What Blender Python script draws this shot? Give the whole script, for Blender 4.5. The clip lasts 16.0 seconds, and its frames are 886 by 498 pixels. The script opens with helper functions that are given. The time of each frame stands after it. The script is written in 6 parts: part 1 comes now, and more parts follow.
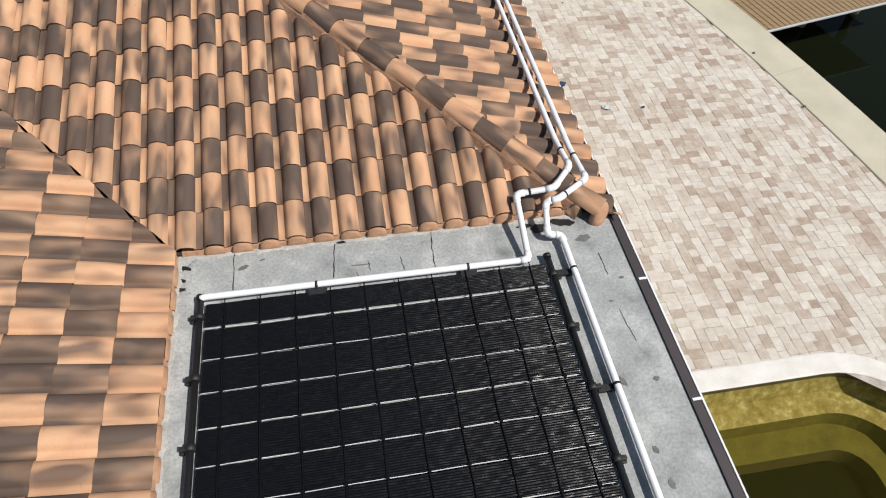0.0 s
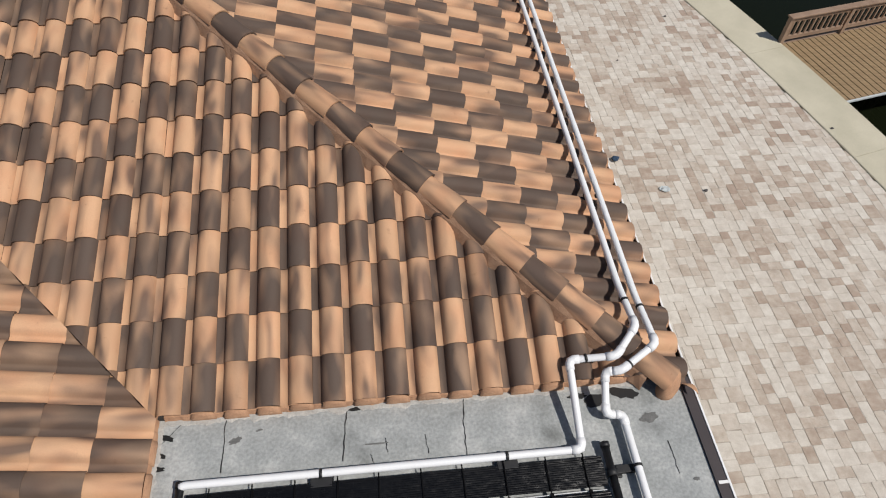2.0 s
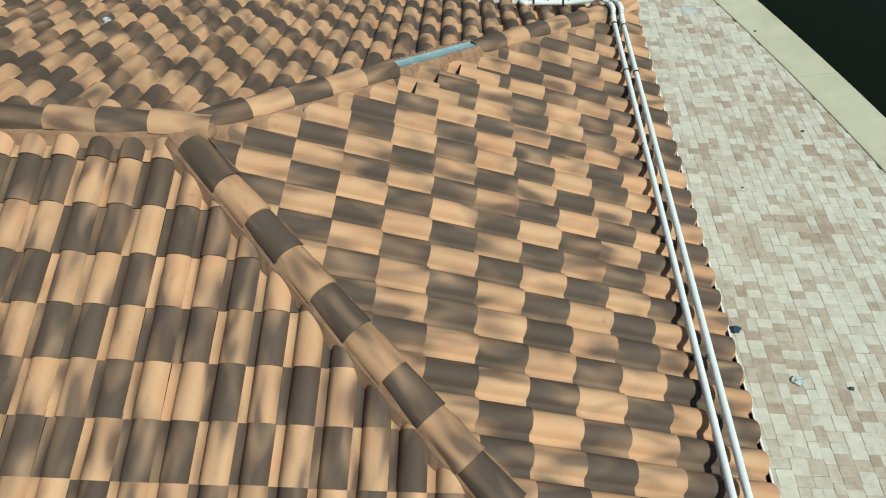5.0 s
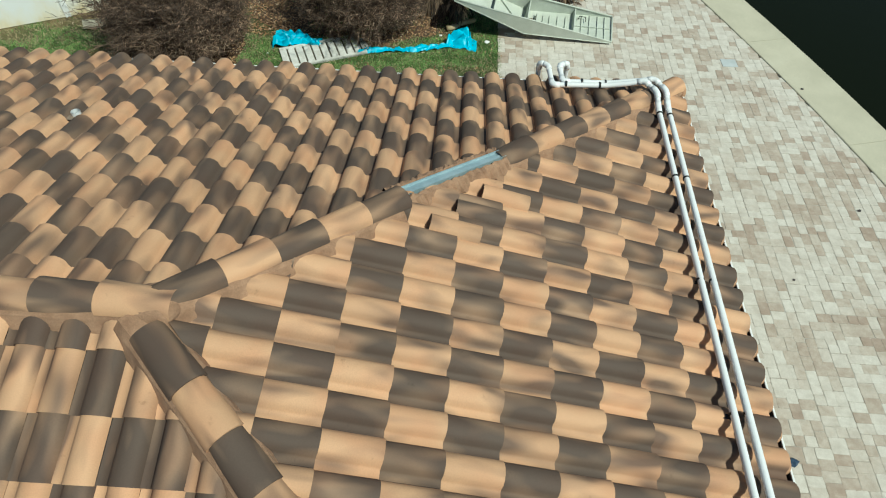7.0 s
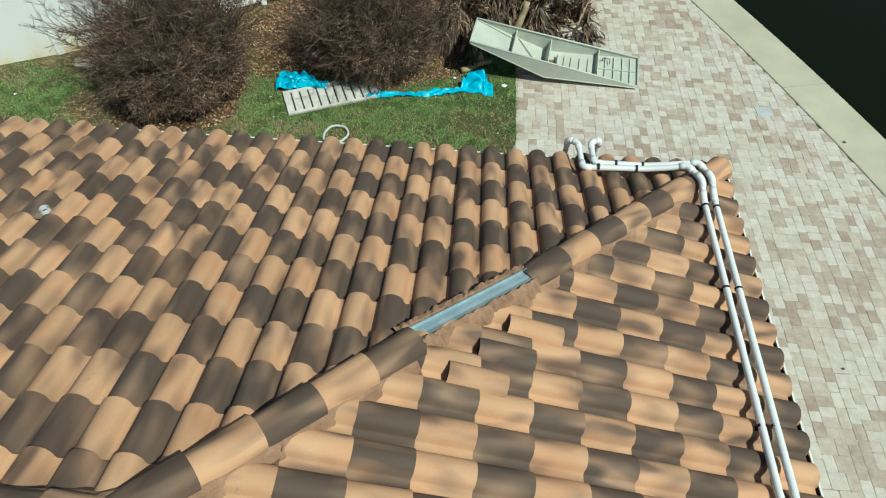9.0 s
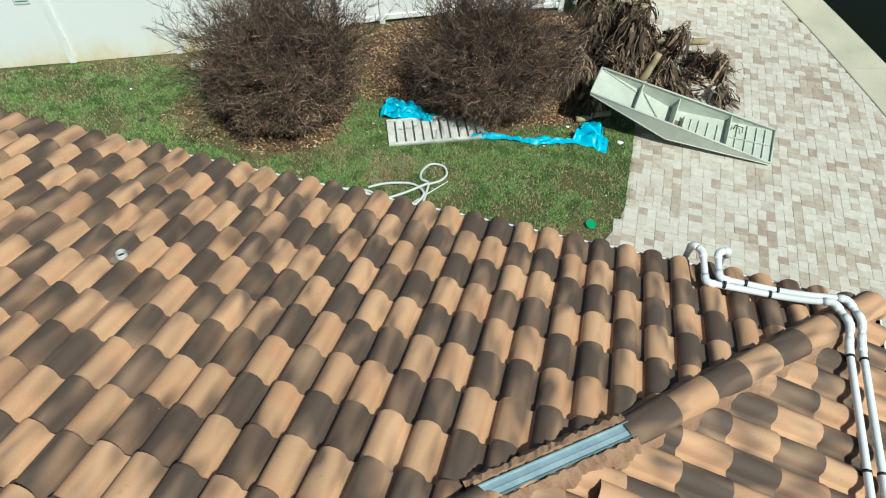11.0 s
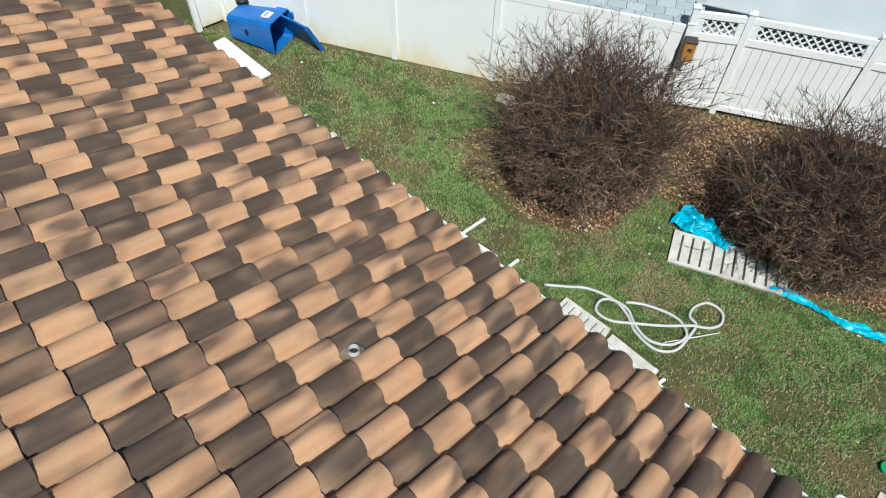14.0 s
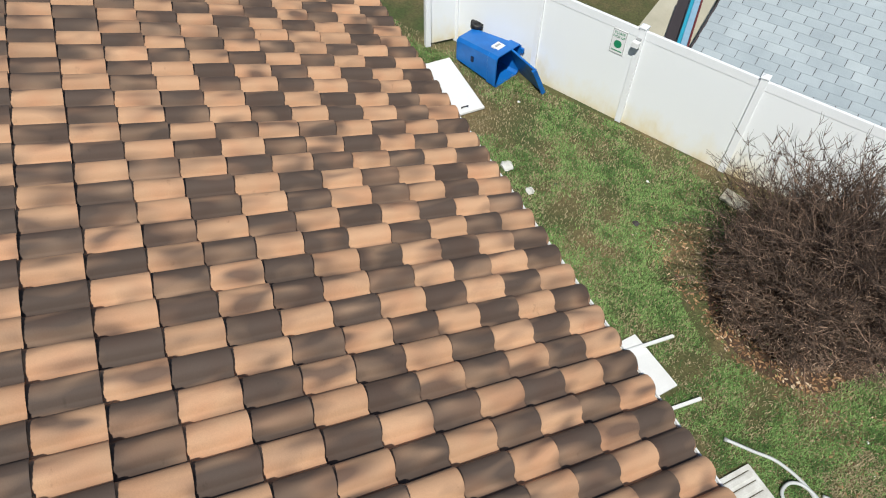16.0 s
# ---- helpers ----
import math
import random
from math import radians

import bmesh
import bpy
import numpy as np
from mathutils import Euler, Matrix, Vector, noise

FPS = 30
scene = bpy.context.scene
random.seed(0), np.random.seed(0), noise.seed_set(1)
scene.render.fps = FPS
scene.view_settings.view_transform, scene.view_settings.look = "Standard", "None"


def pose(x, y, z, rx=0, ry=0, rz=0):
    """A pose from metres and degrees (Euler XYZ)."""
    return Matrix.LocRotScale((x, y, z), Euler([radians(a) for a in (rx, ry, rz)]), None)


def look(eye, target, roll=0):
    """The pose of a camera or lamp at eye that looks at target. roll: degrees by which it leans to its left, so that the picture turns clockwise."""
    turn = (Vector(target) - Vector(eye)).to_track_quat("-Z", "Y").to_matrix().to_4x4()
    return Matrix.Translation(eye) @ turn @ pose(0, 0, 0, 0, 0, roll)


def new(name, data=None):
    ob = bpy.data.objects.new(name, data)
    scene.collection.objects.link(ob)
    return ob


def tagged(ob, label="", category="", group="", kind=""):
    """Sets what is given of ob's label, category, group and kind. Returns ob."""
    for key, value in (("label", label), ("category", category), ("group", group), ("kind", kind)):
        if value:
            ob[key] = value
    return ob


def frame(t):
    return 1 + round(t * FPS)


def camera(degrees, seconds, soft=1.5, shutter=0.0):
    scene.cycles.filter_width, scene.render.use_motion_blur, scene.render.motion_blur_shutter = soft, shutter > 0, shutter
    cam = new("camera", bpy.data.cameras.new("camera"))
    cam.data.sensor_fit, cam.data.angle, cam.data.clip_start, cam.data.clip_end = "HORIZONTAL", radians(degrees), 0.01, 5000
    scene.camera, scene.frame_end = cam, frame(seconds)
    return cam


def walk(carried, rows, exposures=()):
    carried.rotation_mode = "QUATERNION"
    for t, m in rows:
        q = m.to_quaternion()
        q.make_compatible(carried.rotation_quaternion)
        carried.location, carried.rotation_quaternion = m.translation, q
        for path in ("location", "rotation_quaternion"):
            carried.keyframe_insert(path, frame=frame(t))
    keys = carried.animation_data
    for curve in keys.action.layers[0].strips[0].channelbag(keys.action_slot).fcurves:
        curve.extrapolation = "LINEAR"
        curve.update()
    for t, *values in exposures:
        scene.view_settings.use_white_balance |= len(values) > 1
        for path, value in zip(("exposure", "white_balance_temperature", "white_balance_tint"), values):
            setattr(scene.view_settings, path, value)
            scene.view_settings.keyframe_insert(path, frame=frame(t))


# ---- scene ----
cam = camera(68.9, 16.0, soft=1.1)
METRES, EYE, TILT, LEAN, TURN = 12.0, 7.51, -51.38, -1.85, -9.9
ROWS = [
    (0.0, 0.0, 0.0, 0.0, 0.0, 0.0, 0.0),
    (0.5, -0.0018, 0.0226, 0.0288, 0.54, 0.06, -0.61),
    (1.0, -0.0044, 0.0464, 0.0583, 1.1, 0.09, -1.25),
    (1.5, -0.0065, 0.07, 0.0868, 1.75, 0.14, -1.99),
    (2.0, -0.0101, 0.0931, 0.1167, 2.44, 0.18, -2.79),
    (2.5, -0.0158, 0.1173, 0.1472, 3.2, 0.21, -3.68),
    (3.0, -0.0223, 0.142, 0.1779, 4.08, 0.17, -4.77),
    (3.5, -0.0307, 0.1653, 0.209, 5.03, 0.15, -5.88),
    (4.0, -0.0404, 0.1894, 0.2385, 5.97, 0.09, -7.0),
    (6.5, -0.0859, 0.3021, 0.3841, 8.37, -0.13, -9.85),
    (7.0, -0.094, 0.3217, 0.4092, 8.38, -0.1, -9.82),
    (7.5, -0.1014, 0.3393, 0.4324, 8.4, -0.1, -9.83),
    (8.0, -0.1105, 0.3555, 0.4553, 8.42, -0.08, -9.82),
    (10.5, -0.1528, 0.4246, 0.5462, 13.6, -1.08, -15.87),
    (11.0, -0.1641, 0.4355, 0.5618, 16.57, -1.9, -19.13),
    (11.5, -0.1782, 0.4464, 0.5773, 19.73, -2.97, -22.43),
    (12.0, -0.1955, 0.4568, 0.5918, 23.45, -4.42, -26.09),
    (12.5, -0.215, 0.466, 0.6041, 27.75, -6.34, -29.91),
    (13.0, -0.2368, 0.4732, 0.6145, 32.03, -8.53, -33.36),
    (13.5, -0.26, 0.4802, 0.6227, 36.6, -11.03, -36.51),
    (14.0, -0.285, 0.4858, 0.6314, 41.38, -13.96, -39.44),
    (14.5, -0.311, 0.491, 0.6376, 46.37, -17.14, -42.13),
    (15.0, -0.3385, 0.4951, 0.6424, 53.7, -22.04, -45.32),
    (15.5, -0.3673, 0.4966, 0.6466, 60.58, -26.98, -47.63),
    (16.0, -0.3975, 0.4976, 0.6478, 67.55, -32.12, -49.42),
]
rows_world = [(t, pose(0, 0, EYE, TILT, LEAN, TURN) @ pose(METRES * x, METRES * y, METRES * z, 90 + pitch, roll, yaw)) for t, x, y, z, yaw, pitch, roll in ROWS]
walk(cam, rows_world, [(0.0, 0.10, 6500, 10), (1.0, 0.02, 6500, 10), (2.0, -0.20, 6500, 11), (3.0, -0.20, 6500, 4), (4.0, -0.14, 6350, -8), (7.0, -0.11, 6200, -10), (8.2, -0.13, 6200, -10), (10.5, 0.06, 6150, -7), (12.5, 0.11, 6100, -3), (16.0, 0.04, 6300, 7)])

# ---- light ----
SUN = Vector((0.457, -0.373, 0.808)).normalized()
world = bpy.data.worlds.new("sky")
scene.world = world
world.use_nodes = True
wn = world.node_tree
sky = wn.nodes.new("ShaderNodeTexSky")
sky.sky_type = "NISHITA"
sky.sun_disc = False
sky.sun_elevation = math.asin(SUN.z)
sky.sun_rotation = math.atan2(SUN.x, SUN.y)
back = wn.nodes["Background"]
wn.links.new(sky.outputs[0], back.inputs[0])
back.inputs[1].default_value = 0.068
sun_data = bpy.data.lights.new("sun", "SUN")
sun_data.energy, sun_data.angle, sun_data.color = 4.5, radians(0.53), (1.0, 0.955, 0.885)
sun_ob = new("sun", sun_data)
sun_ob.matrix_world = look((20, -16, 35), Vector((20, -16, 35)) - SUN)


# ---- materials ----
def ramp(nt, fac, stops):
    r = nt.nodes.new("ShaderNodeValToRGB")
    while len(r.color_ramp.elements) < len(stops):
        r.color_ramp.elements.new(0.5)
    for e, (p, c) in zip(r.color_ramp.elements, stops):
        e.position, e.color = p, (*c, 1)
    nt.links.new(fac, r.inputs[0])
    return r.outputs[0]


def noise_tex(nt, vec, scale, detail=4.0, rough=0.55, distort=0.0):
    n = nt.nodes.new("ShaderNodeTexNoise")
    n.inputs["Scale"].default_value, n.inputs["Detail"].default_value = scale, detail
    n.inputs["Roughness"].default_value, n.inputs["Distortion"].default_value = rough, distort
    if vec is not None:
        nt.links.new(vec, n.inputs["Vector"])
    return n.outputs["Fac"]


def mix(nt, kind, fac, a, b):
    m = nt.nodes.new("ShaderNodeMix")
    m.data_type, m.blend_type = "RGBA", kind
    for sock, v in ((m.inputs[0], fac), (m.inputs[6], a), (m.inputs[7], b)):
        if isinstance(v, bpy.types.NodeSocket):
            nt.links.new(v, sock)
        elif isinstance(v, (int, float)):
            sock.default_value = v
        else:
            sock.default_value = (*v, 1)
    return m.outputs[2]


def calc(nt, op, a, b=0.0):
    m = nt.nodes.new("ShaderNodeMath")
    m.operation = op
    for sock, v in zip(m.inputs, (a, b)):
        if isinstance(v, bpy.types.NodeSocket):
            nt.links.new(v, sock)
        else:
            sock.default_value = v
    return m.outputs[0]


def mapped(nt, src, scale):
    m = nt.nodes.new("ShaderNodeMapping")
    m.inputs["Scale"].default_value = scale
    nt.links.new(src, m.inputs["Vector"])
    return m.outputs[0]


def material(name, rough=0.8, metal=0.0):
    m = bpy.data.materials.new(name)
    m.use_nodes = True
    nt = m.node_tree
    b = nt.nodes["Principled BSDF"]
    b.inputs["Roughness"].default_value, b.inputs["Metallic"].default_value = rough, metal
    return m, nt, b


def bump(nt, bsdf, height, strength, dist=0.01):
    bm_ = nt.nodes.new("ShaderNodeBump")
    bm_.inputs["Strength"].default_value, bm_.inputs["Distance"].default_value = strength, dist
    nt.links.new(height, bm_.inputs["Height"])
    nt.links.new(bm_.outputs[0], bsdf.inputs["Normal"])


def surface(name, stops, scale=3.0, fine=60.0, rough=0.8, metal=0.0, relief=0.15, stretch=(1, 1, 1), coord="Object", grain=0.25):
    """Two scales of variation: broad stains through a ramp, fine grain over it, with relief."""
    m, nt, b = material(name, rough, metal)
    tc = nt.nodes.new("ShaderNodeTexCoord")
    vec = mapped(nt, tc.outputs[coord], stretch)
    broad = ramp(nt, noise_tex(nt, vec, scale, 5), stops)
    fine_n = noise_tex(nt, vec, fine, 3)
    g = ramp(nt, fine_n, [(0.3, (1 - grain,) * 3), (0.7, (1 + 0,) * 3)])
    nt.links.new(mix(nt, "MULTIPLY", 1.0, broad, g), b.inputs["Base Color"])
    r = nt.nodes.new("ShaderNodeMapRange")
    r.inputs[3].default_value, r.inputs[4].default_value = max(0.05, rough - 0.1), min(1, rough + 0.1)
    nt.links.new(fine_n, r.inputs[0])
    nt.links.new(r.outputs[0], b.inputs["Roughness"])
    if relief:
        bump(nt, b, fine_n, relief)
    return m


def plain(name, colour, rough=0.6, metal=0.0, var=0.12, scale=8.0):
    a = tuple(c * (1 - var) for c in colour)
    return surface(name, [(0.3, a), (0.7, colour)], scale, 90, rough, metal, 0.05, grain=var)


def tile_material(name, base, flash, lo, hi):
    """Fired roof tile with soft smoke-flash streaks, each tile its own."""
    m, nt, b = material(name, 0.78)
    uv = nt.nodes.new("ShaderNodeUVMap")
    info = nt.nodes.new("ShaderNodeObjectInfo")
    shift = calc(nt, "MULTIPLY", info.outputs["Random"], 173.0)
    add = nt.nodes.new("ShaderNodeVectorMath")
    nt.links.new(uv.outputs[0], add.inputs[0])
    nt.links.new(shift, add.inputs[1])
    skew = nt.nodes.new("ShaderNodeMapping")
    skew.inputs["Rotation"].default_value = (0, 0, 0.5)
    skew.inputs["Scale"].default_value = (7.5, 2.3, 1)
    nt.links.new(add.outputs[0], skew.inputs[0])
    smoke = noise_tex(nt, skew.outputs[0], 1.0, 0.8, 0.4, 0.3)
    col = ramp(nt, smoke, [(lo, base), ((lo + hi) / 2, tuple(0.62 * a + 0.38 * c for a, c in zip(base, flash))), (hi, flash)])
    blush = noise_tex(nt, mapped(nt, add.outputs[0], (5.0, 3.2, 1)), 1.0, 1.0)
    col = mix(nt, "MULTIPLY", 1.0, col, ramp(nt, blush, [(0.42, (1, 1, 1)), (0.68, (0.98, 0.90, 0.87))]))
    tint = noise_tex(nt, mapped(nt, add.outputs[0], (0.9, 0.9, 1)), 1.0, 0)
    col = mix(nt, "MULTIPLY", 1.0, col, ramp(nt, tint, [(0.3, (0.86, 0.84, 0.82)), (0.7, (1.04, 1.03, 1.02))]))
    grain = noise_tex(nt, add.outputs[0], 140, 4, 0.7)
    col = mix(nt, "MULTIPLY", 1.0, col, ramp(nt, grain, [(0.3, (0.86,) * 3), (0.65, (1.0,) * 3)]))
    dirt = noise_tex(nt, mapped(nt, add.outputs[0], (9, 9, 1)), 1.0, 6, 0.7)
    col = mix(nt, "MULTIPLY", 1.0, col, ramp(nt, dirt, [(0.22, (0.6, 0.57, 0.53)), (0.36, (1, 1, 1))]))
    nt.links.new(col, b.inputs["Base Color"])
    bump(nt, b, grain, 0.12, 0.004)
    return m


M_LIGHT = tile_material("tile_apricot", (0.60, 0.362, 0.213), (0.175, 0.112, 0.079), 0.43, 0.71)
M_DARK = tile_material("tile_smoke", (0.099, 0.069, 0.053), (0.35, 0.225, 0.145), 0.46, 0.77)
M_MORTAR = surface("mortar", [(0.3, (0.27, 0.152, 0.092)), (0.7, (0.42, 0.255, 0.16))], 9, 120, 0.95, 0, 0.5)
M_NOSE = surface("mortar_nose", [(0.3, (0.40, 0.22, 0.13)), (0.7, (0.55, 0.32, 0.19))], 9, 120, 0.95, 0, 0.4)
M_FELT = plain("roof_felt", (0.03, 0.026, 0.024), 0.95)
M_FLAT = surface("grey_membrane", [(0.28, (0.21, 0.22, 0.215)), (0.42, (0.33, 0.345, 0.34)), (0.56, (0.38, 0.395, 0.39)), (0.66, (0.47, 0.48, 0.47)), (0.74, (0.40, 0.41, 0.40))], 3.4, 38, 0.85, 0, 0.35, grain=0.30)
M_TAR = plain("tar", (0.012, 0.012, 0.012), 0.55)
M_PATCH = plain("patch_grey", (0.19, 0.19, 0.185), 0.9, 0, 0.3, 20)
M_PVC = plain("white_pvc", (0.80, 0.81, 0.82), 0.35, 0, 0.05)
M_WHITE = plain("white_paint", (0.80, 0.80, 0.79), 0.5, 0, 0.05)
M_BLACK = plain("black_rubber", (0.012, 0.012, 0.013), 0.5)
M_STRAP = plain("black_strap", (0.016, 0.016, 0.017), 0.6)
M_BRONZE = plain("dark_bronze", (0.055, 0.044, 0.046), 0.6)
M_STUCCO = surface("stucco", [(0.3, (0.60, 0.55, 0.46)), (0.7, (0.70, 0.65, 0.56))], 2, 90, 0.95, 0, 0.5)
M_GALV = surface("galvanised", [(0.3, (0.33, 0.45, 0.50)), (0.7, (0.48, 0.60, 0.64))], 6, 40, 0.42, 0.45, 0.05, grain=0.1)
M_CAP = surface("seawall_concrete", [(0.25, (0.44, 0.41, 0.31)), (0.6, (0.54, 0.50, 0.385)), (0.8, (0.58, 0.545, 0.43))], 1.2, 70, 0.9, 0, 0.2, grain=0.12)
M_COPING = surface("coping", [(0.3, (0.62, 0.60, 0.55)), (0.7, (0.76, 0.74, 0.70))], 3, 60, 0.85, 0, 0.15, grain=0.1)
M_SAND = surface("joint_sand", [(0.3, (0.30, 0.26, 0.21)), (0.7, (0.56, 0.51, 0.45))], 6, 80, 0.98, 0, 0.3)


def paver_material():
    m, nt, b = material("tumbled_paver", 0.88)
    info, geo = nt.nodes.new("ShaderNodeObjectInfo"), nt.nodes.new("ShaderNodeNewGeometry")
    tc = nt.nodes.new("ShaderNodeTexCoord")
    own = calc(nt, "FRACT", calc(nt, "ADD", info.outputs["Random"], geo.outputs["Random Per Island"]))
    patchy = noise_tex(nt, geo.outputs["Position"], 0.55, 3, 0.6)
    mott = noise_tex(nt, geo.outputs["Position"], 11.0, 3, 0.6)
    pick = calc(nt, "ADD", calc(nt, "MULTIPLY", own, 0.52), calc(nt, "ADD", calc(nt, "MULTIPLY", patchy, 0.60), calc(nt, "MULTIPLY", mott, 0.30)))
    col = ramp(nt, pick, [(0.40, (0.645, 0.605, 0.54)), (0.68, (0.585, 0.535, 0.47)), (0.83, (0.50, 0.43, 0.36)), (0.95, (0.415, 0.335, 0.27)), (1.0, (0.38, 0.295, 0.235))])
    blot = noise_tex(nt, geo.outputs["Position"], 7.0, 5, 0.65)
    col = mix(nt, "MULTIPLY", 1.0, col, ramp(nt, blot, [(0.3, (0.84, 0.82, 0.80)), (0.62, (1.05, 1.05, 1.05))]))
    grain = noise_tex(nt, geo.outputs["Position"], 90.0, 4, 0.7)
    col = mix(nt, "MULTIPLY", 1.0, col, ramp(nt, grain, [(0.3, (0.82,) * 3), (0.65, (1.0,) * 3)]))
    nt.links.new(col, b.inputs["Base Color"])
    bump(nt, b, grain, 0.3, 0.006)
    return m


M_PAVER = paver_material()


def ground_material():
    m, nt, b = material("lawn_soil", 0.97)
    geo = nt.nodes.new("ShaderNodeNewGeometry")
    pos = geo.outputs["Position"]
    n1, n2 = noise_tex(nt, pos, 0.7, 4, 0.6), noise_tex(nt, pos, 22, 5, 0.7)
    c1 = ramp(nt, n1, [(0.38, (0.075, 0.105, 0.034)), (0.52, (0.125, 0.12, 0.052)), (0.66, (0.22, 0.165, 0.09))])
    c = mix(nt, "MULTIPLY", 1.0, c1, ramp(nt, n2, [(0.3, (0.5, 0.48, 0.42)), (0.7, (1.15, 1.1, 1.0))]))
    nt.links.new(c, b.inputs["Base Color"])
    bump(nt, b, n2, 0.8, 0.03)
    return m


M_GROUND = ground_material()


def water_material(name, tint, rough, through_amt):
    """Still water: a tinted clear body under a glossy face."""
    m, nt, b = material(name, rough)
    b.inputs["Base Color"].default_value = (*tint, 1)
    b.inputs["Specular IOR Level"].default_value = 0.22
    geo = nt.nodes.new("ShaderNodeNewGeometry")
    n = noise_tex(nt, geo.outputs["Position"], 3.0, 3, 0.5)
    bump(nt, b, n, 0.06, 0.05)
    if through_amt:
        clear = nt.nodes.new("ShaderNodeBsdfTransparent")
        clear.inputs[0].default_value = (0.95, 0.92, 0.66, 1)
        sh = nt.nodes.new("ShaderNodeMixShader")
        sh.inputs[0].default_value = through_amt
        nt.links.new(b.outputs[0], sh.inputs[1])
        nt.links.new(clear.outputs[0], sh.inputs[2])
        nt.links.new(sh.outputs[0], nt.nodes["Material Output"].inputs[0])
    return m


M_CANAL = water_material("canal_water", (0.006, 0.008, 0.0035), 0.04, 0)
M_CANAL.node_tree.nodes["Principled BSDF"].inputs["Specular IOR Level"].default_value = 0.05
M_POOLWATER = water_material("pool_water", (0.11, 0.095, 0.015), 0.05, 0.88)


# ---- mesh helpers ----
def mesh_ob(name, verts, faces, mats, parent=None, label="", idx=None, uvs=None, smooth=False):
    me = bpy.data.meshes.new(name)
    me.from_pydata([tuple(v) for v in verts], [], [tuple(f) for f in faces])
    for m in mats if isinstance(mats, (list, tuple)) else [mats]:
        me.materials.append(m)
    if idx is not None:
        me.polygons.foreach_set("material_index", list(idx))
    if uvs is not None:
        lay = me.uv_layers.new(name="UVMap")
        lay.data.foreach_set("uv", [c for f in faces for i in f for c in uvs[i]])
    if smooth:
        me.polygons.foreach_set("use_smooth", [True] * len(me.polygons))
    me.update()
    ob = new(name, me)
    if parent is not None:
        ob.parent = parent
    if label:
        ob["label"] = label
    return ob


def part(name, bm, mat, parent, label="", smooth=False):
    me = bpy.data.meshes.new(name)
    bm.normal_update()
    bm.to_mesh(me)
    bm.free()
    for m in mat if isinstance(mat, (list, tuple)) else [mat]:
        me.materials.append(m)
    if smooth:
        me.polygons.foreach_set("use_smooth", [True] * len(me.polygons))
    ob = new(name, me)
    if parent is not None:
        ob.parent = parent
    if label:
        ob["label"] = label
    return ob


def thing(name, label, category, group="", kind="", at=None):
    e = new(name)
    if at is not None:
        e.matrix_basis = at
    return tagged(e, label, category, group, kind)


def add_box(bm, lo, hi, m=None, bevel=0.0):
    lo, hi = Vector(lo), Vector(hi)
    r = bmesh.ops.create_cube(bm, size=1.0, matrix=(m or Matrix()) @ Matrix.Translation((lo + hi) / 2) @ Matrix.Diagonal((*(hi - lo), 1)))
    if bevel:
        es = list({e for v in r["verts"] for e in v.link_edges})
        bmesh.ops.bevel(bm, geom=es, offset=bevel, segments=2, affect="EDGES", profile=0.6)
    return bm


def box(lo, hi, m=None, bevel=0.0):
    return add_box(bmesh.new(), lo, hi, m, bevel)


def tube(bm, pts, r, seg=10, caps=True, r2=None):
    """A round tube through the points, with mitred bends; r2: the radius at the far end."""
    pts = [Vector(p) for p in pts]
    rings = []
    up = None
    for i, p in enumerate(pts):
        a = (pts[i] - pts[i - 1]).normalized() if i else None
        b = (pts[i + 1] - pts[i]).normalized() if i + 1 < len(pts) else None
        t = ((a or b) + (b or a)).normalized()
        if up is None:
            up = Vector((0, 0, 1)) if abs(t.z) < 0.9 else Vector((1, 0, 0))
        x = t.cross(up).normalized()
        y = x.cross(t).normalized()
        up = y
        k = 1.0
        if a and b:
            k = 1 / max(0.6, (0.5 + 0.5 * a.dot(b)) ** 0.5)
        rr = r if r2 is None else r + (r2 - r) * i / (len(pts) - 1)
        bend = (b - a).normalized() if (a and b and (b - a).length > 1e-4) else None
        ring = []
        for s in range(seg):
            d = x * math.cos(2 * math.pi * s / seg) + y * math.sin(2 * math.pi * s / seg)
            if bend is not None:
                d = d + bend * d.dot(bend) * (k - 1)
            ring.append(bm.verts.new(p + d * rr))
        rings.append(ring)
    for u, w in zip(rings, rings[1:]):
        for s in range(seg):
            f = bm.faces.new((u[s], u[(s + 1) % seg], w[(s + 1) % seg], w[s]))
            f.smooth = True
    if caps:
        bm.faces.new(rings[0][::-1])
        bm.faces.new(rings[-1])
    return bm


def filled(loops, z):
    """A flat sheet between an outer loop and holes."""
    bm = bmesh.new()
    es = []
    for lp in loops:
        vs = [bm.verts.new((x, y, z)) for x, y in lp]
        es += [bm.edges.new((vs[i], vs[(i + 1) % len(vs)])) for i in range(len(vs))]
    bmesh.ops.triangle_fill(bm, use_beauty=True, edges=es)
    for f in bm.faces:
        f.normal_update()
        if f.normal.z < 0:
            f.normal_flip()
    return bm


def inside(x, y, poly):
    c = False
    for i in range(len(poly)):
        (x1, y1), (x2, y2) = poly[i - 1], poly[i]
        if (y1 > y) != (y2 > y) and x < (x2 - x1) * (y - y1) / (y2 - y1) + x1:
            c = not c
    return c


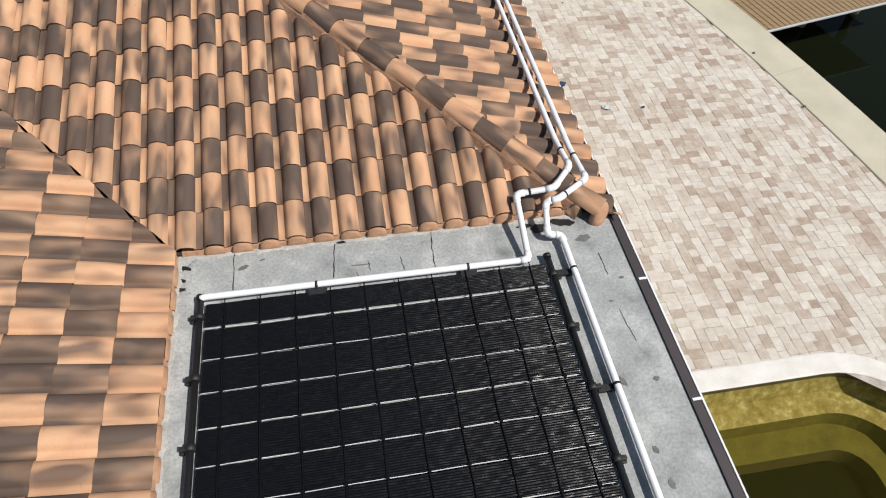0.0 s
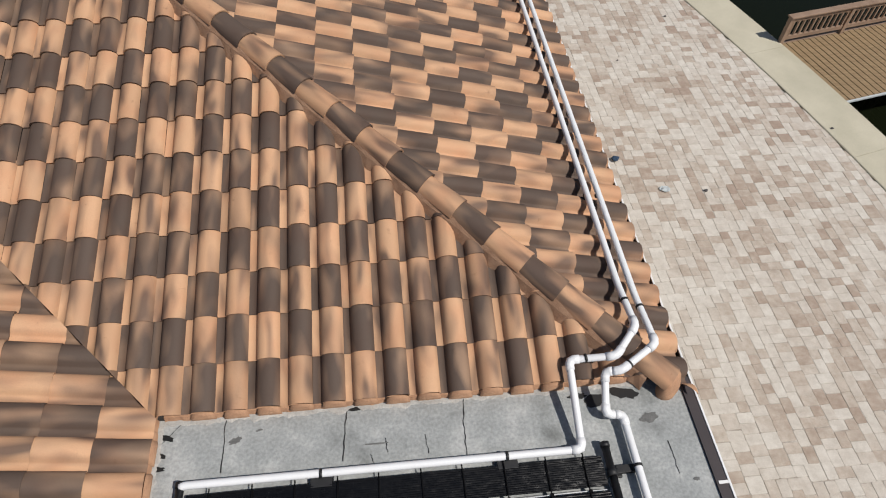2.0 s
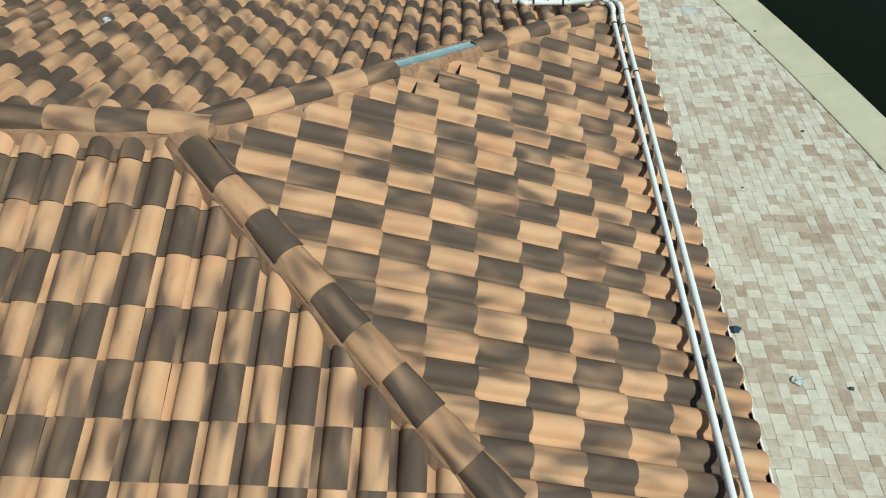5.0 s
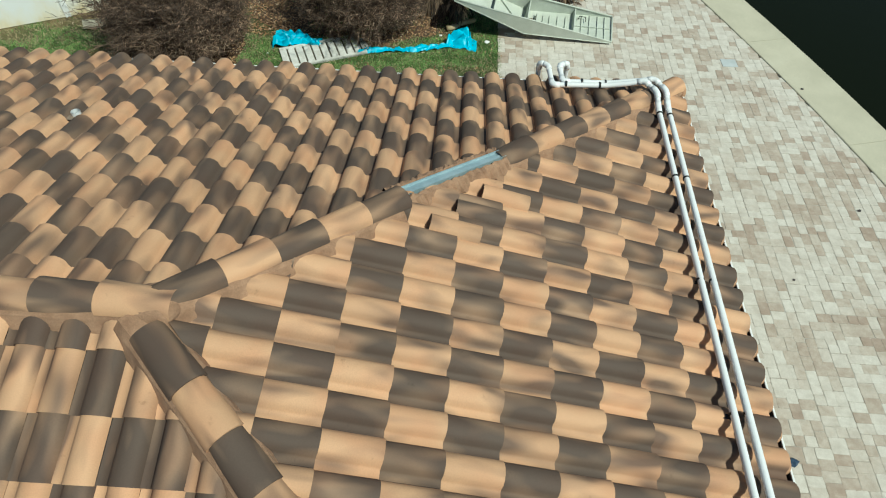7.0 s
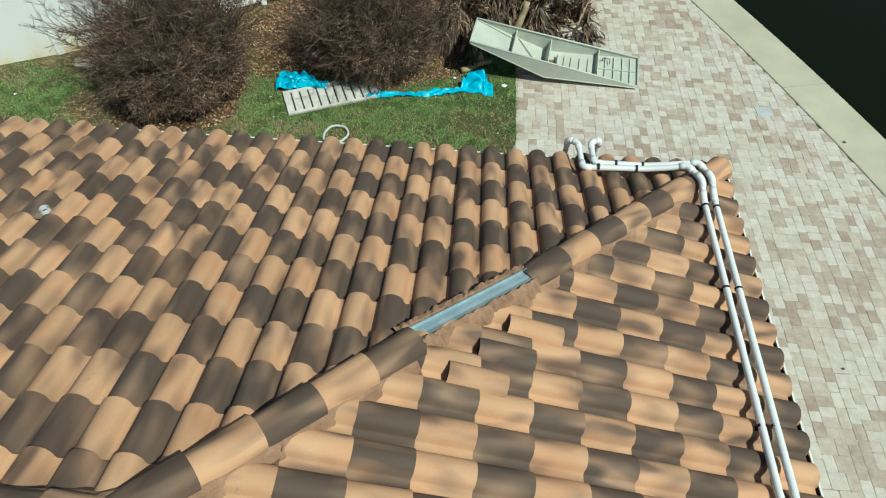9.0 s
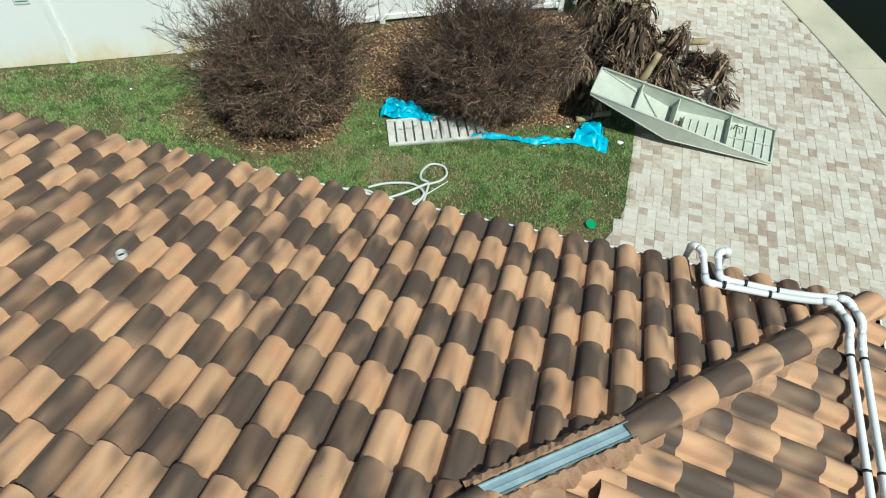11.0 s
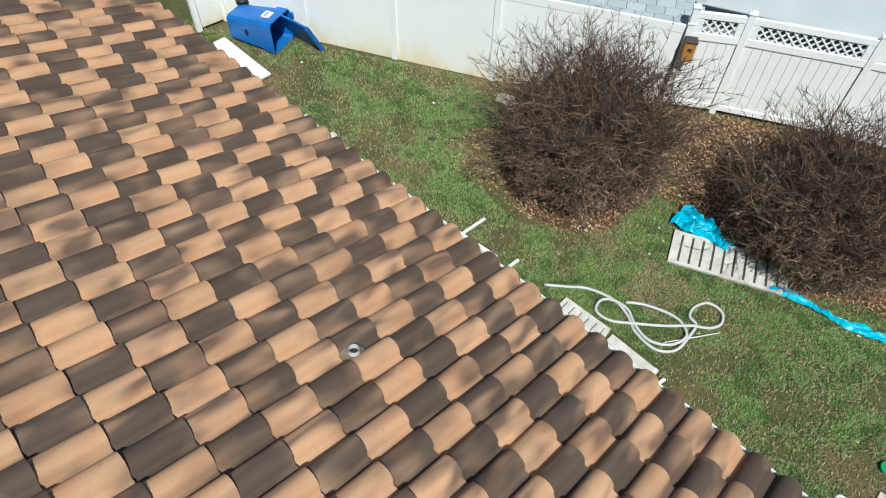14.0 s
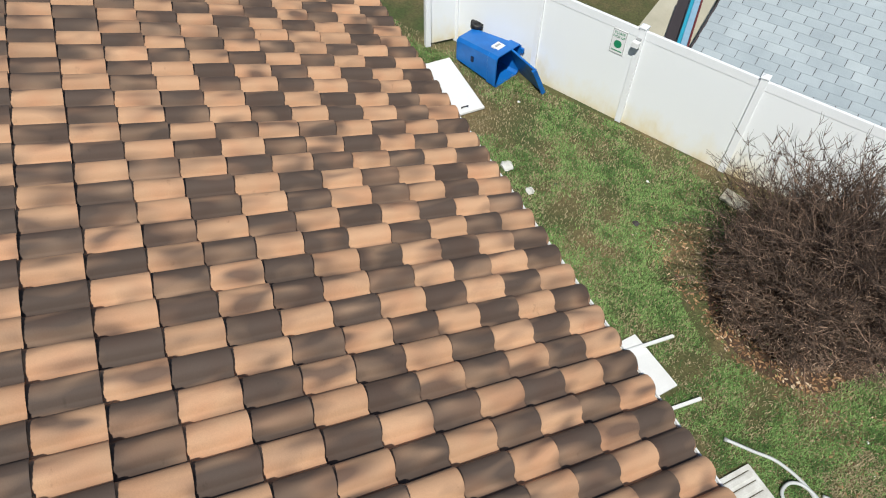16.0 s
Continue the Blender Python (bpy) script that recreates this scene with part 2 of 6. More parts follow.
# ---- plan ----
EX, SY, NY = 2.66, 4.00, 13.14      # eave lines: east, south, north
WX = -1.55                          # where the wing's slope would meet the eave height
SN, WN = 0.199, 0.182               # set-back of the tile noses on these two slopes
ZE, PITCH = 2.517, 0.318             # height of the tile bed at the eaves, rise per metre
HALF = (NY - SY) / 2
RY, RX = SY + HALF, EX - HALF       # ridge line and its east end
ZR = ZE + PITCH * HALF
WEST = -17.0
CO = 1 / math.hypot(1, PITCH)
SI = PITCH * CO
WRX = WX - HALF                     # ridge of the wing
SOUTH_END = -7.0
FLAT_Z = 2.525


def wall_x(y, off=0.0):
    """The canal wall: inner edge of its cap at y."""
    yy = min(max(y, 0.0), 32.0)
    x = 9.18 + 0.0029 * yy - 0.0103 * yy * yy
    if y > 32.0:
        x -= 0.656 * (y - 32.0)
    return x + off


# ---- roof tiles ----
COL, ROW, LONG = 0.26, 0.392, 0.435
PROFILE = [(0.0, 0.010), (0.012, 0.003), (0.062, 0.003)]
PROFILE += [(0.170 - 0.096 * math.cos(a), 0.006 + 0.084 * math.sin(a) ** 0.92) for a in [math.pi * (0.04 + 0.92 * i / 7) for i in range(8)]]


def tile_arrays(jit=0.0, seed=(0, 0)):
    """Vertices (u across, v up the slope, w off it), faces and uv of one tile."""
    n = len(PROFILE)
    vs, uv = [], []
    for v, dw in ((0.0, 0.030), (LONG, 0.004)):
        for u, w in PROFILE:
            vs.append((u, v, w + dw))
            uv.append((u + seed[0], v + seed[1]))
    for v, dw, cut in ((0.0, 0.030, 0.0), (0.002, 0.030, 0.017)):
        for u, w in PROFILE:
            vs.append((u, v, w + dw - cut))
            uv.append((u + seed[0], v + seed[1]))
    fs = [(i, i + 1, n + i + 1, n + i) for i in range(n - 1)]
    fs += [(3 * n + i, 3 * n + i + 1, 2 * n + i + 1, 2 * n + i) for i in range(n - 1)]
    return vs, fs, uv


def tile_mesh(mat, name):
    vs, fs, uv = tile_arrays()
    me = bpy.data.meshes.new(name)
    me.from_pydata(vs, [], fs)
    me.materials.append(mat)
    lay = me.uv_layers.new(name="UVMap")
    lay.data.foreach_set("uv", [c for f in fs for i in f for c in uv[i]])
    me.polygons.foreach_set("use_smooth", [True] * len(fs))
    return me


TILE_MESH = [tile_mesh(M_LIGHT, "roof_tile"), tile_mesh(M_DARK, "roof_tile")]
rng = random.Random(7)


def cut_tile(m, planes, mat, jitter_uv):
    """A tile cut along roof lines; planes: (point, outward normal) in the world."""
    vs, fs, uv = tile_arrays(seed=jitter_uv)
    bm = bmesh.new()
    lay = bm.loops.layers.uv.new("UVMap")
    bv = [bm.verts.new(m @ Vector(v)) for v in vs]
    for f in fs:
        face = bm.faces.new([bv[i] for i in f])
        face.smooth = True
        for l, i in zip(face.loops, f):
            l[lay].uv = uv[i]
    for p, nrm in planes:
        bmesh.ops.bisect_plane(bm, geom=bm.verts[:] + bm.edges[:] + bm.faces[:], plane_co=p, plane_no=nrm, clear_outer=True, clear_inner=False)
    return bm


def tile_face(name, label, origin, U, V, u_lo, u_hi, phase, planes, near, skip=(), first=0.0, seed=1, known=("", 0), row=ROW, courses={}):
    """Tiles one roof slope. planes cut it; near(x, y): tiles of that stretch of the plan are pieces, the rest is one joined part."""
    r = random.Random(seed)
    U, V = Vector(U), Vector(V)
    W = U.cross(V).normalized()
    base = Matrix((U, V, W)).transposed().to_4x4()
    top = thing(name, label, "roof", kind="structure")
    rest = {"v": [], "f": [], "uv": [], "idx": []}
    phase_of, state = {}, 0
    c0, c1 = math.floor((u_lo - phase) / COL) - 1, math.ceil((u_hi - phase) / COL) + 1
    for c in range(c0, c1):
        state ^= 1 if r.random() > 0.22 else 0
        if 0 <= c - known[1] < len(known[0]):
            state = 1 if known[0][c - known[1]] == "d" else 0
        phase_of[c] = state
    rows_n = math.ceil(HALF / CO / row) + 1
    for j in range(rows_n):
        for c in range(c0, c1):
            dark = (phase_of[c] + j + (1 if r.random() < (0.0 if 0 <= c - known[1] < len(known[0]) else 0.025) else 0)) % 2
            if c in courses:
                word = courses[c]
                dark = int(word[j] == "d") if j < len(word) else (int(word[-1] == "d") + j - len(word) + 1) % 2
            u, v = phase + c * COL, j * row - 0.012 + first
            if (c, j) in skip:
                continue
            at = Vector(origin) + U * u + V * v
            m = Matrix.Translation(at + W * r.uniform(0, 0.004)) @ base @ pose(0, 0, 0, r.uniform(-0.25, 0.25), r.uniform(-0.5, 0.5), r.uniform(-0.45, 0.45)) @ pose(r.uniform(-.003, .003), r.uniform(-.005, .005), 0)
            corners = [m @ Vector((a, b, 0.03)) for a in (0, COL) for b in (0, LONG)]
            out = [max((q - Vector(p)).dot(Vector(nn)) for q in corners) for p, nn in planes]
            low = [min((q - Vector(p)).dot(Vector(nn)) for q in corners) for p, nn in planes]
            if any(l > -0.006 for l in low):
                continue
            whole = all(o <= 0.001 for o in out)
            mid = sum(corners, Vector()) / 4
            close = near(mid.x, mid.y)
            if whole and close:
                ob = new("roof_tile", TILE_MESH[dark])
                ob.matrix_basis = m
                ob.parent = top
                continue
            sd = (r.uniform(0, 500), r.uniform(0, 500))
            if whole:
                vs, fs, uv = tile_arrays(seed=sd)
                o = len(rest["v"])
                rest["v"] += [tuple(m @ Vector(q)) for q in vs]
                rest["f"] += [tuple(i + o for i in f) for f in fs]
                rest["uv"] += uv
                rest["idx"] += [dark] * len(fs)
                continue
            bm = cut_tile(m, [(p, nn) for (p, nn), k in zip(planes, out) if k > 0.001], None, sd)
            if not bm.faces:
                bm.free()
                continue
            if close:
                part("roof_tile", bm, (M_LIGHT, M_DARK)[dark], top)
                continue
            lay = bm.loops.layers.uv.active
            o = len(rest["v"])
            bm.verts.index_update()
            uvd = {}
            for f in bm.faces:
                for l in f.loops:
                    uvd[l.vert.index] = tuple(l[lay].uv)
            bm.verts.ensure_lookup_table()
            rest["v"] += [tuple(q.co) for q in bm.verts]
            rest["uv"] += [uvd.get(i, (0, 0)) for i in range(len(bm.verts))]
            for f in bm.faces:
                rest["f"].append(tuple(q.index + o for q in f.verts))
                rest["idx"].append(dark)
            bm.free()
    if rest["f"]:
        ob = mesh_ob("roof_tiles", rest["v"], rest["f"], [M_LIGHT, M_DARK], top, idx=rest["idx"], uvs=rest["uv"], smooth=True)
        tagged(ob, "apricot and smoke-grey roof tiles in even courses", kind="stuff")
    return top


def deck(name, pts, parent):
    """Dark underlay below the tiles of one slope, 60 mm thick."""
    n = len(pts)
    vs = [tuple(p) for p in pts] + [(p[0], p[1], p[2] - 0.06) for p in pts]
    fs = [tuple(range(n)), tuple(range(2 * n - 1, n - 1, -1))] + [(i, i + n, (i + 1) % n + n, (i + 1) % n) for i in range(n)]
    return mesh_ob(name, vs, fs, M_FELT, parent)


Z = lambda d: ZE + PITCH * d - 0.012
SE_HIP = ((EX, SY, 0), (1, 1, 0))
NE_HIP = ((EX, NY, 0), (1, 1, 0))
E_WALL = M_STUCCO

south_roof = tile_face("roof_south", "south slope of apricot and smoke-grey barrel roof tiles", (0, SY, ZE), (1, 0, 0), (0, CO, SI), WRX - 0.2, EX, 0.22 - 0.170,
                       [((EX, SY, 0), Vector((1, 1, 0)).normalized()), ((WX, SY, 0), Vector((-1, -1, 0)).normalized()), ((0, RY - 0.03, 0), (0, 1, 0))],
                       lambda x, y: x > -2.9, first=SN, seed=3, known=("ddlldlldldldldldldldld", -13))
deck("roof_underlay", [(WX - 0.17, SY + 0.17, Z(0.17)), (EX - 0.17, SY + 0.17, Z(0.17)), (RX, RY, Z(HALF)), (WRX, RY, Z(HALF))], south_roof)
east_roof = tile_face("roof_east", "east hip slope of apricot and smoke-grey barrel roof tiles", (EX, 0, ZE), (0, 1, 0), (-CO, 0, SI), SY, NY, 6.58 - 0.170,
                      [((EX, SY, 0), Vector((-1, -1, 0)).normalized()), ((EX, NY, 0), Vector((-1, 1, 0)).normalized())],
                      lambda x, y: True, first=0.0, seed=5, known=("ldlddldldlddlddldldldlldl", 0), row=0.405)
deck("roof_underlay", [(EX, SY, Z(0)), (EX, NY, Z(0)), (RX, RY, Z(HALF))], east_roof)
north_roof = tile_face("roof_north", "north slope of apricot and smoke-grey barrel roof tiles", (0, NY, ZE), (-1, 0, 0), (0, -CO, SI), -EX, -WEST, -0.09 - 0.170,
                       [((EX, NY, 0), Vector((1, -1, 0)).normalized()), ((0, RY + 0.03, 0), (0, -1, 0)), ((WEST, 0, 0), (-1, 0, 0))],
                       lambda x, y: -6.2 < x < -0.4, first=0.0, seed=11, row=0.404, known=("ldlddllddlld" + "lddldllddldlldlddl" + "dlldldllddldlldd", -3), courses={39: "ldllld"})
deck("roof_underlay", [(EX, NY, Z(0)), (WEST, NY, Z(0)), (WEST, RY, Z(HALF)), (RX, RY, Z(HALF))], north_roof)
wing_roof = tile_face("roof_wing_east", "east slope of the wing in apricot and smoke-grey barrel tiles", (WX, 0, ZE), (0, 1, 0), (-CO, 0, SI), SOUTH_END, RY, 3.63 - 0.170,
                      [((WX, SY, 0), Vector((1, 1, 0)).normalized()), ((WRX + 0.03, 0, 0), (-1, 0, 0)), ((0, SOUTH_END, 0), (0, -1, 0))],
                      lambda x, y: x > -4.4 and y > 0.3, first=WN, seed=17,
                      courses={-7: "ld", -6: "dld", -5: "dld", -4: "ldl", -3: "ldd", -2: "dld", -1: "ldl", 0: "ldd", 1: "dll", 2: "lddl", 3: "dlld", 4: "lddl", 5: "ddld", 6: "lddl", 7: "dlld", 8: "lddl"})
deck("roof_underlay", [(WX - 0.17, SOUTH_END, Z(0.17)), (WX - 0.17, SY + 0.17, Z(0.17)), (WRX, RY, Z(HALF)), (WRX, SOUTH_END, Z(HALF))], wing_roof)
# slopes that face away
wing_back = tile_face("roof_wing_west", "west slope of the wing in barrel roof tiles", (WRX - HALF, 0, ZE), (0, -1, 0), (CO, 0, SI), -RY, -SOUTH_END, 0.0,
                      [((WRX - HALF, SY, 0), Vector((-1, 1, 0)).normalized()), ((WRX - 0.03, 0, 0), (1, 0, 0)), ((0, SOUTH_END, 0), (0, -1, 0))], lambda x, y: False, seed=19)
deck("roof_underlay", [(WRX - HALF, SOUTH_END, Z(0)), (WRX, SOUTH_END, Z(HALF)), (WRX, RY, Z(HALF)), (WRX - HALF, SY, Z(0))], wing_back)
south_back = tile_face("roof_south_west", "far end of the south slope in barrel roof tiles", (0, SY, ZE), (1, 0, 0), (0, CO, SI), WEST, WRX, 0.0,
                       [((WRX - HALF, SY, 0), Vector((1, -1, 0)).normalized()), ((0, RY - 0.03, 0), (0, 1, 0)), ((WEST, 0, 0), (-1, 0, 0))], lambda x, y: False, seed=23)
deck("roof_underlay", [(WEST, SY, Z(0)), (WRX - HALF, SY, Z(0)), (WRX, RY, Z(HALF)), (WEST, RY, Z(HALF))], south_back)

# mortar noses that close the barrels at the eaves
def nose_mesh():
    bm = bmesh.new()
    top_v = [bm.verts.new((0.170 - 0.094 * math.cos(math.pi * i / 8), -0.004, 0.008 + 0.093 * math.sin(math.pi * i / 8))) for i in range(9)]
    mid_v = [bm.verts.new((0.170 - 0.098 * math.cos(math.pi * i / 8), -0.038, 0.0 + 0.076 * math.sin(math.pi * i / 8))) for i in range(9)]
    bot_v = [bm.verts.new((0.170 - 0.100 * math.cos(math.pi * i / 8), -0.050, -0.058)) for i in range(9)]
    for a, b in ((top_v, mid_v), (mid_v, bot_v)):
        for i in range(8):
            bm.faces.new((b[i], b[i + 1], a[i + 1], a[i])).smooth = True
    me = bpy.data.meshes.new("mortar_nose")
    bm.to_mesh(me)
    bm.free()
    me.materials.append(M_NOSE)
    return me


NOSE = nose_mesh()


def noses(parent, origin, U, V, lo, hi, phase, first=0.0):
    U, V = Vector(U), Vector(V)
    base = Matrix((U, V, U.cross(V))).transposed().to_4x4()
    for c in range(math.ceil((lo - phase) / COL), math.floor((hi - phase - COL) / COL) + 1):
        ob = new("mortar_nose", NOSE)
        ob.matrix_basis = Matrix.Translation(Vector(origin) + U * (phase + c * COL) + V * (first - 0.01)) @ base @ Matrix.Diagonal((1, rng.uniform(0.8, 1.3), rng.uniform(0.92, 1.05), 1))
        ob.parent = parent


def eave_fill(name, label, parent, a, b, out, z, w0, w1, thick, mat, seed):
    """A ragged bed along an eave from a to b; out: unit vector away from the roof."""
    a, b, out = Vector((*a, 0)), Vector((*b, 0)), Vector((*out, 0))
    n = int((b - a).length / 0.025)
    vs, fs = [], []
    for i in range(n + 1):
        p = a + (b - a) * i / n
        k = 0.5 + 0.6 * noise.noise(Vector((i * 0.19, seed, 0))) + 0.35 * noise.noise(Vector((i * 0.55, seed, 4)))
        e = w0 + (w1 - w0) * min(1, max(0, k))
        for o, h in ((-0.09, thick * 1.5), (e * 0.55, thick * 1.2), (e - 0.008, thick * 0.7), (e, 0.0)):
            vs.append((p.x + out.x * o, p.y + out.y * o, z + h))
    for i in range(n):
        for q in range(3):
            fs.append((i * 4 + q, i * 4 + q + 1, i * 4 + q + 5, i * 4 + q + 4))
    mesh_ob(name, vs, fs, mat, parent, label)


M_CAULK = surface("pale_caulk", [(0.3, (0.34, 0.33, 0.31)), (0.7, (0.52, 0.51, 0.48))], 14, 90, 0.9, 0, 0.4)
for eave, ea, eb, eo in ((south_roof, (WX - 0.1, SY + SN * CO), (2.35, SY + SN * CO), (0, -1)), (wing_roof, (WX - WN * CO, SY + 0.2), (WX - WN * CO, -2.0), (1, 0))):
    eave_fill("mortar_bed", "terracotta mortar packed under the eave tiles", eave, ea, eb, eo, FLAT_Z, 0.018, 0.05, 0.045, M_NOSE, 2.0)
    eave_fill("caulk_bead", "ragged pale sealant along the eave", eave, ea, eb, eo, FLAT_Z + 0.0005, 0.045, 0.105, 0.006, M_CAULK, 9.0)
noses(south_roof, (0, SY, ZE), (1, 0, 0), (0, CO, SI), WX - 0.2, 2.2, 0.05, SN)
noses(east_roof, (EX, 0, ZE), (0, 1, 0), (-CO, 0, SI), SY + 0.2, NY - 0.2, 6.41)
noses(north_roof, (0, NY, ZE), (-1, 0, 0), (0, -CO, SI), -EX + 0.2, 13.0, -0.26)
noses(wing_roof, (WX, 0, ZE), (0, 1, 0), (-CO, 0, SI), -1.0, SY + 0.15, 3.46, WN)


# ---- hip and ridge caps on mortar ----
def cap_mesh(mat):
    n, vs, fs, uv = 8, [], [], []
    L, r0, r1 = 0.47, 0.131, 0.114
    for v, r, dz in ((0.0, r0, 0.016), (L, r1, 0.0), (0.0, r0 - 0.016, 0.014)):
        for i in range(n + 1):
            a = math.pi * i / n
            vs.append((-r * math.cos(a), v, dz + r * 0.80 * math.sin(a)))
            uv.append((r * a, v))
    k = n + 1
    for i in range(n):
        fs.append((i, i + 1, k + i + 1, k + i))
    base = len(vs)
    for i in range(n + 1):
        vs.append(vs[i])
        uv.append(uv[i])
    for i in range(n):
        fs.append((2 * k + i, 2 * k + i + 1, base + i + 1, base + i))
    me = bpy.data.meshes.new("cap_tile")
    me.from_pydata(vs, [], fs)
    me.materials.append(mat)
    me.uv_layers.new(name="UVMap").data.foreach_set("uv", [c for f in fs for i in f for c in uv[i]])
    me.polygons.foreach_set("use_smooth", [True] * len(fs))
    return me


CAPS = [cap_mesh(M_LIGHT), cap_mesh(M_DARK)]


def cap_line(name, label, a, b, skip=(), start=0, lift=0.055, step=0.41, gap=None):
    a, b = Vector(a), Vector(b)
    top = thing(name, label, "roof ridge", kind="structure")
    d = (b - a).normalized()
    x = d.cross(Vector((0, 0, 1))).normalized()
    base = Matrix((x, d, x.cross(d))).transposed().to_4x4()
    n = int((b - a).length / step)
    r = random.Random(len(name) * 31)
    for i in range(n + 1):
        if i in skip or i * step + 0.36 > (b - a).length:
            continue
        ob = new("cap_tile", CAPS[(i + start + (1 if r.random() < 0.0 else 0)) % 2])
        ob.matrix_basis = Matrix.Translation(a + d * (i * step) + Vector((0, 0, lift))) @ base @ pose(0, 0, 0, r.uniform(-.6, .6), r.uniform(-1.5, 1.5), r.uniform(-1.2, 1.2))
        ob.parent = top
    # mortar bed with a ragged edge
    low_gap = 0.17 if abs(d.z) > 0.05 else 0.0
    vs, fs = [], []
    seg = max(8, int((b - a).length / 0.06))
    for i in range(seg + 1):
        p = a + d * (low_gap + ((b - a).length - low_gap) * i / seg)
        for s, h in ((-1, 0), (-1, 1), (-1, 2), (1, 2), (1, 1), (1, 0)):
            w = (0.190, 0.142, 0.095)[h] + (0.022 * noise.noise(Vector((i * 0.22, s * 7.1, len(name)))) + 0.006 * r.random()) * (1.4 if h == 0 else 0.6)
            vs.append(p + x * s * w + Vector((0, 0, (-0.085, 0.036, 0.090)[h] + 0.004 * r.random())))
    for i in range(seg):
        if gap and gap[0] < (b - a).length * i / seg < gap[1]:
            continue
        o = i * 6
        for q in range(5):
            fs.append((o + q, o + q + 1, o + 7 + q, o + 6 + q))
    mesh_ob("mortar_bed", vs, fs, M_MORTAR, top, "rough terracotta mortar bed", smooth=False)
    return top


hip_se = cap_line("hip_south_east", "hip of half-round cap tiles bedded in mortar", (EX - 0.15, SY + 0.09, ZE + 0.06), (RX - 0.09, RY - 0.09, ZR + 0.03), step=0.389)
hip_ne = cap_line("hip_north_east", "hip of half-round cap tiles with a missing stretch", (EX - 0.02, NY - 0.02, ZE + 0.03), (RX, RY, ZR + 0.03), skip=(8, 9, 10), gap=(3.42, 4.50))
ridge = cap_line("ridge_main", "main ridge of half-round cap tiles bedded in mortar", (WEST, RY, ZR + 0.03), (RX + 0.1, RY, ZR + 0.03))
ridge_wing = cap_line("ridge_wing", "ridge of the wing in half-round cap tiles", (WRX, SOUTH_END, ZR + 0.03), (WRX, RY - 0.45, ZR + 0.03))

bm = bmesh.new()
bmesh.ops.create_icosphere(bm, subdivisions=3, radius=0.17, matrix=Matrix.Translation((RX - 0.02, RY, ZR + 0.06)) @ Matrix.Diagonal((1.15, 1.0, 0.62, 1)))
for v in bm.verts:
    v.co += (v.co - Vector((RX, RY, ZR))).normalized() * 0.03 * noise.noise(v.co * 9)
part("mortar_joint", bm, M_MORTAR, ridge, "rough mortar lump where the hips meet")

# rounded mortar plugs that close the low ends of the hips
for hip, px_, py_, ux, uy in ((hip_se, EX - 0.15, SY + 0.09, 1, -1), (hip_ne, EX - 0.02, NY - 0.02, 1, 1)):
    bm = bmesh.new()
    bmesh.ops.create_icosphere(bm, subdivisions=3, radius=1.0, matrix=Matrix.Translation((px_ + 0.005 * ux, py_ + 0.005 * uy, ZE + 0.035)) @ pose(0, 0, 0, 0, 0, math.degrees(math.atan2(uy, ux))) @ Matrix.Diagonal((0.085, 0.152, 0.17, 1)))
    for v in bm.verts:
        v.co += Vector((ux, uy, 0)) * 0.012 * noise.noise(v.co * 11) + Vector((0, 0, 0.01 * noise.noise(v.co * 14)))
    part("end_plug", bm, M_NOSE, hip, "rounded terracotta mortar plug", smooth=True)

# ---- house body ----
house = thing("house_walls", "cream stucco house walls under the eaves", "wall", kind="structure")
for lo, hi in (((EX - 0.75, SY - 0.05, -0.05), (EX - 0.55, NY - 0.55, 2.42)), ((WEST + 0.4, NY - 0.75, -0.05), (EX - 0.75, NY - 0.55, 2.42)), ((WEST + 0.4, SY + 0.4, -0.05), (WEST + 0.6, NY - 0.75, 2.42)),
               ((EX - 0.35, SOUTH_END, -0.05), (EX - 0.15, SOUTH_END + 0.2, 2.36)), ((WX - 0.75, SOUTH_END, -0.05), (WX - 0.55, SY - 0.05, 2.42)), ((WX - 0.55, SY - 0.25, -0.05), (EX - 0.75, SY - 0.05, 2.36))):
    part("wall", box(lo, hi), M_STUCCO, house)
flat = thing("roof_flat", "weathered grey membrane flat roof with cracks and patches", "flat roof", kind="structure")
part("membrane", box((WX - 0.3, SOUTH_END, 2.36), (EX - 0.035, SY + 0.35, FLAT_Z)), M_FLAT, flat)

# ---- gutters ----
def gutter(name, label, a, b, out, mats):
    """A box gutter from a to b; out: unit vector away from the roof."""
    a, b, out = Vector(a), Vector(b), Vector(out)
    top = thing(name, label, "gutter", kind="structure")
    prof = [(0.0, 0.0), (0.0, -0.045), (0.085, -0.045), (0.098, -0.012)]
    vs, fs = [], []
    for p in (a, b):
        for o, z in prof:
            vs.append(p + out * o + Vector((0, 0, z)))
        for o, z in prof[::-1]:
            vs.append(p + out * (o + (0.004 if o > 0.02 else -0.004)) + Vector((0, 0, z - (0.004 if z < -0.05 else 0))))
    n = len(prof) * 2
    fs = [(i, (i + 1) % n, (i + 1) % n + n, i + n) for i in range(n)]
    mesh_ob("trough", vs, fs, mats[0], top)
    bm = bmesh.new()
    lo = a + out * 0.094 + Vector((0, 0, -0.016))
    d = b - a
    side = out * 0.016
    c = [lo, lo + side, lo + side + Vector((0, 0, 0.014)), lo + Vector((0, 0, 0.014))]
    v0 = [bm.verts.new(q) for q in c]
    v1 = [bm.verts.new(q + d) for q in c]
    for i in range(4):
        bm.faces.new((v0[i], v0[(i + 1) % 4], v1[(i + 1) % 4], v1[i]))
    bm.faces.new(v0[::-1])
    bm.faces.new(v1)
    part("lip", bm, mats[1], top, "white painted lip")
    return top


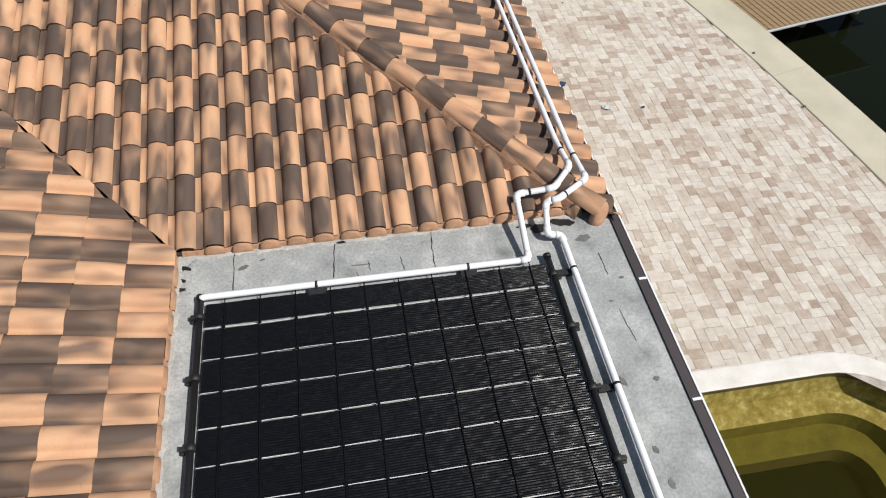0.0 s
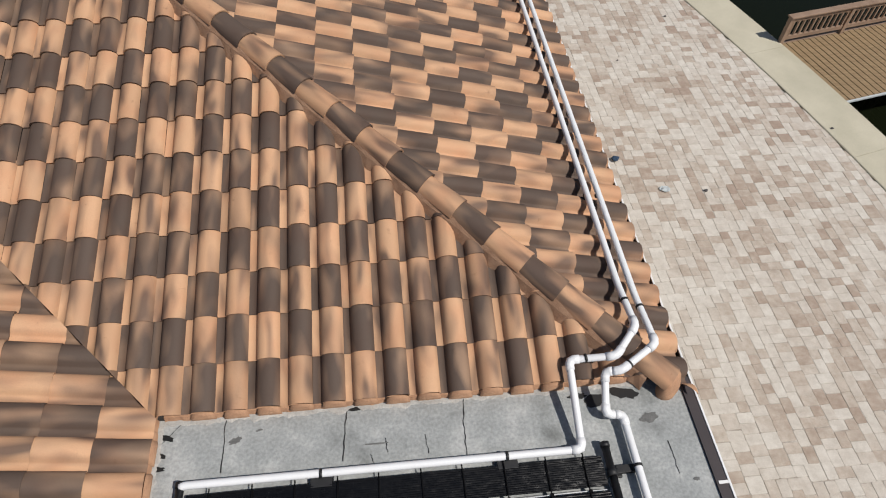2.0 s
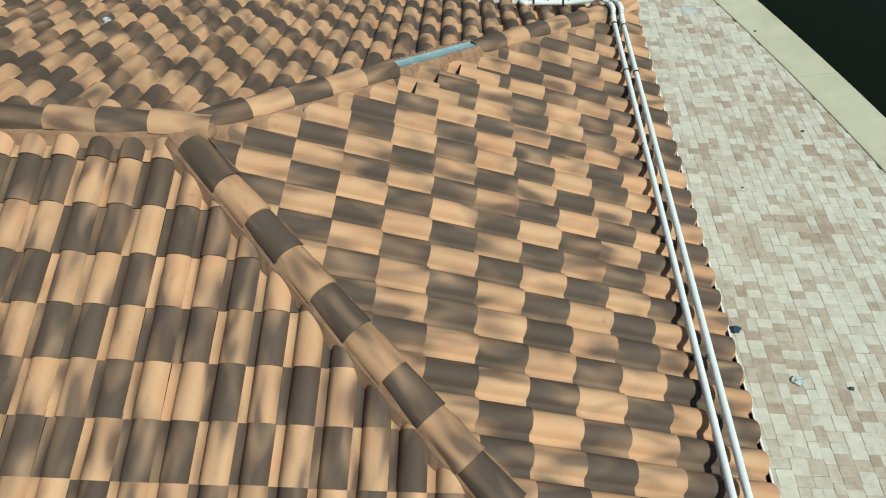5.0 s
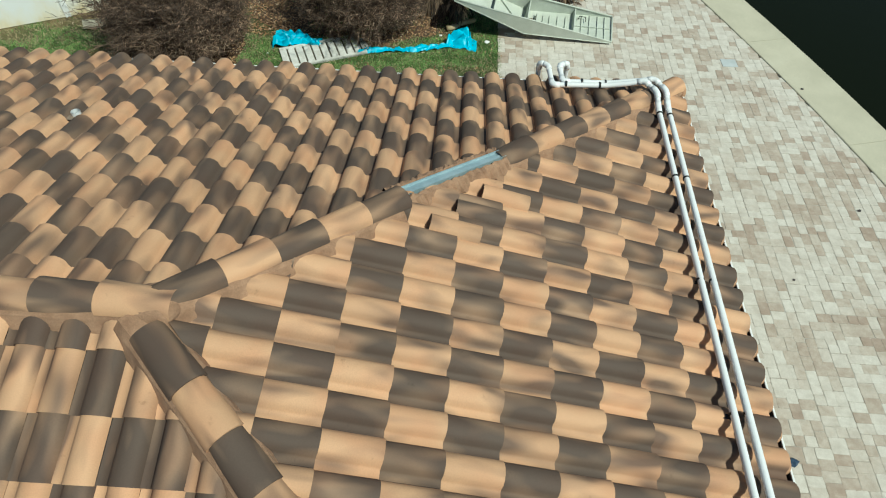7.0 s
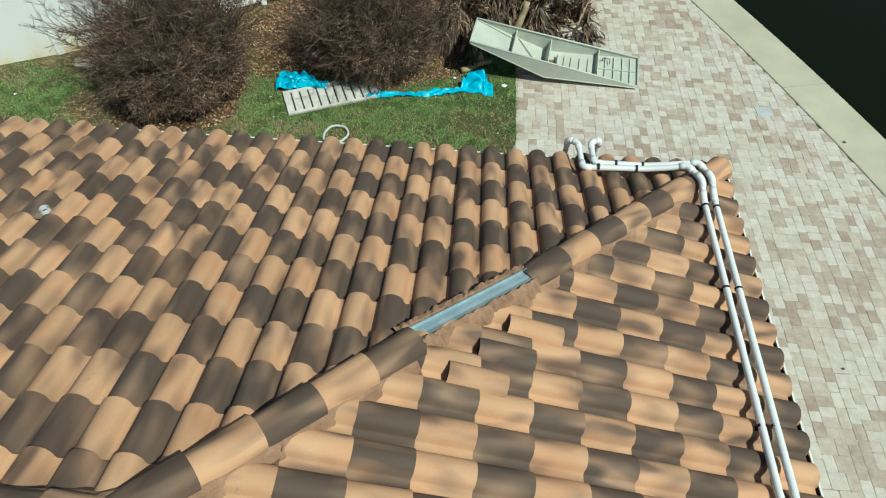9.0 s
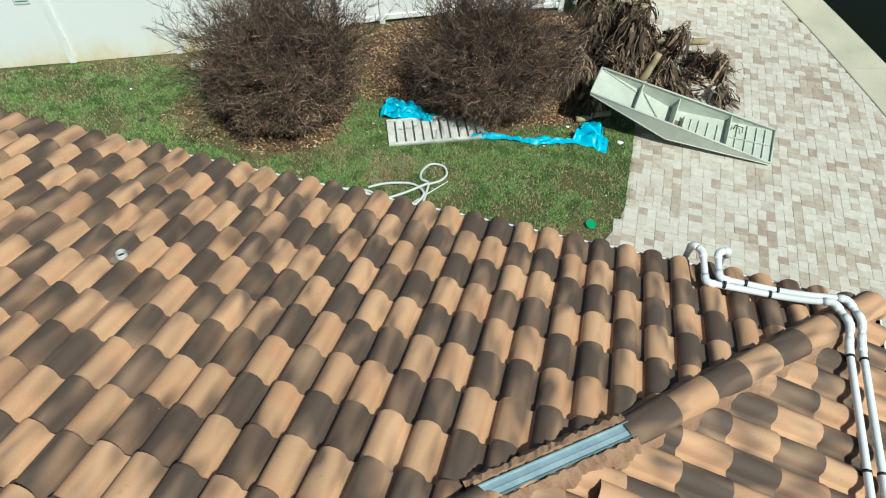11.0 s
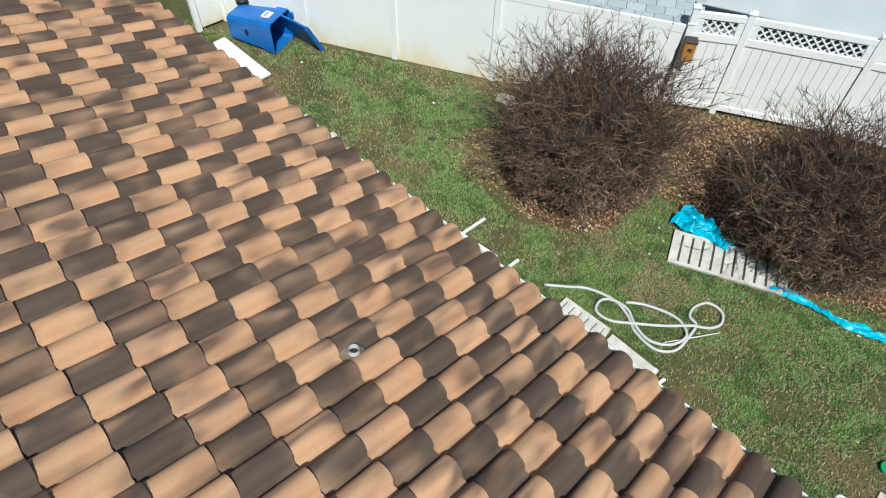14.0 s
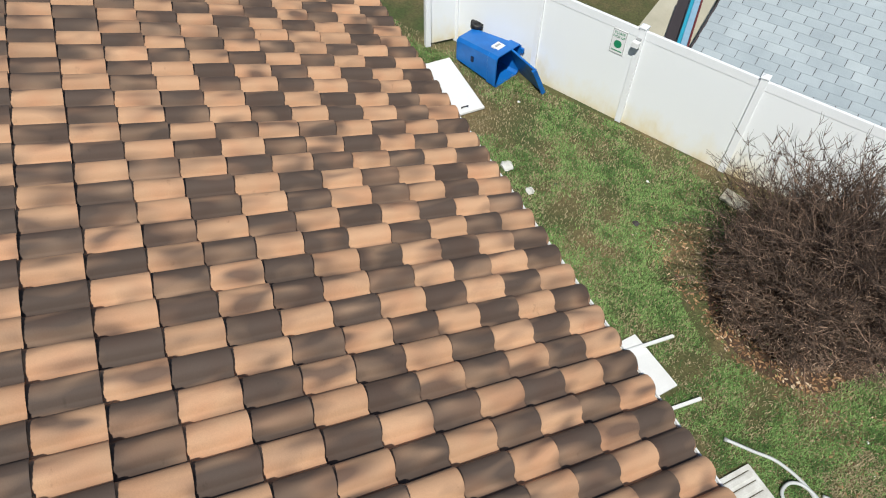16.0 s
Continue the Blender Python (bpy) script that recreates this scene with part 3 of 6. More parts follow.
g_east = gutter("gutter_east", "dark bronze eave gutter with a thin white lip", (EX - 0.03, SOUTH_END, 2.545), (EX - 0.03, NY + 0.05, 2.545), (1, 0, 0), (M_BRONZE, M_WHITE))
part("guard", box((EX - 0.033, SOUTH_END, 2.529), (EX + 0.060, SY + 0.16, 2.5345)), M_BRONZE, g_east, "flat dark bronze gutter cover")
for y in (3.25, 1.98, 0.7, -0.6):
    part("gutter_strap", box((EX - 0.015, y - 0.012, 2.536), (EX + 0.078, y + 0.012, 2.542)), M_WHITE, g_east, "white metal strap")
g_north = gutter("gutter_north", "white painted eave gutter with leaf litter", (EX, NY - 0.04, 2.526), (WEST, NY - 0.04, 2.526), (0, 1, 0), (M_WHITE, M_WHITE))

# ---- ground, paving, pool, canal ----
PN, PE, PR = 3.09, 7.15, 1.25       # pool: north edge, east edge, corner radius
POOL = [(3.35, -4.0), (PE, -4.0)] + [(PE - PR + PR * math.cos(a), PN - PR + PR * math.sin(a)) for a in [math.pi / 2 * i / 10 for i in range(11)]] + [(3.35, PN)]
outer = [(-400, -400)] + [(wall_x(y, 0.0) + 0.02 if y > -399 else 9.2, y) for y in (-400, -40, 0, 3, 6, 9, 12, 15, 18, 21, 24, 27, 30, 33, 60)] + [(-300, 400), (-400, 400)]
ground = part("ground", filled([outer, POOL], -0.03), M_GROUND, None)
tagged(ground, "lawn soil with worn patches around the house", "ground", kind="structure")
canal = part("water_canal", box((-100, -400, -1.3), (900, 900, -1.0)), M_CANAL, None)
tagged(canal, "dark still canal water beyond the seawall", "water", kind="structure")
# cap of the canal wall in cast lengths
seawall = thing("seawall", "cream concrete seawall with a broad cast cap", "seawall", kind="structure")
ys = [-40 + 5 * i for i in range(8)] + [0.0] + [3.05 * i for i in range(1, 11)] + [36, 46, 56]
for y0, y1 in zip(ys, ys[1:]):
    vs, fs, k = [], [], 5
    g = 0.004
    for i in range(k):
        y = y0 + g + (y1 - y0 - 2 * g) * i / (k - 1)
        for off, z in ((0.0, -0.05), (0.0, 0.012), (0.012, 0.022), (0.90, 0.022), (0.915, 0.008), (0.915, -0.20), (0.80, -0.20), (0.80, -1.6), (0.1, -1.6)):
            vs.append((wall_x(y, off), y + off * 0.25, z))
    for i in range(k - 1):
        for q in range(8):
            fs.append((i * 9 + q, (i + 1) * 9 + q, (i + 1) * 9 + q + 1, i * 9 + q + 1))
    fs += [tuple(range(9)), tuple(range((k - 1) * 9 + 8, (k - 1) * 9 - 1, -1))]
    mesh_ob("cap_length", [v for v in vs], fs, M_CAP, seawall)

# ---- paving ----
UNIT = 0.071
SIZES = ((3, 2), (2, 3), (2, 2), (3, 3))
GRASS_EDGE = [(-1.2, 13.9), (0.15, 15.18), (0.42, 15.5), (0.60, 15.95), (0.72, 16.6), (0.69, 18.2), (0.66, 19.2), (0.62, 24.3)]


def paver_arrays(w, h):
    g, c = 0.0012, 0.0032
    q = 0.014
    ring = lambda d, z: [(d + q, d, z), (w - d - q, d, z), (w - d, d + q, z), (w - d, h - d - q, z), (w - d - q, h - d, z), (d + q, h - d, z), (d, h - d - q, z), (d, d + q, z)]
    vs = ring(g, -0.03) + ring(g, -c) + ring(g + c, 0.0)
    fs = [tuple(range(16, 24))]
    for a, b in ((0, 8), (8, 16)):
        fs += [(a + i, a + (i + 1) % 8, b + (i + 1) % 8, b + i) for i in range(8)]
    return vs, fs


POOL_OUT = [(3.0, -5.0), (PE + 0.15, -5.0)] + [(PE - PR + (PR + 0.15) * math.cos(q), PN - PR + (PR + 0.15) * math.sin(q)) for q in [math.pi / 2 * i / 10 for i in range(11)]] + [(3.0, PN + 0.15)]


def paved(x, y):
    if x < EX - 0.62 and y < NY - 0.5 and y > SY:
        return False
    if x < EX - 0.3 and y <= SY:
        return False
    if x > wall_x(y, 0.06):
        return False
    if x < 1.0:
        if y < 13.9:
            return x > -1.2
        k = [a for a in range(len(GRASS_EDGE) - 1) if GRASS_EDGE[a][1] <= y <= GRASS_EDGE[a + 1][1]]
        if not k:
            return False
        (x0, y0), (x1, y1) = GRASS_EDGE[k[0]], GRASS_EDGE[k[0] + 1]
        if x < x0 + (x1 - x0) * (y - y0) / (y1 - y0):
            return False
    return not (3.0 < x < PE + 0.3 and y < PN + 0.3 and inside(x, y, POOL_OUT))


paving = thing("pavement_terrace", "tumbled cream and tan concrete pavers laid in a random bond", "paving", kind="structure")
part("joint_sand", filled([[(-1.0, 13.0), (2.1, 13.0), (2.1, -5), (3.3, -5), (3.3, PN + 0.1), (6.0, PN + 0.1), (7.5, PN - 1.2), (7.5, -5), (9.15, -5)] + [(wall_x(y), y) for y in (0, 4, 8, 12, 16, 20, 24.2)] + [(0.62, 24.2)] + GRASS_EDGE[::-1][1:-1]], -0.0055), M_SAND, paving)
pr = random.Random(41)
gx0, gy0, nx, ny = -1.25, -2.0, 152, 368
meshes = {}
for s in SIZES:
    vs, fs = paver_arrays(s[0] * UNIT, s[1] * UNIT)
    me = bpy.data.meshes.new("paver")
    me.from_pydata(vs, [], fs)
    me.materials.append(M_PAVER)
    meshes[s] = me
PV, PF, singles = [], [], []
layout = []
taken = [[False] * (nx + 4) for _ in range(ny + 4)]
for j in range(ny):
    i = 0
    while i < nx:
        if taken[j][i]:
            i += 1
            continue
        run = 1
        while run < 7 and i + run < nx and not taken[j][i + run]:
            run += 1
        w = run if run < 4 else 2 if run == 4 else pr.choices((3, 2), (3, 2))[0]
        h = pr.choices((2, 3), (3, 1) if w == 3 else (2, 3))[0]
        for b in range(h):
            for a in range(w):
                taken[j + b][i + a] = True
        layout.append((i, j, (w, h)))
        i += w
for i, j, s in layout:
    x, y = gx0 + i * UNIT, gy0 + j * UNIT
    if not paved(x + s[0] * UNIT / 2, y + s[1] * UNIT / 2):
        continue
    m = pose(x + pr.uniform(-.005, .005), y + pr.uniform(-.005, .005), pr.uniform(-0.002, 0.001), pr.uniform(-.4, .4), pr.uniform(-.4, .4), pr.uniform(-2.0, 2.0))
    if 4.0 < x < 6.4 and 5.4 < y < 10.2 and s in meshes and len(singles) < 300 and x + 0.5 * (y - 5.4) < 6.9:
        singles.append((s, m))
        continue
    vs, fs = paver_arrays(s[0] * UNIT, s[1] * UNIT)
    o = len(PV)
    PV += [tuple(m @ Vector(v)) for v in vs]
    PF += [tuple(q + o for q in f) for f in fs]
tagged(mesh_ob("pavers", PV, PF, M_PAVER, paving), "tumbled cream and tan pavers", kind="stuff")
for s, m in singles:
    ob = new("paver", meshes[s])
    ob.matrix_basis = m
    ob.parent = paving


# ---- pool ----
def pool_loop(d):
    r = max(0.15, PR - d)
    e, n = PE - d, PN - d
    return [(3.35 + d, -4.0 + d), (e, -4.0 + d)] + [(e - r + r * math.cos(a), n - r + r * math.sin(a)) for a in [math.pi / 2 * i / 10 for i in range(11)]] + [(3.35 + d, n)]


def band(a, za, b, zb):
    n = len(a)
    vs = [(x, y, za) for x, y in a] + [(x, y, zb) for x, y in b]
    return vs, [(i, (i + 1) % n, (i + 1) % n + n, i + n) for i in range(n)]


M_POOLTILE = plain("waterline_tile", (0.03, 0.028, 0.02), 0.3)
# olive lining colours, set darker from shelf to step to floor
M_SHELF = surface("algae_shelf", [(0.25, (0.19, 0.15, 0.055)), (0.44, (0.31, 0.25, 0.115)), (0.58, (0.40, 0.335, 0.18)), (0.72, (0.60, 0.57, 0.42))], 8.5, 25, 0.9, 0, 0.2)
M_STEP = surface("olive_step", [(0.3, (0.095, 0.082, 0.014)), (0.7, (0.155, 0.135, 0.028))], 3.0, 25, 0.9, 0, 0.2)
M_DEEP = surface("olive_deep", [(0.3, (0.055, 0.043, 0.008)), (0.7, (0.085, 0.066, 0.012))], 2.5, 25, 0.9, 0, 0.2)
pool = thing("swimming_pool", "sunken pool with green algae water and a pale coping", "pool", kind="structure")
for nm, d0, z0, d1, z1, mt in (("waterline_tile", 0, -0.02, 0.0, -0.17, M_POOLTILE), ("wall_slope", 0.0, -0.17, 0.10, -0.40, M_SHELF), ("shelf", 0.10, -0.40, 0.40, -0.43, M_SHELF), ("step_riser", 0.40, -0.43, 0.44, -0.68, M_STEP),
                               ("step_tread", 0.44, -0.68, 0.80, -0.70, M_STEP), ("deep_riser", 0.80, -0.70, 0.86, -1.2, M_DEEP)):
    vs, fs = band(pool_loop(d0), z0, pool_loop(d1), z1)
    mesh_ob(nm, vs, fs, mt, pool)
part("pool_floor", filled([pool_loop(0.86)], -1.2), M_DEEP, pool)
part("pool_surface", filled([pool_loop(0.004)], -0.13), M_POOLWATER, pool, "murky olive-green water")
lo, li, lip = pool_loop(-0.27), pool_loop(-0.02), pool_loop(0.03)
vs, fs = band(lo, -0.02, lo, 0.016)
for a, za, b, zb in ((lo, 0.016, pool_loop(-0.25), 0.022), (pool_loop(-0.25), 0.022, pool_loop(0.01), 0.022), (pool_loop(0.01), 0.022, lip, 0.008), (lip, 0.008, pool_loop(0.02), -0.03), (pool_loop(0.02), -0.03, pool_loop(-0.02), -0.03)):
    v2, f2 = band(a, za, b, zb)
    o = len(vs)
    vs += v2
    fs += [tuple(i + o for i in f) for f in f2]
mesh_ob("coping", vs, fs, M_COPING, pool, "pale cast coping with a rounded nose")

# ---- flat roof marks ----
def flat_patch(name, cx, cy, w, h, mat, parent, z, seed, turn=0.0):
    """A thin ragged patch, 3 mm thick."""
    r = random.Random(seed)
    n = 18
    pts = []
    for i in range(n):
        a = 2 * math.pi * i / n
        k = 0.7 + 0.45 * r.random()
        x, y = w / 2 * k * math.cos(a), h / 2 * k * math.sin(a)
        pts.append((cx + x * math.cos(turn) - y * math.sin(turn), cy + x * math.sin(turn) + y * math.cos(turn)))
    vs = [(x, y, z) for x, y in pts] + [(x, y, z + 0.003) for x, y in pts]
    fs = [tuple(range(n, 2 * n))] + [(i, (i + 1) % n, (i + 1) % n + n, i + n) for i in range(n)]
    return mesh_ob(name, vs, fs, mat, parent)


def crack(pts, w, parent, seed):
    r = random.Random(seed)
    vs, fs, path = [], [], []
    for (x0, y0), (x1, y1) in zip(pts, pts[1:]):
        for i in range(8):
            path.append((x0 + (x1 - x0) * i / 8 + r.uniform(-.006, .006), y0 + (y1 - y0) * i / 8))
    path.append(pts[-1])
    for i, (x, y) in enumerate(path):
        ww = w * r.uniform(0.4, 1.0)
        vs += [(x - ww, y - ww * .3, FLAT_Z + 0.0035), (x + ww, y + ww * .3, FLAT_Z + 0.0035)]
    fs = [(2 * i, 2 * i + 1, 2 * i + 3, 2 * i + 2) for i in range(len(path) - 1)]
    return mesh_ob("crack", vs, fs, M_TAR, parent, "dark open crack")


for i, (pts, w) in enumerate((([(-0.19, 4.2), (-0.22, 4.0), (-0.24, 3.7)], 0.006), ([(0.77, 4.2), (0.74, 3.95), (0.73, 3.66)], 0.006), ([(-1.17, 4.2), (-1.17, 3.7)], 0.005), ([(0.10, 3.86), (0.11, 3.74)], 0.004),
                              ([(0.42, 3.86), (0.43, 3.70)], 0.004), ([(2.36, 3.62), (2.37, 3.35)], 0.004), ([(2.34, 2.95), (2.38, 2.6)], 0.003), ([(-0.02, 3.74), (0.0, 3.66)], 0.004), ([(-1.67, 3.96), (-1.45, 4.2)], 0.006))):
    crack(pts, w, flat, i)
for i, (x, y, w, h, mt, t) in enumerate(((2.12, 4.06, 0.30, 0.10, M_TAR, -0.2), (1.86, 4.02, 0.22, 0.12, M_TAR, 0.1), (1.72, 4.07, 0.16, 0.06, M_TAR, 0), (2.27, 3.83, 0.17, 0.09, M_PATCH, 0.1), (-1.08, 3.95, 0.11, 0.05, M_PATCH, 0.4), (-1.62, 4.02, 0.13, 0.05, M_TAR, -0.4),
                                         (-1.66, 3.88, 0.14, 0.05, M_TAR, -0.2), (-1.66, 3.77, 0.13, 0.045, M_TAR, 0), (2.42, 2.22, 0.055, 0.05, M_PATCH, 0), (2.18, 1.62, 0.05, 0.07, M_PATCH, 0.3), (2.20, 1.34, 0.05, 0.09, M_PATCH, 0), (2.12, 2.24, 0.06, 0.10, M_PATCH, 0.5),
                                         (2.49, 3.3, 0.05, 0.03, M_PATCH, 0), (-0.15, 4.13, 0.12, 0.04, M_TAR, 0), (2.3, 3.05, 0.05, 0.02, M_PATCH, 0), (-0.9, 4.02, 0.06, 0.02, M_PATCH, 0.3), (0.02, 3.82, 0.2, 0.015, M_PATCH, 0))):
    flat_patch("tar_smear" if mt is M_TAR else "patch", x, y, w, h, mt, flat, FLAT_Z + 0.001, 60 + i, t)
# overlapping sheets of the membrane
for y0 in (-4.5, -2.3, -0.1, 2.1):
    part("membrane_lap", box((EX - 0.7, y0, FLAT_Z), (EX - 0.05, y0 + 0.07, FLAT_Z + 0.003)), M_FLAT, flat)

# ---- pool-heating mat ----
M_MAT = surface("black_mat", [(0.3, (0.0035, 0.0035, 0.004)), (0.7, (0.006, 0.006, 0.0065))], 2.0, 30, 0.24, 0, 0.0, grain=0.2)
M_MAT.node_tree.nodes["Principled BSDF"].inputs["Specular IOR Level"].default_value = 0.33
XL, XR, MAT_N = -1.39, 1.77, 18
M_CORD = plain("tie_cord", (0.005, 0.005, 0.006), 0.8)
M_CORD.node_tree.nodes["Principled BSDF"].inputs["Specular IOR Level"].default_value = 0.1
heater = thing("solar_heater", "black rubber pool-heating mat strapped to the flat roof", "solar heater")


def strip_mesh(seed):
    r = random.Random(seed)
    tubes, per, along = 14, 4, 90
    pitch = 0.296 / tubes
    vs, fs = [], []
    n = tubes * per + 1
    for i in range(along + 1):
        x = XL + (XR - XL) * i / along
        for q in range(n):
            k = q % per
            tube_i = min(q // per, tubes - 1)
            lift = 0.004 * noise.noise(Vector((x * 1.7, tube_i * 0.37, seed * 5.0))) + 0.003 * noise.noise(Vector((x * 6, tube_i * 2.1, seed))) + 0.0062 * noise.noise(Vector((x * 13, tube_i * 3.7, seed + 3)))
            vs.append((x, -q * pitch / per + 0.002 * noise.noise(Vector((x * 3, tube_i, seed + 9))), 0.0085 * math.sin(math.pi * k / per) + lift))
    for i in range(along):
        for q in range(n - 1):
            a = i * n + q
            fs.append((a + 1, a + n + 1, a + n, a))
    me = bpy.data.meshes.new("mat_strip")
    me.from_pydata(vs, [], fs)
    me.materials.append(M_MAT)
    me.polygons.foreach_set("use_smooth", [True] * len(fs))
    return me


STRIPS = [strip_mesh(s) for s in range(4)]
M_SEAM = plain("white_webbing", (0.72, 0.73, 0.74), 0.6)
for i in range(MAT_N):
    y = 3.576 - 0.31 * i
    ob = new("mat_strip", STRIPS[i % 4])
    ob.matrix_basis = pose(0, y - 0.006, FLAT_Z + 0.052) if i else pose(0, 3.535, FLAT_Z + 0.052) @ Matrix.Diagonal((1, 0.8, 1, 1))
    ob.parent = heater
    bm = bmesh.new()
    pts = [(XL + (XR - 0.02 - XL) * k / 16, y + 0.002 + 0.003 * math.sin(k * 1.3 + i), FLAT_Z + 0.058 + 0.003 * math.sin(k * 0.9 + i * 2)) for k in range(17)]
    for k in range(16):
        (x0, y0, z0), (x1, y1, z1) = pts[k], pts[k + 1]
        bm.faces.new([bm.verts.new(p) for p in ((x0, y0 - .0024, z0), (x1, y1 - .0024, z1), (x1, y1 + .0024, z1), (x0, y0 + .0024, z0))])
    if i:
        part("seam", bm, M_SEAM, heater, "pale webbing between mat strips")
    else:
        bm.free()
for k, x in enumerate((-1.225, -0.914, -0.598, -0.277, 0.036, 0.358, 0.671, 0.991, 1.32, 1.62)):
    bm = bmesh.new()
    tube(bm, [(x + 0.004 * math.sin(i * 1.1 + k), 3.565 - 0.31 * i / 2, FLAT_Z + 0.068 + 0.003 * math.sin(i * 0.7 + k)) for i in range(2 * MAT_N)], 0.0055, 6)
    cord = part("cord", bm, M_CORD, heater, "black tie-down cord")
    for i in range(1, MAT_N):
        part("cord_clip", box((x - 0.014, 3.578 - 0.31 * i - 0.012, FLAT_Z + 0.060), (x + 0.014, 3.578 - 0.31 * i + 0.012, FLAT_Z + 0.078), bevel=0.004), M_CORD, cord)
for x, ys_b in ((-1.44, (3.40, 2.79, 2.19, 1.55, 0.9)), (1.82, (3.39, 2.81, 2.20, 1.58, 0.95))):
    bm = bmesh.new()
    tube(bm, [(x, 3.61, FLAT_Z + 0.065), (x, -2.0, FLAT_Z + 0.065)], 0.031, 14)
    header = part("header_pipe", bm, M_BLACK, heater, "black plastic header pipe", smooth=False)
    bm = bmesh.new()
    tube(bm, [(x, 3.63, FLAT_Z + 0.065), (x, 3.59, FLAT_Z + 0.065)], 0.038, 14)
    part("header_cap", bm, M_BLACK, header)
    s = -1 if x < 0 else 1
    for y in ys_b:
        bm = bmesh.new()
        tube(bm, [(x, y - 0.028, FLAT_Z + 0.065), (x, y + 0.028, FLAT_Z + 0.065)], 0.040, 12)
        add_box(bm, (min(x, x + s * 0.085), y - 0.03, FLAT_Z + 0.002), (max(x, x + s * 0.085), y + 0.03, FLAT_Z + 0.035), bevel=0.006)
        add_box(bm, (min(x + s * .03, x + s * 0.075), y - 0.018, FLAT_Z + 0.03), (max(x + s * .03, x + s * 0.075), y + 0.018, FLAT_Z + 0.085), bevel=0.005)
        part("bracket", bm, M_STRAP, header, "black plastic roof bracket")

# ---- white pipes ----
PR_R = 0.031


def rounded(pts, r=0.05, k=4):
    """The polyline with its corners turned into short bends."""
    pts = [Vector(p) for p in pts]
    out = [pts[0]]
    for a, b, c in zip(pts, pts[1:], pts[2:]):
        d0, d1 = (a - b), (c - b)
        q = min(r, d0.length * 0.45, d1.length * 0.45)
        p0, p1 = b + d0.normalized() * q, b + d1.normalized() * q
        for i in range(k + 1):
            t = i / k
            out.append(p0 * (1 - t) ** 2 + b * 2 * t * (1 - t) + p1 * t ** 2)
    return out + [pts[-1]]


def pipe_run(label, pts, rings, plates):
    top = thing("pvc_pipe", label, "pipe", group="pool heating pipes")
    bm = bmesh.new()
    tube(bm, rounded(pts), PR_R, 14)
    part("pipe", bm, M_PVC, top)
    P3 = [Vector(p) for p in pts]
    for a, b, c in zip(P3, P3[1:], P3[2:]):
        if (a - b).angle(c - b) > 2.9:
            continue
        d0, d1 = (a - b).normalized(), (c - b).normalized()
        bm = bmesh.new()
        tube(bm, [b + d0 * min(0.085, (a - b).length * .48), b + d0 * 0.04, b + (d0 + d1) * 0.012, b + d1 * 0.04, b + d1 * min(0.085, (c - b).length * .48)], PR_R + 0.006, 14)
        part("elbow", bm, M_PVC, top, "white elbow fitting")
    for p, d in rings:
        p, d = Vector(p), Vector(d).normalized()
        bm = bmesh.new()
        tube(bm, [p - d * 0.011, p + d * 0.011], PR_R + 0.0055, 14)
        part("clamp", bm, M_STRAP, top, "black pipe clamp")
    for lo_, hi_ in plates:
        part("clamp_plate", box(lo_, hi_, bevel=0.003), M_STRAP, top)
    return top


ZP1, ZP2 = 2.815, 2.775
N_STOP = (6.08, 7.36, 8.64, 9.95, 11.28, 12.30)
pipe_run("white plastic pool pipe running along the tiled eave", [(-1.44, 3.595, 2.60), (-1.40, 3.60, 2.605), (1.63, 3.59, 2.60), (1.645, 4.27, 2.80), (2.02, 4.23, 2.88), (2.25, 4.48, 2.91), (2.25, 4.95, 2.835), (2.25, 12.40, ZP1), (2.25, 12.60, 2.89), (2.12, 12.78, 2.91), (1.96, 12.78, 2.86), (1.72, 12.80, 2.80), (1.06, 12.80, 2.77), (1.03, 13.18, 2.77), (0.93, 13.25, 2.76), (0.92, 13.27, 0.2)],
         [((-0.40, 3.595, 2.6025), (1, 0, 0)), ((1.03, 3.592, 2.601), (1, 0, 0)), ((1.78, 4.26, 2.83), (1, 0, 0.2)), ((2.25, 4.77, 2.864), (0, 1, -0.16))] + [((2.25, y, ZP1), (0, 1, 0)) for y in N_STOP] + [((1.22, 12.80, 2.7925), (1, 0, 0)), ((1.62, 12.80, 2.7985), (1, 0, 0))],
         [((-0.48, 3.50, FLAT_Z + 0.001), (-0.32, 3.61, FLAT_Z + 0.06)), ((0.95, 3.50, FLAT_Z + 0.001), (1.11, 3.61, FLAT_Z + 0.06))] + [((2.14, y - 0.02, 2.70), (2.25, y + 0.02, 2.78)) for y in N_STOP])
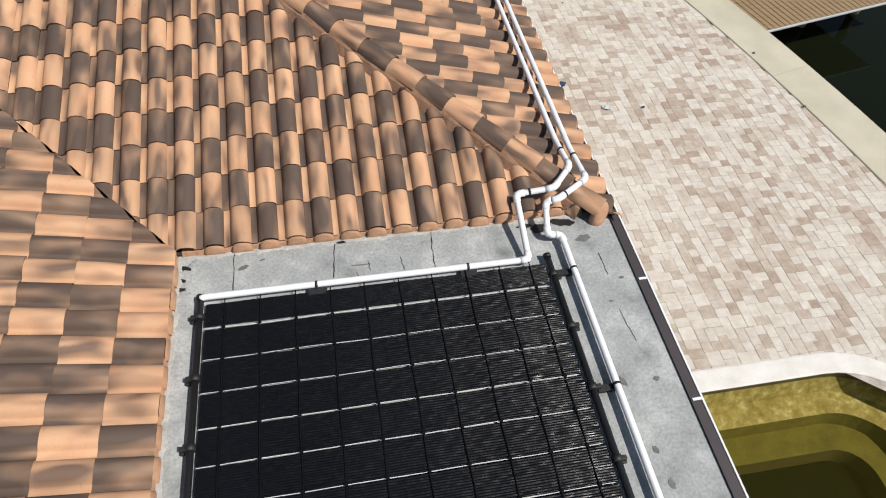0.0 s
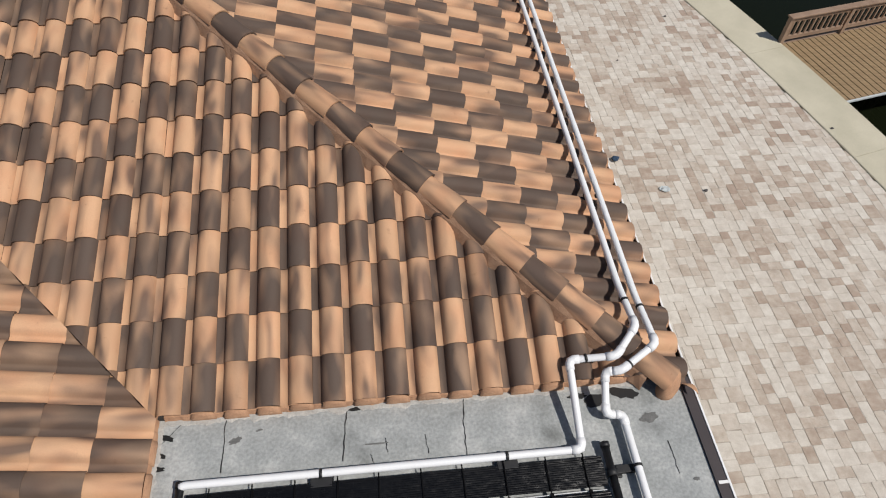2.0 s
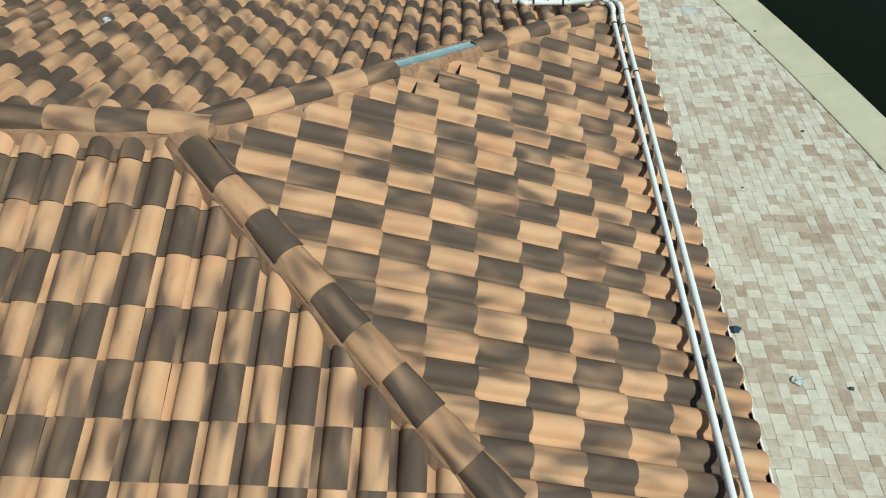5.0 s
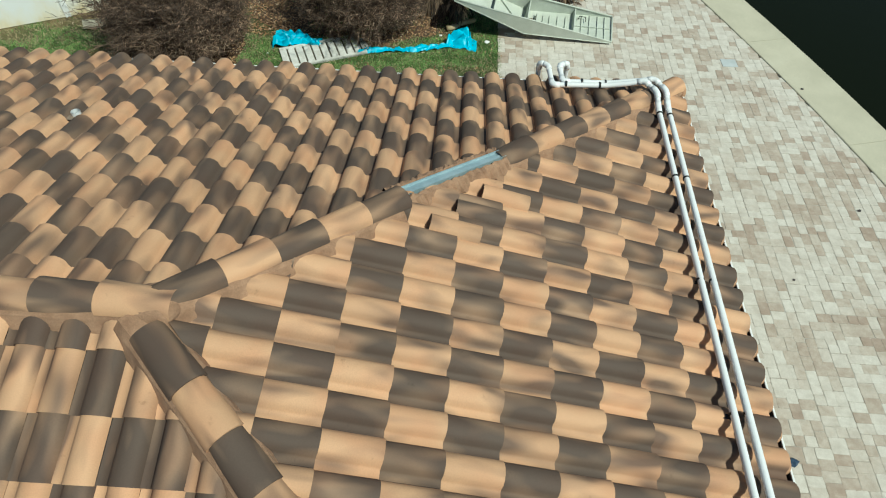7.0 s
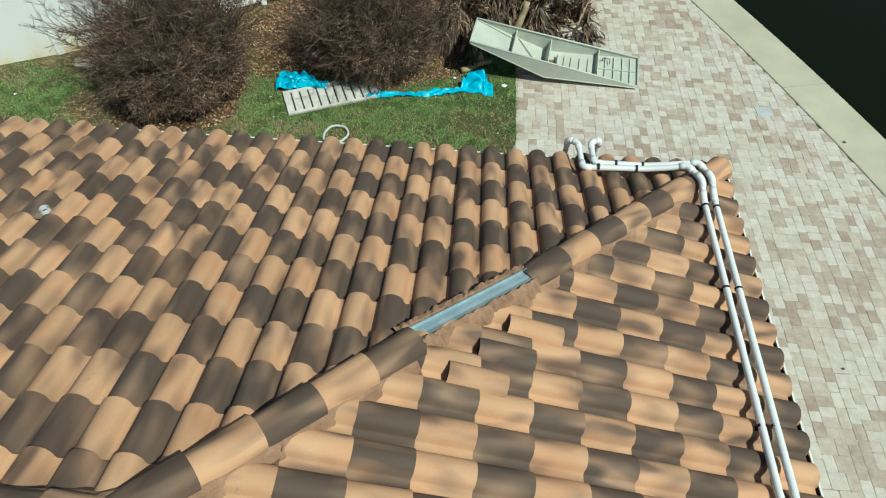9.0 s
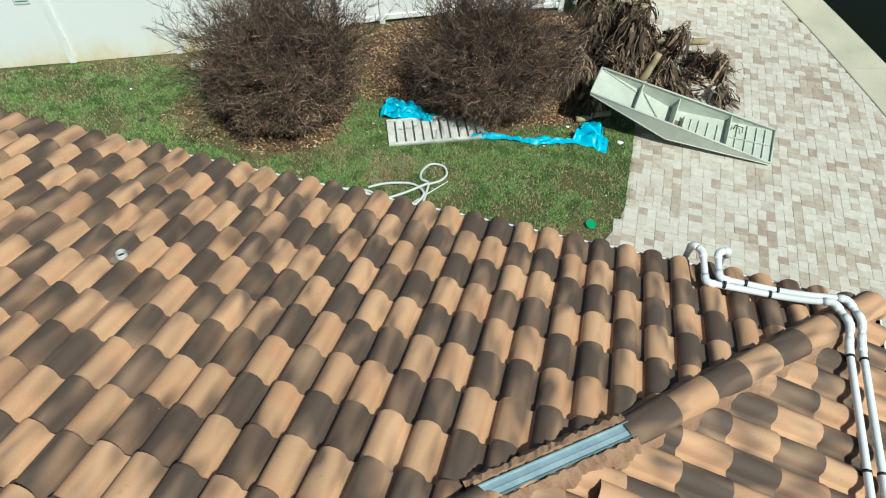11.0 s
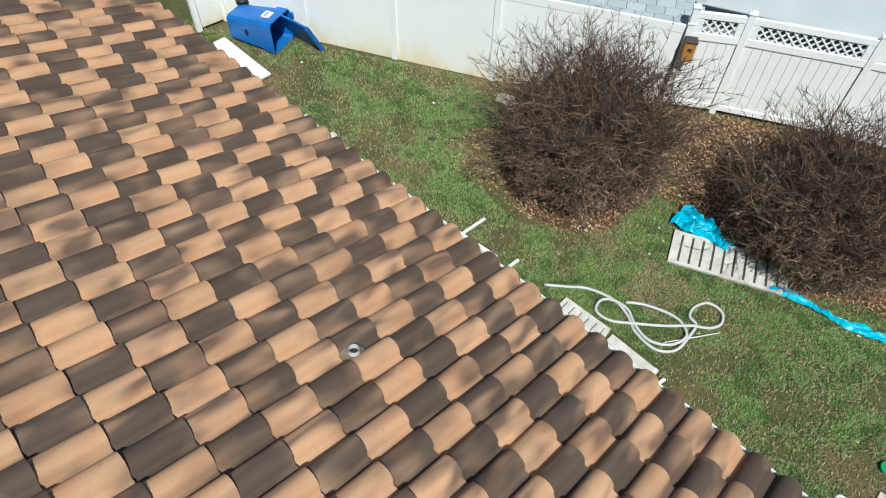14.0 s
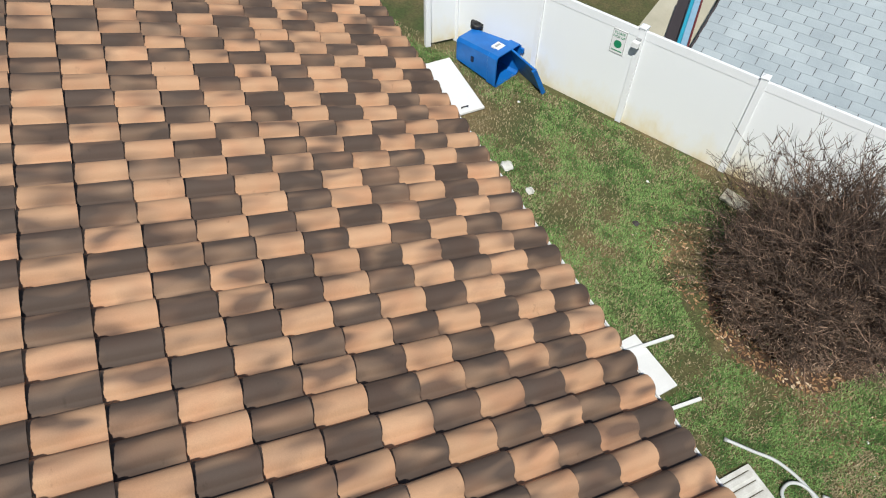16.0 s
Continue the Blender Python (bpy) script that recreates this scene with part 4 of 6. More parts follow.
pipe_run("white plastic return pipe running along the tiled eave", [(2.03, -3.5, 2.60), (2.03, 3.84, 2.605), (1.885, 3.845, 2.63), (1.925, 4.15, 2.775), (2.04, 4.12, 2.83), (2.385, 4.32, 2.87), (2.385, 4.85, 2.80), (2.385, 12.50, ZP2), (2.385, 12.70, 2.84), (2.27, 12.89, 2.86), (1.96, 12.87, 2.82), (1.75, 12.885, 2.775), (1.19, 12.895, 2.755), (1.17, 13.20, 2.77), (1.28, 13.27, 2.76), (1.29, 13.29, 0.2)],
         [((2.03, y, 2.603), (0, 1, 0)) for y in (3.42, 2.19, 0.9)] + [((2.385, 4.72, 2.817), (0, 1, -0.13)), ((2.12, 4.166, 2.839), (0.85, 0.5, 0.1))] + [((2.385, y + 0.03, ZP2), (0, 1, 0)) for y in N_STOP] + [((1.42, 12.892, 2.769), (1, 0, 0)), ((1.70, 12.886, 2.774), (1, 0, 0))],
         [((1.87, y - 0.03, FLAT_Z + 0.001), (2.06, y + 0.03, FLAT_Z + 0.045)) for y in (3.42, 2.19, 0.9)])

# ---- bare metal on the hip, loose tiles, vent ----
a, b = Vector((-0.56, 10.03, 3.575)), Vector((0.38, 10.85, 3.36))
d = (b - a).normalized()
x = d.cross(Vector((0, 0, 1))).normalized()
u = x.cross(d)
prof = [(-0.056, -0.04), (-0.052, 0.050), (-0.044, 0.052), (-0.038, 0.034), (0.002, 0.038), (0.006, 0.044), (0.040, 0.040), (0.052, 0.058), (0.056, -0.04)]
vs = [p + x * q + u * w for p in (a, b) for q, w in prof]
vs += [p + x * q * 0.97 + u * (w - 0.004) for p in (a, b) for q, w in prof]
n = len(prof)
fs = [(i, i + 1, n + i + 1, n + i) for i in range(n - 1)] + [(3 * n + i, 3 * n + i + 1, 2 * n + i + 1, 2 * n + i) for i in range(n - 1)] + [(2 * n + i, 2 * n + i + 1, i + 1, i) for i in range(n - 1)] + [(n + i, n + i + 1, 3 * n + i + 1, 3 * n + i) for i in range(n - 1)]
mesh_ob("hip_metal", vs, fs, M_GALV, hip_ne, "bare galvanised hip channel")
for side in (-1, 1):
    vs, fs, r = [], [], random.Random(88 + side)
    for i in range(46):
        p = a + (b - a) * (i / 45)
        for o, h in ((0.060, 0.02), (0.075, 0.05), (0.115, 0.035), (0.165, -0.07)):
            k = 1 + 0.35 * noise.noise(Vector((i * 0.6, o * 30, side))) + r.uniform(-.12, .12)
            vs.append(p + x * side * (o + 0.012 * r.uniform(-1, 1)) + Vector((0, 0, h * k + 0.008 * r.uniform(-1, 1))))
    for i in range(45):
        fs += [(i * 4 + q, i * 4 + q + 1, i * 4 + q + 5, i * 4 + q + 4) for q in range(3)]
    mesh_ob("broken_mortar", vs, fs, M_MORTAR, hip_ne, "crumbled mortar where caps are missing")


def loose_tile(x, y, turn, dark):
    """A tile that has slid down on the east slope."""
    z = ZE + PITCH * (EX - x) + 0.055
    ob = new("roof_tile", TILE_MESH[dark])
    base = Matrix((Vector((0, 1, 0)), Vector((-CO, 0, SI)), Vector((SI, 0, CO)))).transposed().to_4x4()
    ob.matrix_basis = Matrix.Translation((x, y, z)) @ base @ pose(0, 0, 0, -1.0, 0, turn)
    tagged(ob, "slipped " + ("smoke-grey" if dark else "apricot") + " roof tile lying proud on the east slope", "roof tile", group="slipped tiles")


loose_tile(0.17, 9.66, -3, 0)
loose_tile(0.38, 9.91, -2, 1)
loose_tile(0.60, 10.17, -4, 0)

vent = thing("vent_pipe", "short grey plumbing vent with a lead flashing between tiles", "vent pipe")
M_LEAD = surface("lead", [(0.3, (0.20, 0.15, 0.11)), (0.7, (0.36, 0.27, 0.20))], 8, 60, 0.7, 0.3, 0.2)
M_VENT = plain("vent_grey", (0.74, 0.76, 0.78), 0.5)
vx, vy = -3.925, 11.34
vz = ZE + PITCH * (NY - vy)
bm = bmesh.new()
bmesh.ops.create_grid(bm, x_segments=8, y_segments=8, size=0.10, matrix=pose(vx, vy, vz + 0.066, -math.degrees(math.atan(PITCH)), 0, 0))
for v in bm.verts:
    v.co.z += 0.02 * noise.noise(v.co * 9)
part("flashing", bm, M_LEAD, vent, "dull lead flashing")
bm = bmesh.new()
tube(bm, [(vx, vy, vz - 0.03), (vx, vy + 0.01, vz + 0.115)], 0.046, 16, caps=False)
tube(bm, [(vx, vy + 0.01, vz + 0.115), (vx, vy, vz - 0.03)], 0.036, 16, caps=False)
part("pipe", bm, M_VENT, vent)
bm = bmesh.new()
tube(bm, [(vx, vy, vz + 0.04), (vx, vy + 0.003, vz + 0.072)], 0.054, 16, caps=True)
part("collar", bm, M_LEAD, vent)
# dark disc closing the pipe, painted as the shade down its opening
bm = bmesh.new()
tube(bm, [(vx, vy + 0.004, vz + 0.070), (vx, vy + 0.005, vz + 0.078)], 0.0355, 16)
part("bore_shade", bm, M_FELT, vent, "dark disc standing for the shade inside the open pipe")

# ---- boundary fence ----
M_VINYL = surface("white_vinyl", [(0.3, (0.82, 0.835, 0.84)), (0.6, (0.85, 0.865, 0.875)), (0.8, (0.87, 0.88, 0.89))], 1.6, 50, 0.45, 0, 0.03, grain=0.04)


def stained_vinyl():
    """White vinyl with a rusty sprinkler stain near its foot."""
    m, nt, b = material("stained_vinyl", 0.5)
    geo = nt.nodes.new("ShaderNodeNewGeometry")
    sep = nt.nodes.new("ShaderNodeSeparateXYZ")
    nt.links.new(geo.outputs["Position"], sep.inputs[0])
    n = noise_tex(nt, mapped(nt, geo.outputs["Position"], (1.1, 1.1, 0.6)), 1.3, 5, 0.6)
    fac = calc(nt, "SUBTRACT", calc(nt, "MULTIPLY", n, 1.5), calc(nt, "MULTIPLY", sep.outputs["Z"], 0.85))
    col = ramp(nt, fac, [(0.30, (0.84, 0.86, 0.865)), (0.58, (0.83, 0.81, 0.73)), (0.88, (0.74, 0.64, 0.40))])
    nt.links.new(col, b.inputs["Base Color"])
    return m


M_STAINED = stained_vinyl()
FENCE = [(-13.36, 15.54), (-11.66, 16.34), (-9.95, 17.16), (-8.18, 18.03), (-5.45, 19.72), (-4.72, 20.20), (-2.97, 21.10), (-1.22, 21.80)]
FH = 1.80


def span(a, b):
    """Pose at a with x along the fence to b; and the length."""
    a, b = Vector((*a, 0)), Vector((*b, 0))
    d = b - a
    return Matrix.Translation(a) @ pose(0, 0, 0, 0, 0, math.degrees(math.atan2(d.y, d.x))), d.length


def fence_post(parent, p, turn_m, h=FH + 0.04, w=0.055):
    m = Matrix.Translation((*p, 0)) @ turn_m.to_3x3().to_4x4()
    post = part("post", box((-w, -w, -0.02), (w, w, h), m, 0.006), M_VINYL, parent)
    bm = bmesh.new()
    add_box(bm, (-w - 0.012, -w - 0.012, h), (w + 0.012, w + 0.012, h + 0.025), m, 0.005)
    bmesh.ops.create_cone(bm, cap_ends=True, segments=4, radius1=w * 1.4, radius2=0.01, depth=0.035, matrix=m @ pose(0, 0, h + 0.042, 0, 0, 45))
    part("post_cap", bm, M_VINYL, post)


fence = thing("vinyl_fence", "tall white vinyl privacy fence with rusty stains at its foot", "fence")
for i in range(4):
    m, L = span(FENCE[i], FENCE[i + 1])
    fence_post(fence, FENCE[i], m)
    if i == 3:
        m = m @ pose(-0.12, 0, 0, 0, math.degrees(math.atan(0.17 / L)), 0)
    part("panel", box((0.05, -0.02, -0.02), (L - 0.05, 0.02, FH - 0.152), m), M_STAINED, fence)
    part("top_rail", box((0.05, -0.026, FH - 0.148), (L - 0.05, 0.026, FH), m, 0.005), M_VINYL, fence)
fence_post(fence, FENCE[4], span(FENCE[3], FENCE[4])[0], FH - 0.13)
m, L = span(FENCE[0], (-13.40, 14.92))
part("panel", box((0.05, -0.02, 0.04), (L - 0.05, 0.02, FH - 0.152), m), M_STAINED, fence)
part("top_rail", box((0.05, -0.026, FH - 0.148), (L - 0.05, 0.026, FH), m, 0.005), M_VINYL, fence)
fence_post(fence, (-13.40, 14.92), m)

lattice = thing("lattice_fence", "white vinyl fence of upright boards under a lattice band", "fence")
LH = 1.90
for i in range(4, 7):
    m, L = span(FENCE[i], FENCE[i + 1])
    nb = max(3, round((L - 0.12) / 0.148))
    w = (L - 0.12) / nb
    for k in range(nb):
        part("board", box((0.06 + k * w + 0.003, -0.012, 0.10), (0.06 + (k + 1) * w - 0.003, 0.012, 1.43), m, 0.004), M_VINYL, lattice)
    part("backing", box((0.06, 0.013, 0.12), (L - 0.06, 0.02, 1.42), m), M_VINYL, lattice)
    for x0, x1 in ((0.055, 0.17), (L - 0.17, L - 0.055)):
        part("stile", box((x0, -0.028, 1.532), (x1, 0.028, 1.788), m, 0.005), M_VINYL, lattice)
    for z0, z1 in ((0.06, 0.17), (1.40, 1.53), (1.79, LH)):
        part("rail", box((0.05, -0.035, z0), (L - 0.05, 0.035, z1), m, 0.008), M_VINYL, lattice)
    z0, z1 = 1.53, 1.79
    bm = bmesh.new()
    for sgn in (1, -1):
        x = -0.26
        while x < L:
            p0, p1 = (x, z0), (x + (z1 - z0), z1)
            if sgn < 0:
                p0, p1 = (x, z1), (x + (z1 - z0), z0)
            t0, t1 = max(0, (0.06 - x) / (z1 - z0)), min(1, (L - 0.06 - x) / (z1 - z0))
            if t1 > t0 + 0.02:
                q0 = (p0[0] + (p1[0] - p0[0]) * t0, p0[1] + (p1[1] - p0[1]) * t0)
                q1 = (p0[0] + (p1[0] - p0[0]) * t1, p0[1] + (p1[1] - p0[1]) * t1)
                dx, dz = q1[0] - q0[0], q1[1] - q0[1]
                ln = math.hypot(dx, dz)
                mm = m @ Matrix.Translation((q0[0], 0.006 * sgn, q0[1])) @ pose(0, 0, 0, 0, -math.degrees(math.atan2(dz, dx)), 0)
                add_box(bm, (0, -0.005, -0.014), (ln, 0.005, 0.014), mm)
            x += 0.135
    part("lattice", bm, M_VINYL, lattice, "diagonal white lattice")
    fence_post(lattice, FENCE[i], m, LH + 0.06)
fence_post(lattice, FENCE[7], m, LH + 0.06)

picket = thing("picket_fence", "low white picket fence with two rails beside the canal", "fence")
m, L = span((-0.95, 22.15), (3.75, 24.15))
for k in range(int(L / 0.115)):
    x = 0.05 + k * 0.115
    bm = bmesh.new()
    v = [bm.verts.new(m @ Vector(q)) for y in (-0.009, 0.009) for q in ((x - .022, y, 0.06), (x + .022, y, 0.06), (x + .022, y, 1.10), (x, y, 1.16), (x - .022, y, 1.10))]
    bm.faces.new(v[:5])
    bm.faces.new(v[:4:-1])
    for i in range(5):
        bm.faces.new((v[i], v[(i + 1) % 5], v[(i + 1) % 5 + 5], v[i + 5])[::-1])
    part("picket", bm, M_VINYL, picket)
for z in (0.22, 0.90):
    part("rail", box((0, 0.01, z), (L, 0.05, z + 0.08), m, 0.005), M_VINYL, picket)
for k in range(4):
    part("post", box((k * L / 3 - 0.05, 0.0, -0.02), (k * L / 3 + 0.05, 0.1, 1.2), m, 0.006), M_VINYL, picket)
part("kerb", box((0, -0.02, -0.03), (L, 0.14, 0.03), m, 0.01), M_CAP, picket, "grey concrete kerb")

# sign and light on the fence
m, L = span(FENCE[1], FENCE[2])
M_GREEN = plain("sign_green", (0.02, 0.26, 0.12), 0.5)
M_GREY = plain("sign_grey", (0.35, 0.36, 0.36), 0.5)
sign = thing("fence_sign", "small white notice with a green round emblem on the fence", "sign")
sx = L - 0.36
part("plate", box((sx - 0.13, -0.030, 1.22), (sx + 0.13, -0.021, 1.66), m, 0.002), M_WHITE, sign)
bm = bmesh.new()
bmesh.ops.create_cone(bm, cap_ends=True, segments=24, radius1=0.07, radius2=0.07, depth=0.004, matrix=m @ pose(sx, -0.032, 1.40, 90, 0, 0))
part("emblem", bm, M_GREEN, sign, "green disc")
for z, words in ((1.575, "PLEASE"), (1.51, "PICK UP")):
    fc = bpy.data.curves.new("lettering", "FONT")
    fc.body, fc.size, fc.align_x, fc.extrude = words, 0.062, "CENTER", 0.001
    fc.materials.append(M_GREEN)
    writing = new("lettering", fc)
    writing.matrix_basis = m @ pose(sx, -0.0325, z, 90, 0, 0)
    writing.parent = sign
for z, h, w, mt in ((1.28, 0.018, 0.20, M_GREEN),):
    part("text_bar", box((sx - w / 2, -0.033, z - h / 2), (sx + w / 2, -0.0305, z + h / 2), m), mt, sign)
for nm, q in (("frame_bar", ((sx - .125, sx + .125, 1.645, 1.651))), ("frame_bar", ((sx - .125, sx + .125, 1.229, 1.235))), ("frame_bar", ((sx - .125, sx - .119, 1.235, 1.645))), ("frame_bar", ((sx + .119, sx + .125, 1.235, 1.645)))):
    part(nm, box((q[0], -0.033, q[2]), (q[1], -0.0305, q[3]), m), M_GREY, sign)
lamp = thing("fence_light", "small white floodlight fixed to a fence post", "lamp")
part("bracket", box((L - 0.05, -0.12, 1.60), (L + 0.03, -0.066, 1.68), m, 0.006), M_GREY, lamp)
part("housing", box((L - 0.07, -0.20, 1.56), (L + 0.05, -0.11, 1.66), m, 0.012), M_WHITE, lamp)
m2, L2 = span(FENCE[3], FENCE[4])
nest = thing("wooden_box", "orange-brown wooden nest box with a dark lid on the fence", "nest box")
M_ORANGE = surface("cedar", [(0.3, (0.40, 0.16, 0.03)), (0.7, (0.56, 0.25, 0.05))], 6, 60, 0.7, 0, 0.2, (1, 1, 0.2))
part("box", box((L2 - 0.03, -0.25, 1.10), (L2 + 0.15, -0.07, 1.46), m2, 0.006), M_ORANGE, nest)
part("lid", box((L2 - 0.04, -0.265, 1.46), (L2 + 0.16, -0.066, 1.48), m2 , 0.004), M_BRONZE, nest, "dark sloping lid")
part("slot", box((L2 + 0.03, -0.254, 1.30), (L2 + 0.09, -0.249, 1.36), m2), M_BRONZE, nest)

# ---- beyond the fence ----
nbr = thing("neighbour_roof", "low roof of pale grey tab shingles behind the fence", "roof", kind="structure")
M_SLAB = surface("grey_slab", [(0.3, (0.42, 0.45, 0.46)), (0.7, (0.54, 0.57, 0.58))], 2.5, 70, 0.85, 0, 0.15, grain=0.12)


def shingle_material():
    m, nt, b = material("grey_shingle", 0.9)
    info, geo, tc = nt.nodes.new("ShaderNodeObjectInfo"), nt.nodes.new("ShaderNodeNewGeometry"), nt.nodes.new("ShaderNodeTexCoord")
    own = calc(nt, "FRACT", calc(nt, "ADD", info.outputs["Random"], geo.outputs["Random Per Island"]))
    col = ramp(nt, own, [(0.0, (0.35, 0.40, 0.425)), (0.6, (0.40, 0.45, 0.475)), (1.0, (0.43, 0.48, 0.50))])
    stain = noise_tex(nt, geo.outputs["Position"], 1.6, 4, 0.6)
    col = mix(nt, "MULTIPLY", 1.0, col, ramp(nt, stain, [(0.3, (0.86, 0.87, 0.88)), (0.65, (1.03, 1.03, 1.03))]))
    grit = noise_tex(nt, geo.outputs["Position"], 160, 3, 0.7)
    col = mix(nt, "MULTIPLY", 1.0, col, ramp(nt, grit, [(0.3, (0.84,) * 3), (0.7, (1.0,) * 3)]))
    nt.links.new(col, b.inputs["Base Color"])
    bump(nt, b, grit, 0.25, 0.004)
    return m


M_SHINGLE = shingle_material()
TAB, EXPO, N_PITCH, N_TURN = 0.32, 0.153, 26.0, 30.29
base_m = Matrix.Translation((-9.414, 18.027, 1.723)) @ pose(0, 0, 0, 0, 0, N_TURN) @ pose(0, 0, 0, N_PITCH, 0, 0)
R_LO, R_HI, I_HI = 0, 26, 14
part("roof_underlay", box((-0.52 * TAB, (R_LO - 3) * EXPO, -0.05), (I_HI * TAB, (R_HI - 3) * EXPO, -0.004), base_m), M_BRONZE, nbr)
part("fascia", box((-0.52 * TAB - 0.02, (R_LO - 3) * EXPO - 0.02, -0.16), (-0.52 * TAB, (R_HI - 3) * EXPO, 0.008), base_m), M_BRONZE, nbr, "dark rake board")
part("fascia", box((-0.52 * TAB, (R_LO - 3) * EXPO - 0.022, -0.16), (I_HI * TAB, (R_LO - 3) * EXPO - 0.002, 0.002), base_m), M_BRONZE, nbr)
part("wall", box((0.1, 0.0, -1.753), (I_HI * TAB - 0.1, 3.0, -0.15), Matrix.Translation((-9.414, 18.027, 1.723)) @ pose(0, 0, 0, 0, 0, N_TURN)), M_STUCCO, nbr, "plain wall under the shingle roof")


def tab_arrays(w):
    """One shingle tab: a thin wedge, thicker at its butt."""
    vs = [(0.005, 0, -0.002), (w - 0.005, 0, -0.002), (w - 0.005, EXPO + 0.02, -0.002), (0.005, EXPO + 0.02, -0.002), (0.005, 0.002, 0.0075), (w - 0.005, 0.002, 0.0075), (w - 0.005, EXPO + 0.02, 0.0), (0.005, EXPO + 0.02, 0.0)]
    return vs, [(4, 5, 6, 7), (0, 1, 5, 4), (1, 2, 6, 5), (3, 0, 4, 7)]


tv, tf = tab_arrays(TAB)
me_tab = bpy.data.meshes.new("shingle")
me_tab.from_pydata(tv, [], tf)
me_tab.materials.append(M_SHINGLE)
sl_r = random.Random(4)
RV, RF, n_tabs = [], [], 0
for j in range(R_LO, R_HI):
    for i in range(-1, I_HI):
        x0 = i * TAB + (0.0 if j % 2 else 0.5 * TAB)
        x1 = min(x0 + TAB, I_HI * TAB)
        x0 = max(x0, -0.52 * TAB)
        if x1 - x0 < 0.05:
            continue
        m = base_m @ pose(x0, (j - 3) * EXPO + sl_r.uniform(-.003, .003), sl_r.uniform(0, .0015), 0, 0, sl_r.uniform(-.25, .25))
        if 0 <= j < 17 and i < 11 and x1 - x0 > TAB - 0.01 and n_tabs < 200:
            ob = new("shingle", me_tab)
            ob.matrix_basis = m
            ob.parent = nbr
            n_tabs += 1
            continue
        tv, tf = tab_arrays(x1 - x0)
        o = len(RV)
        RV += [tuple(m @ Vector(v)) for v in tv]
        RF += [tuple(q + o for q in f) for f in tf]
tagged(mesh_ob("shingles", RV, RF, M_SHINGLE, nbr), "pale grey roof shingles in even courses", kind="stuff")
path = mesh_ob("path_neighbour", [(-11.95, 18.7, -0.012), (-10.4, 19.0, -0.012), (-14.0, 23.2, -0.012), (-15.4, 24.0, -0.012)], [(0, 1, 2, 3)], M_CAP)
tagged(path, "pale concrete path beyond the fence", "path", kind="structure")
board = thing("paddle_board", "long blue and dark board lying beside the slabs", "paddle board")
M_CYAN = plain("cyan_paint", (0.04, 0.38, 0.55), 0.4)
M_RED = plain("dark_red", (0.16, 0.03, 0.03), 0.5)
bmat = Matrix.Translation((-10.42, 18.70, 0.55)) @ pose(0, 0, 0, 0, 0, math.degrees(math.atan2(1.29, -1.20)))
M_SKY = plain("pale_blue_paint", (0.32, 0.50, 0.66), 0.4)
part("side", box((0, 0.10, -0.02), (2.9, 0.17, 0.06), bmat, 0.02), M_CYAN, board)
part("deck", box((0, -0.02, -0.03), (2.9, 0.10, 0.05), bmat, 0.02), M_SKY, board, "pale blue deck")
part("stripe", box((0.1, -0.06, -0.03), (2.9, -0.022, 0.045), bmat, 0.008), M_RED, board, "dark red edge stripe")
for x in (0.4, 2.2):
    part("trestle", box((x, -0.02, -0.58), (x + 0.09, 0.14, -0.031), bmat, 0.006), M_STRAP, board)
crate = thing("plank_stand", "flat black plank on low feet beside the path", "plank", at=bmat)
part("plank", box((0.25, 0.19, -0.30), (2.6, 0.42, -0.27), None, 0.006), M_BRONZE, crate)
part("foot", box((0.3, 0.22, -0.58), (0.4, 0.40, -0.30), None, 0.004), M_BRONZE, crate)
part("foot", box((2.4, 0.22, -0.58), (2.5, 0.40, -0.30), None, 0.004), M_BRONZE, crate)
shed = thing("garden_shed", "low shed with a pale grey sheet roof and dark trim", "shed")
sm = Matrix.Translation((-5.68, 20.22, 0)) @ pose(0, 0, 0, 0, 0, 22.4)
M_SHEET = surface("pale_sheet", [(0.3, (0.43, 0.47, 0.48)), (0.7, (0.50, 0.54, 0.55))], 1.2, 40, 0.7, 0, 0.05, grain=0.05)
M_NAVY = plain("navy_fascia", (0.035, 0.055, 0.085), 0.6)
rise = sm @ Matrix.Translation((0, 0, 1.74)) @ pose(0, 0, 0, 8, 0, 0)
part("wall", box((0.15, 0.22, -0.03), (3.7, 3.4, 1.66), sm), plain("slate_paint", (0.34, 0.40, 0.44), 0.8), shed, "pale slate-grey wall")
part("roof", box((0.0, 0.0, -0.05), (3.9, 3.6, 0.0), rise, 0.005), M_SHEET, shed)
part("fascia", box((-0.02, -0.03, -0.12), (3.92, -0.002, -0.012), rise, 0.004), M_NAVY, shed, "dark navy eave board")
part("fascia", box((-0.032, -0.03, -0.14), (-0.004, 3.6, 0.004), rise, 0.004), M_NAVY, shed, "dark navy rake board")
part("bracket", box((-0.10, -0.10, -0.34), (0.04, -0.04, -0.13), rise, 0.01), M_NAVY, shed)

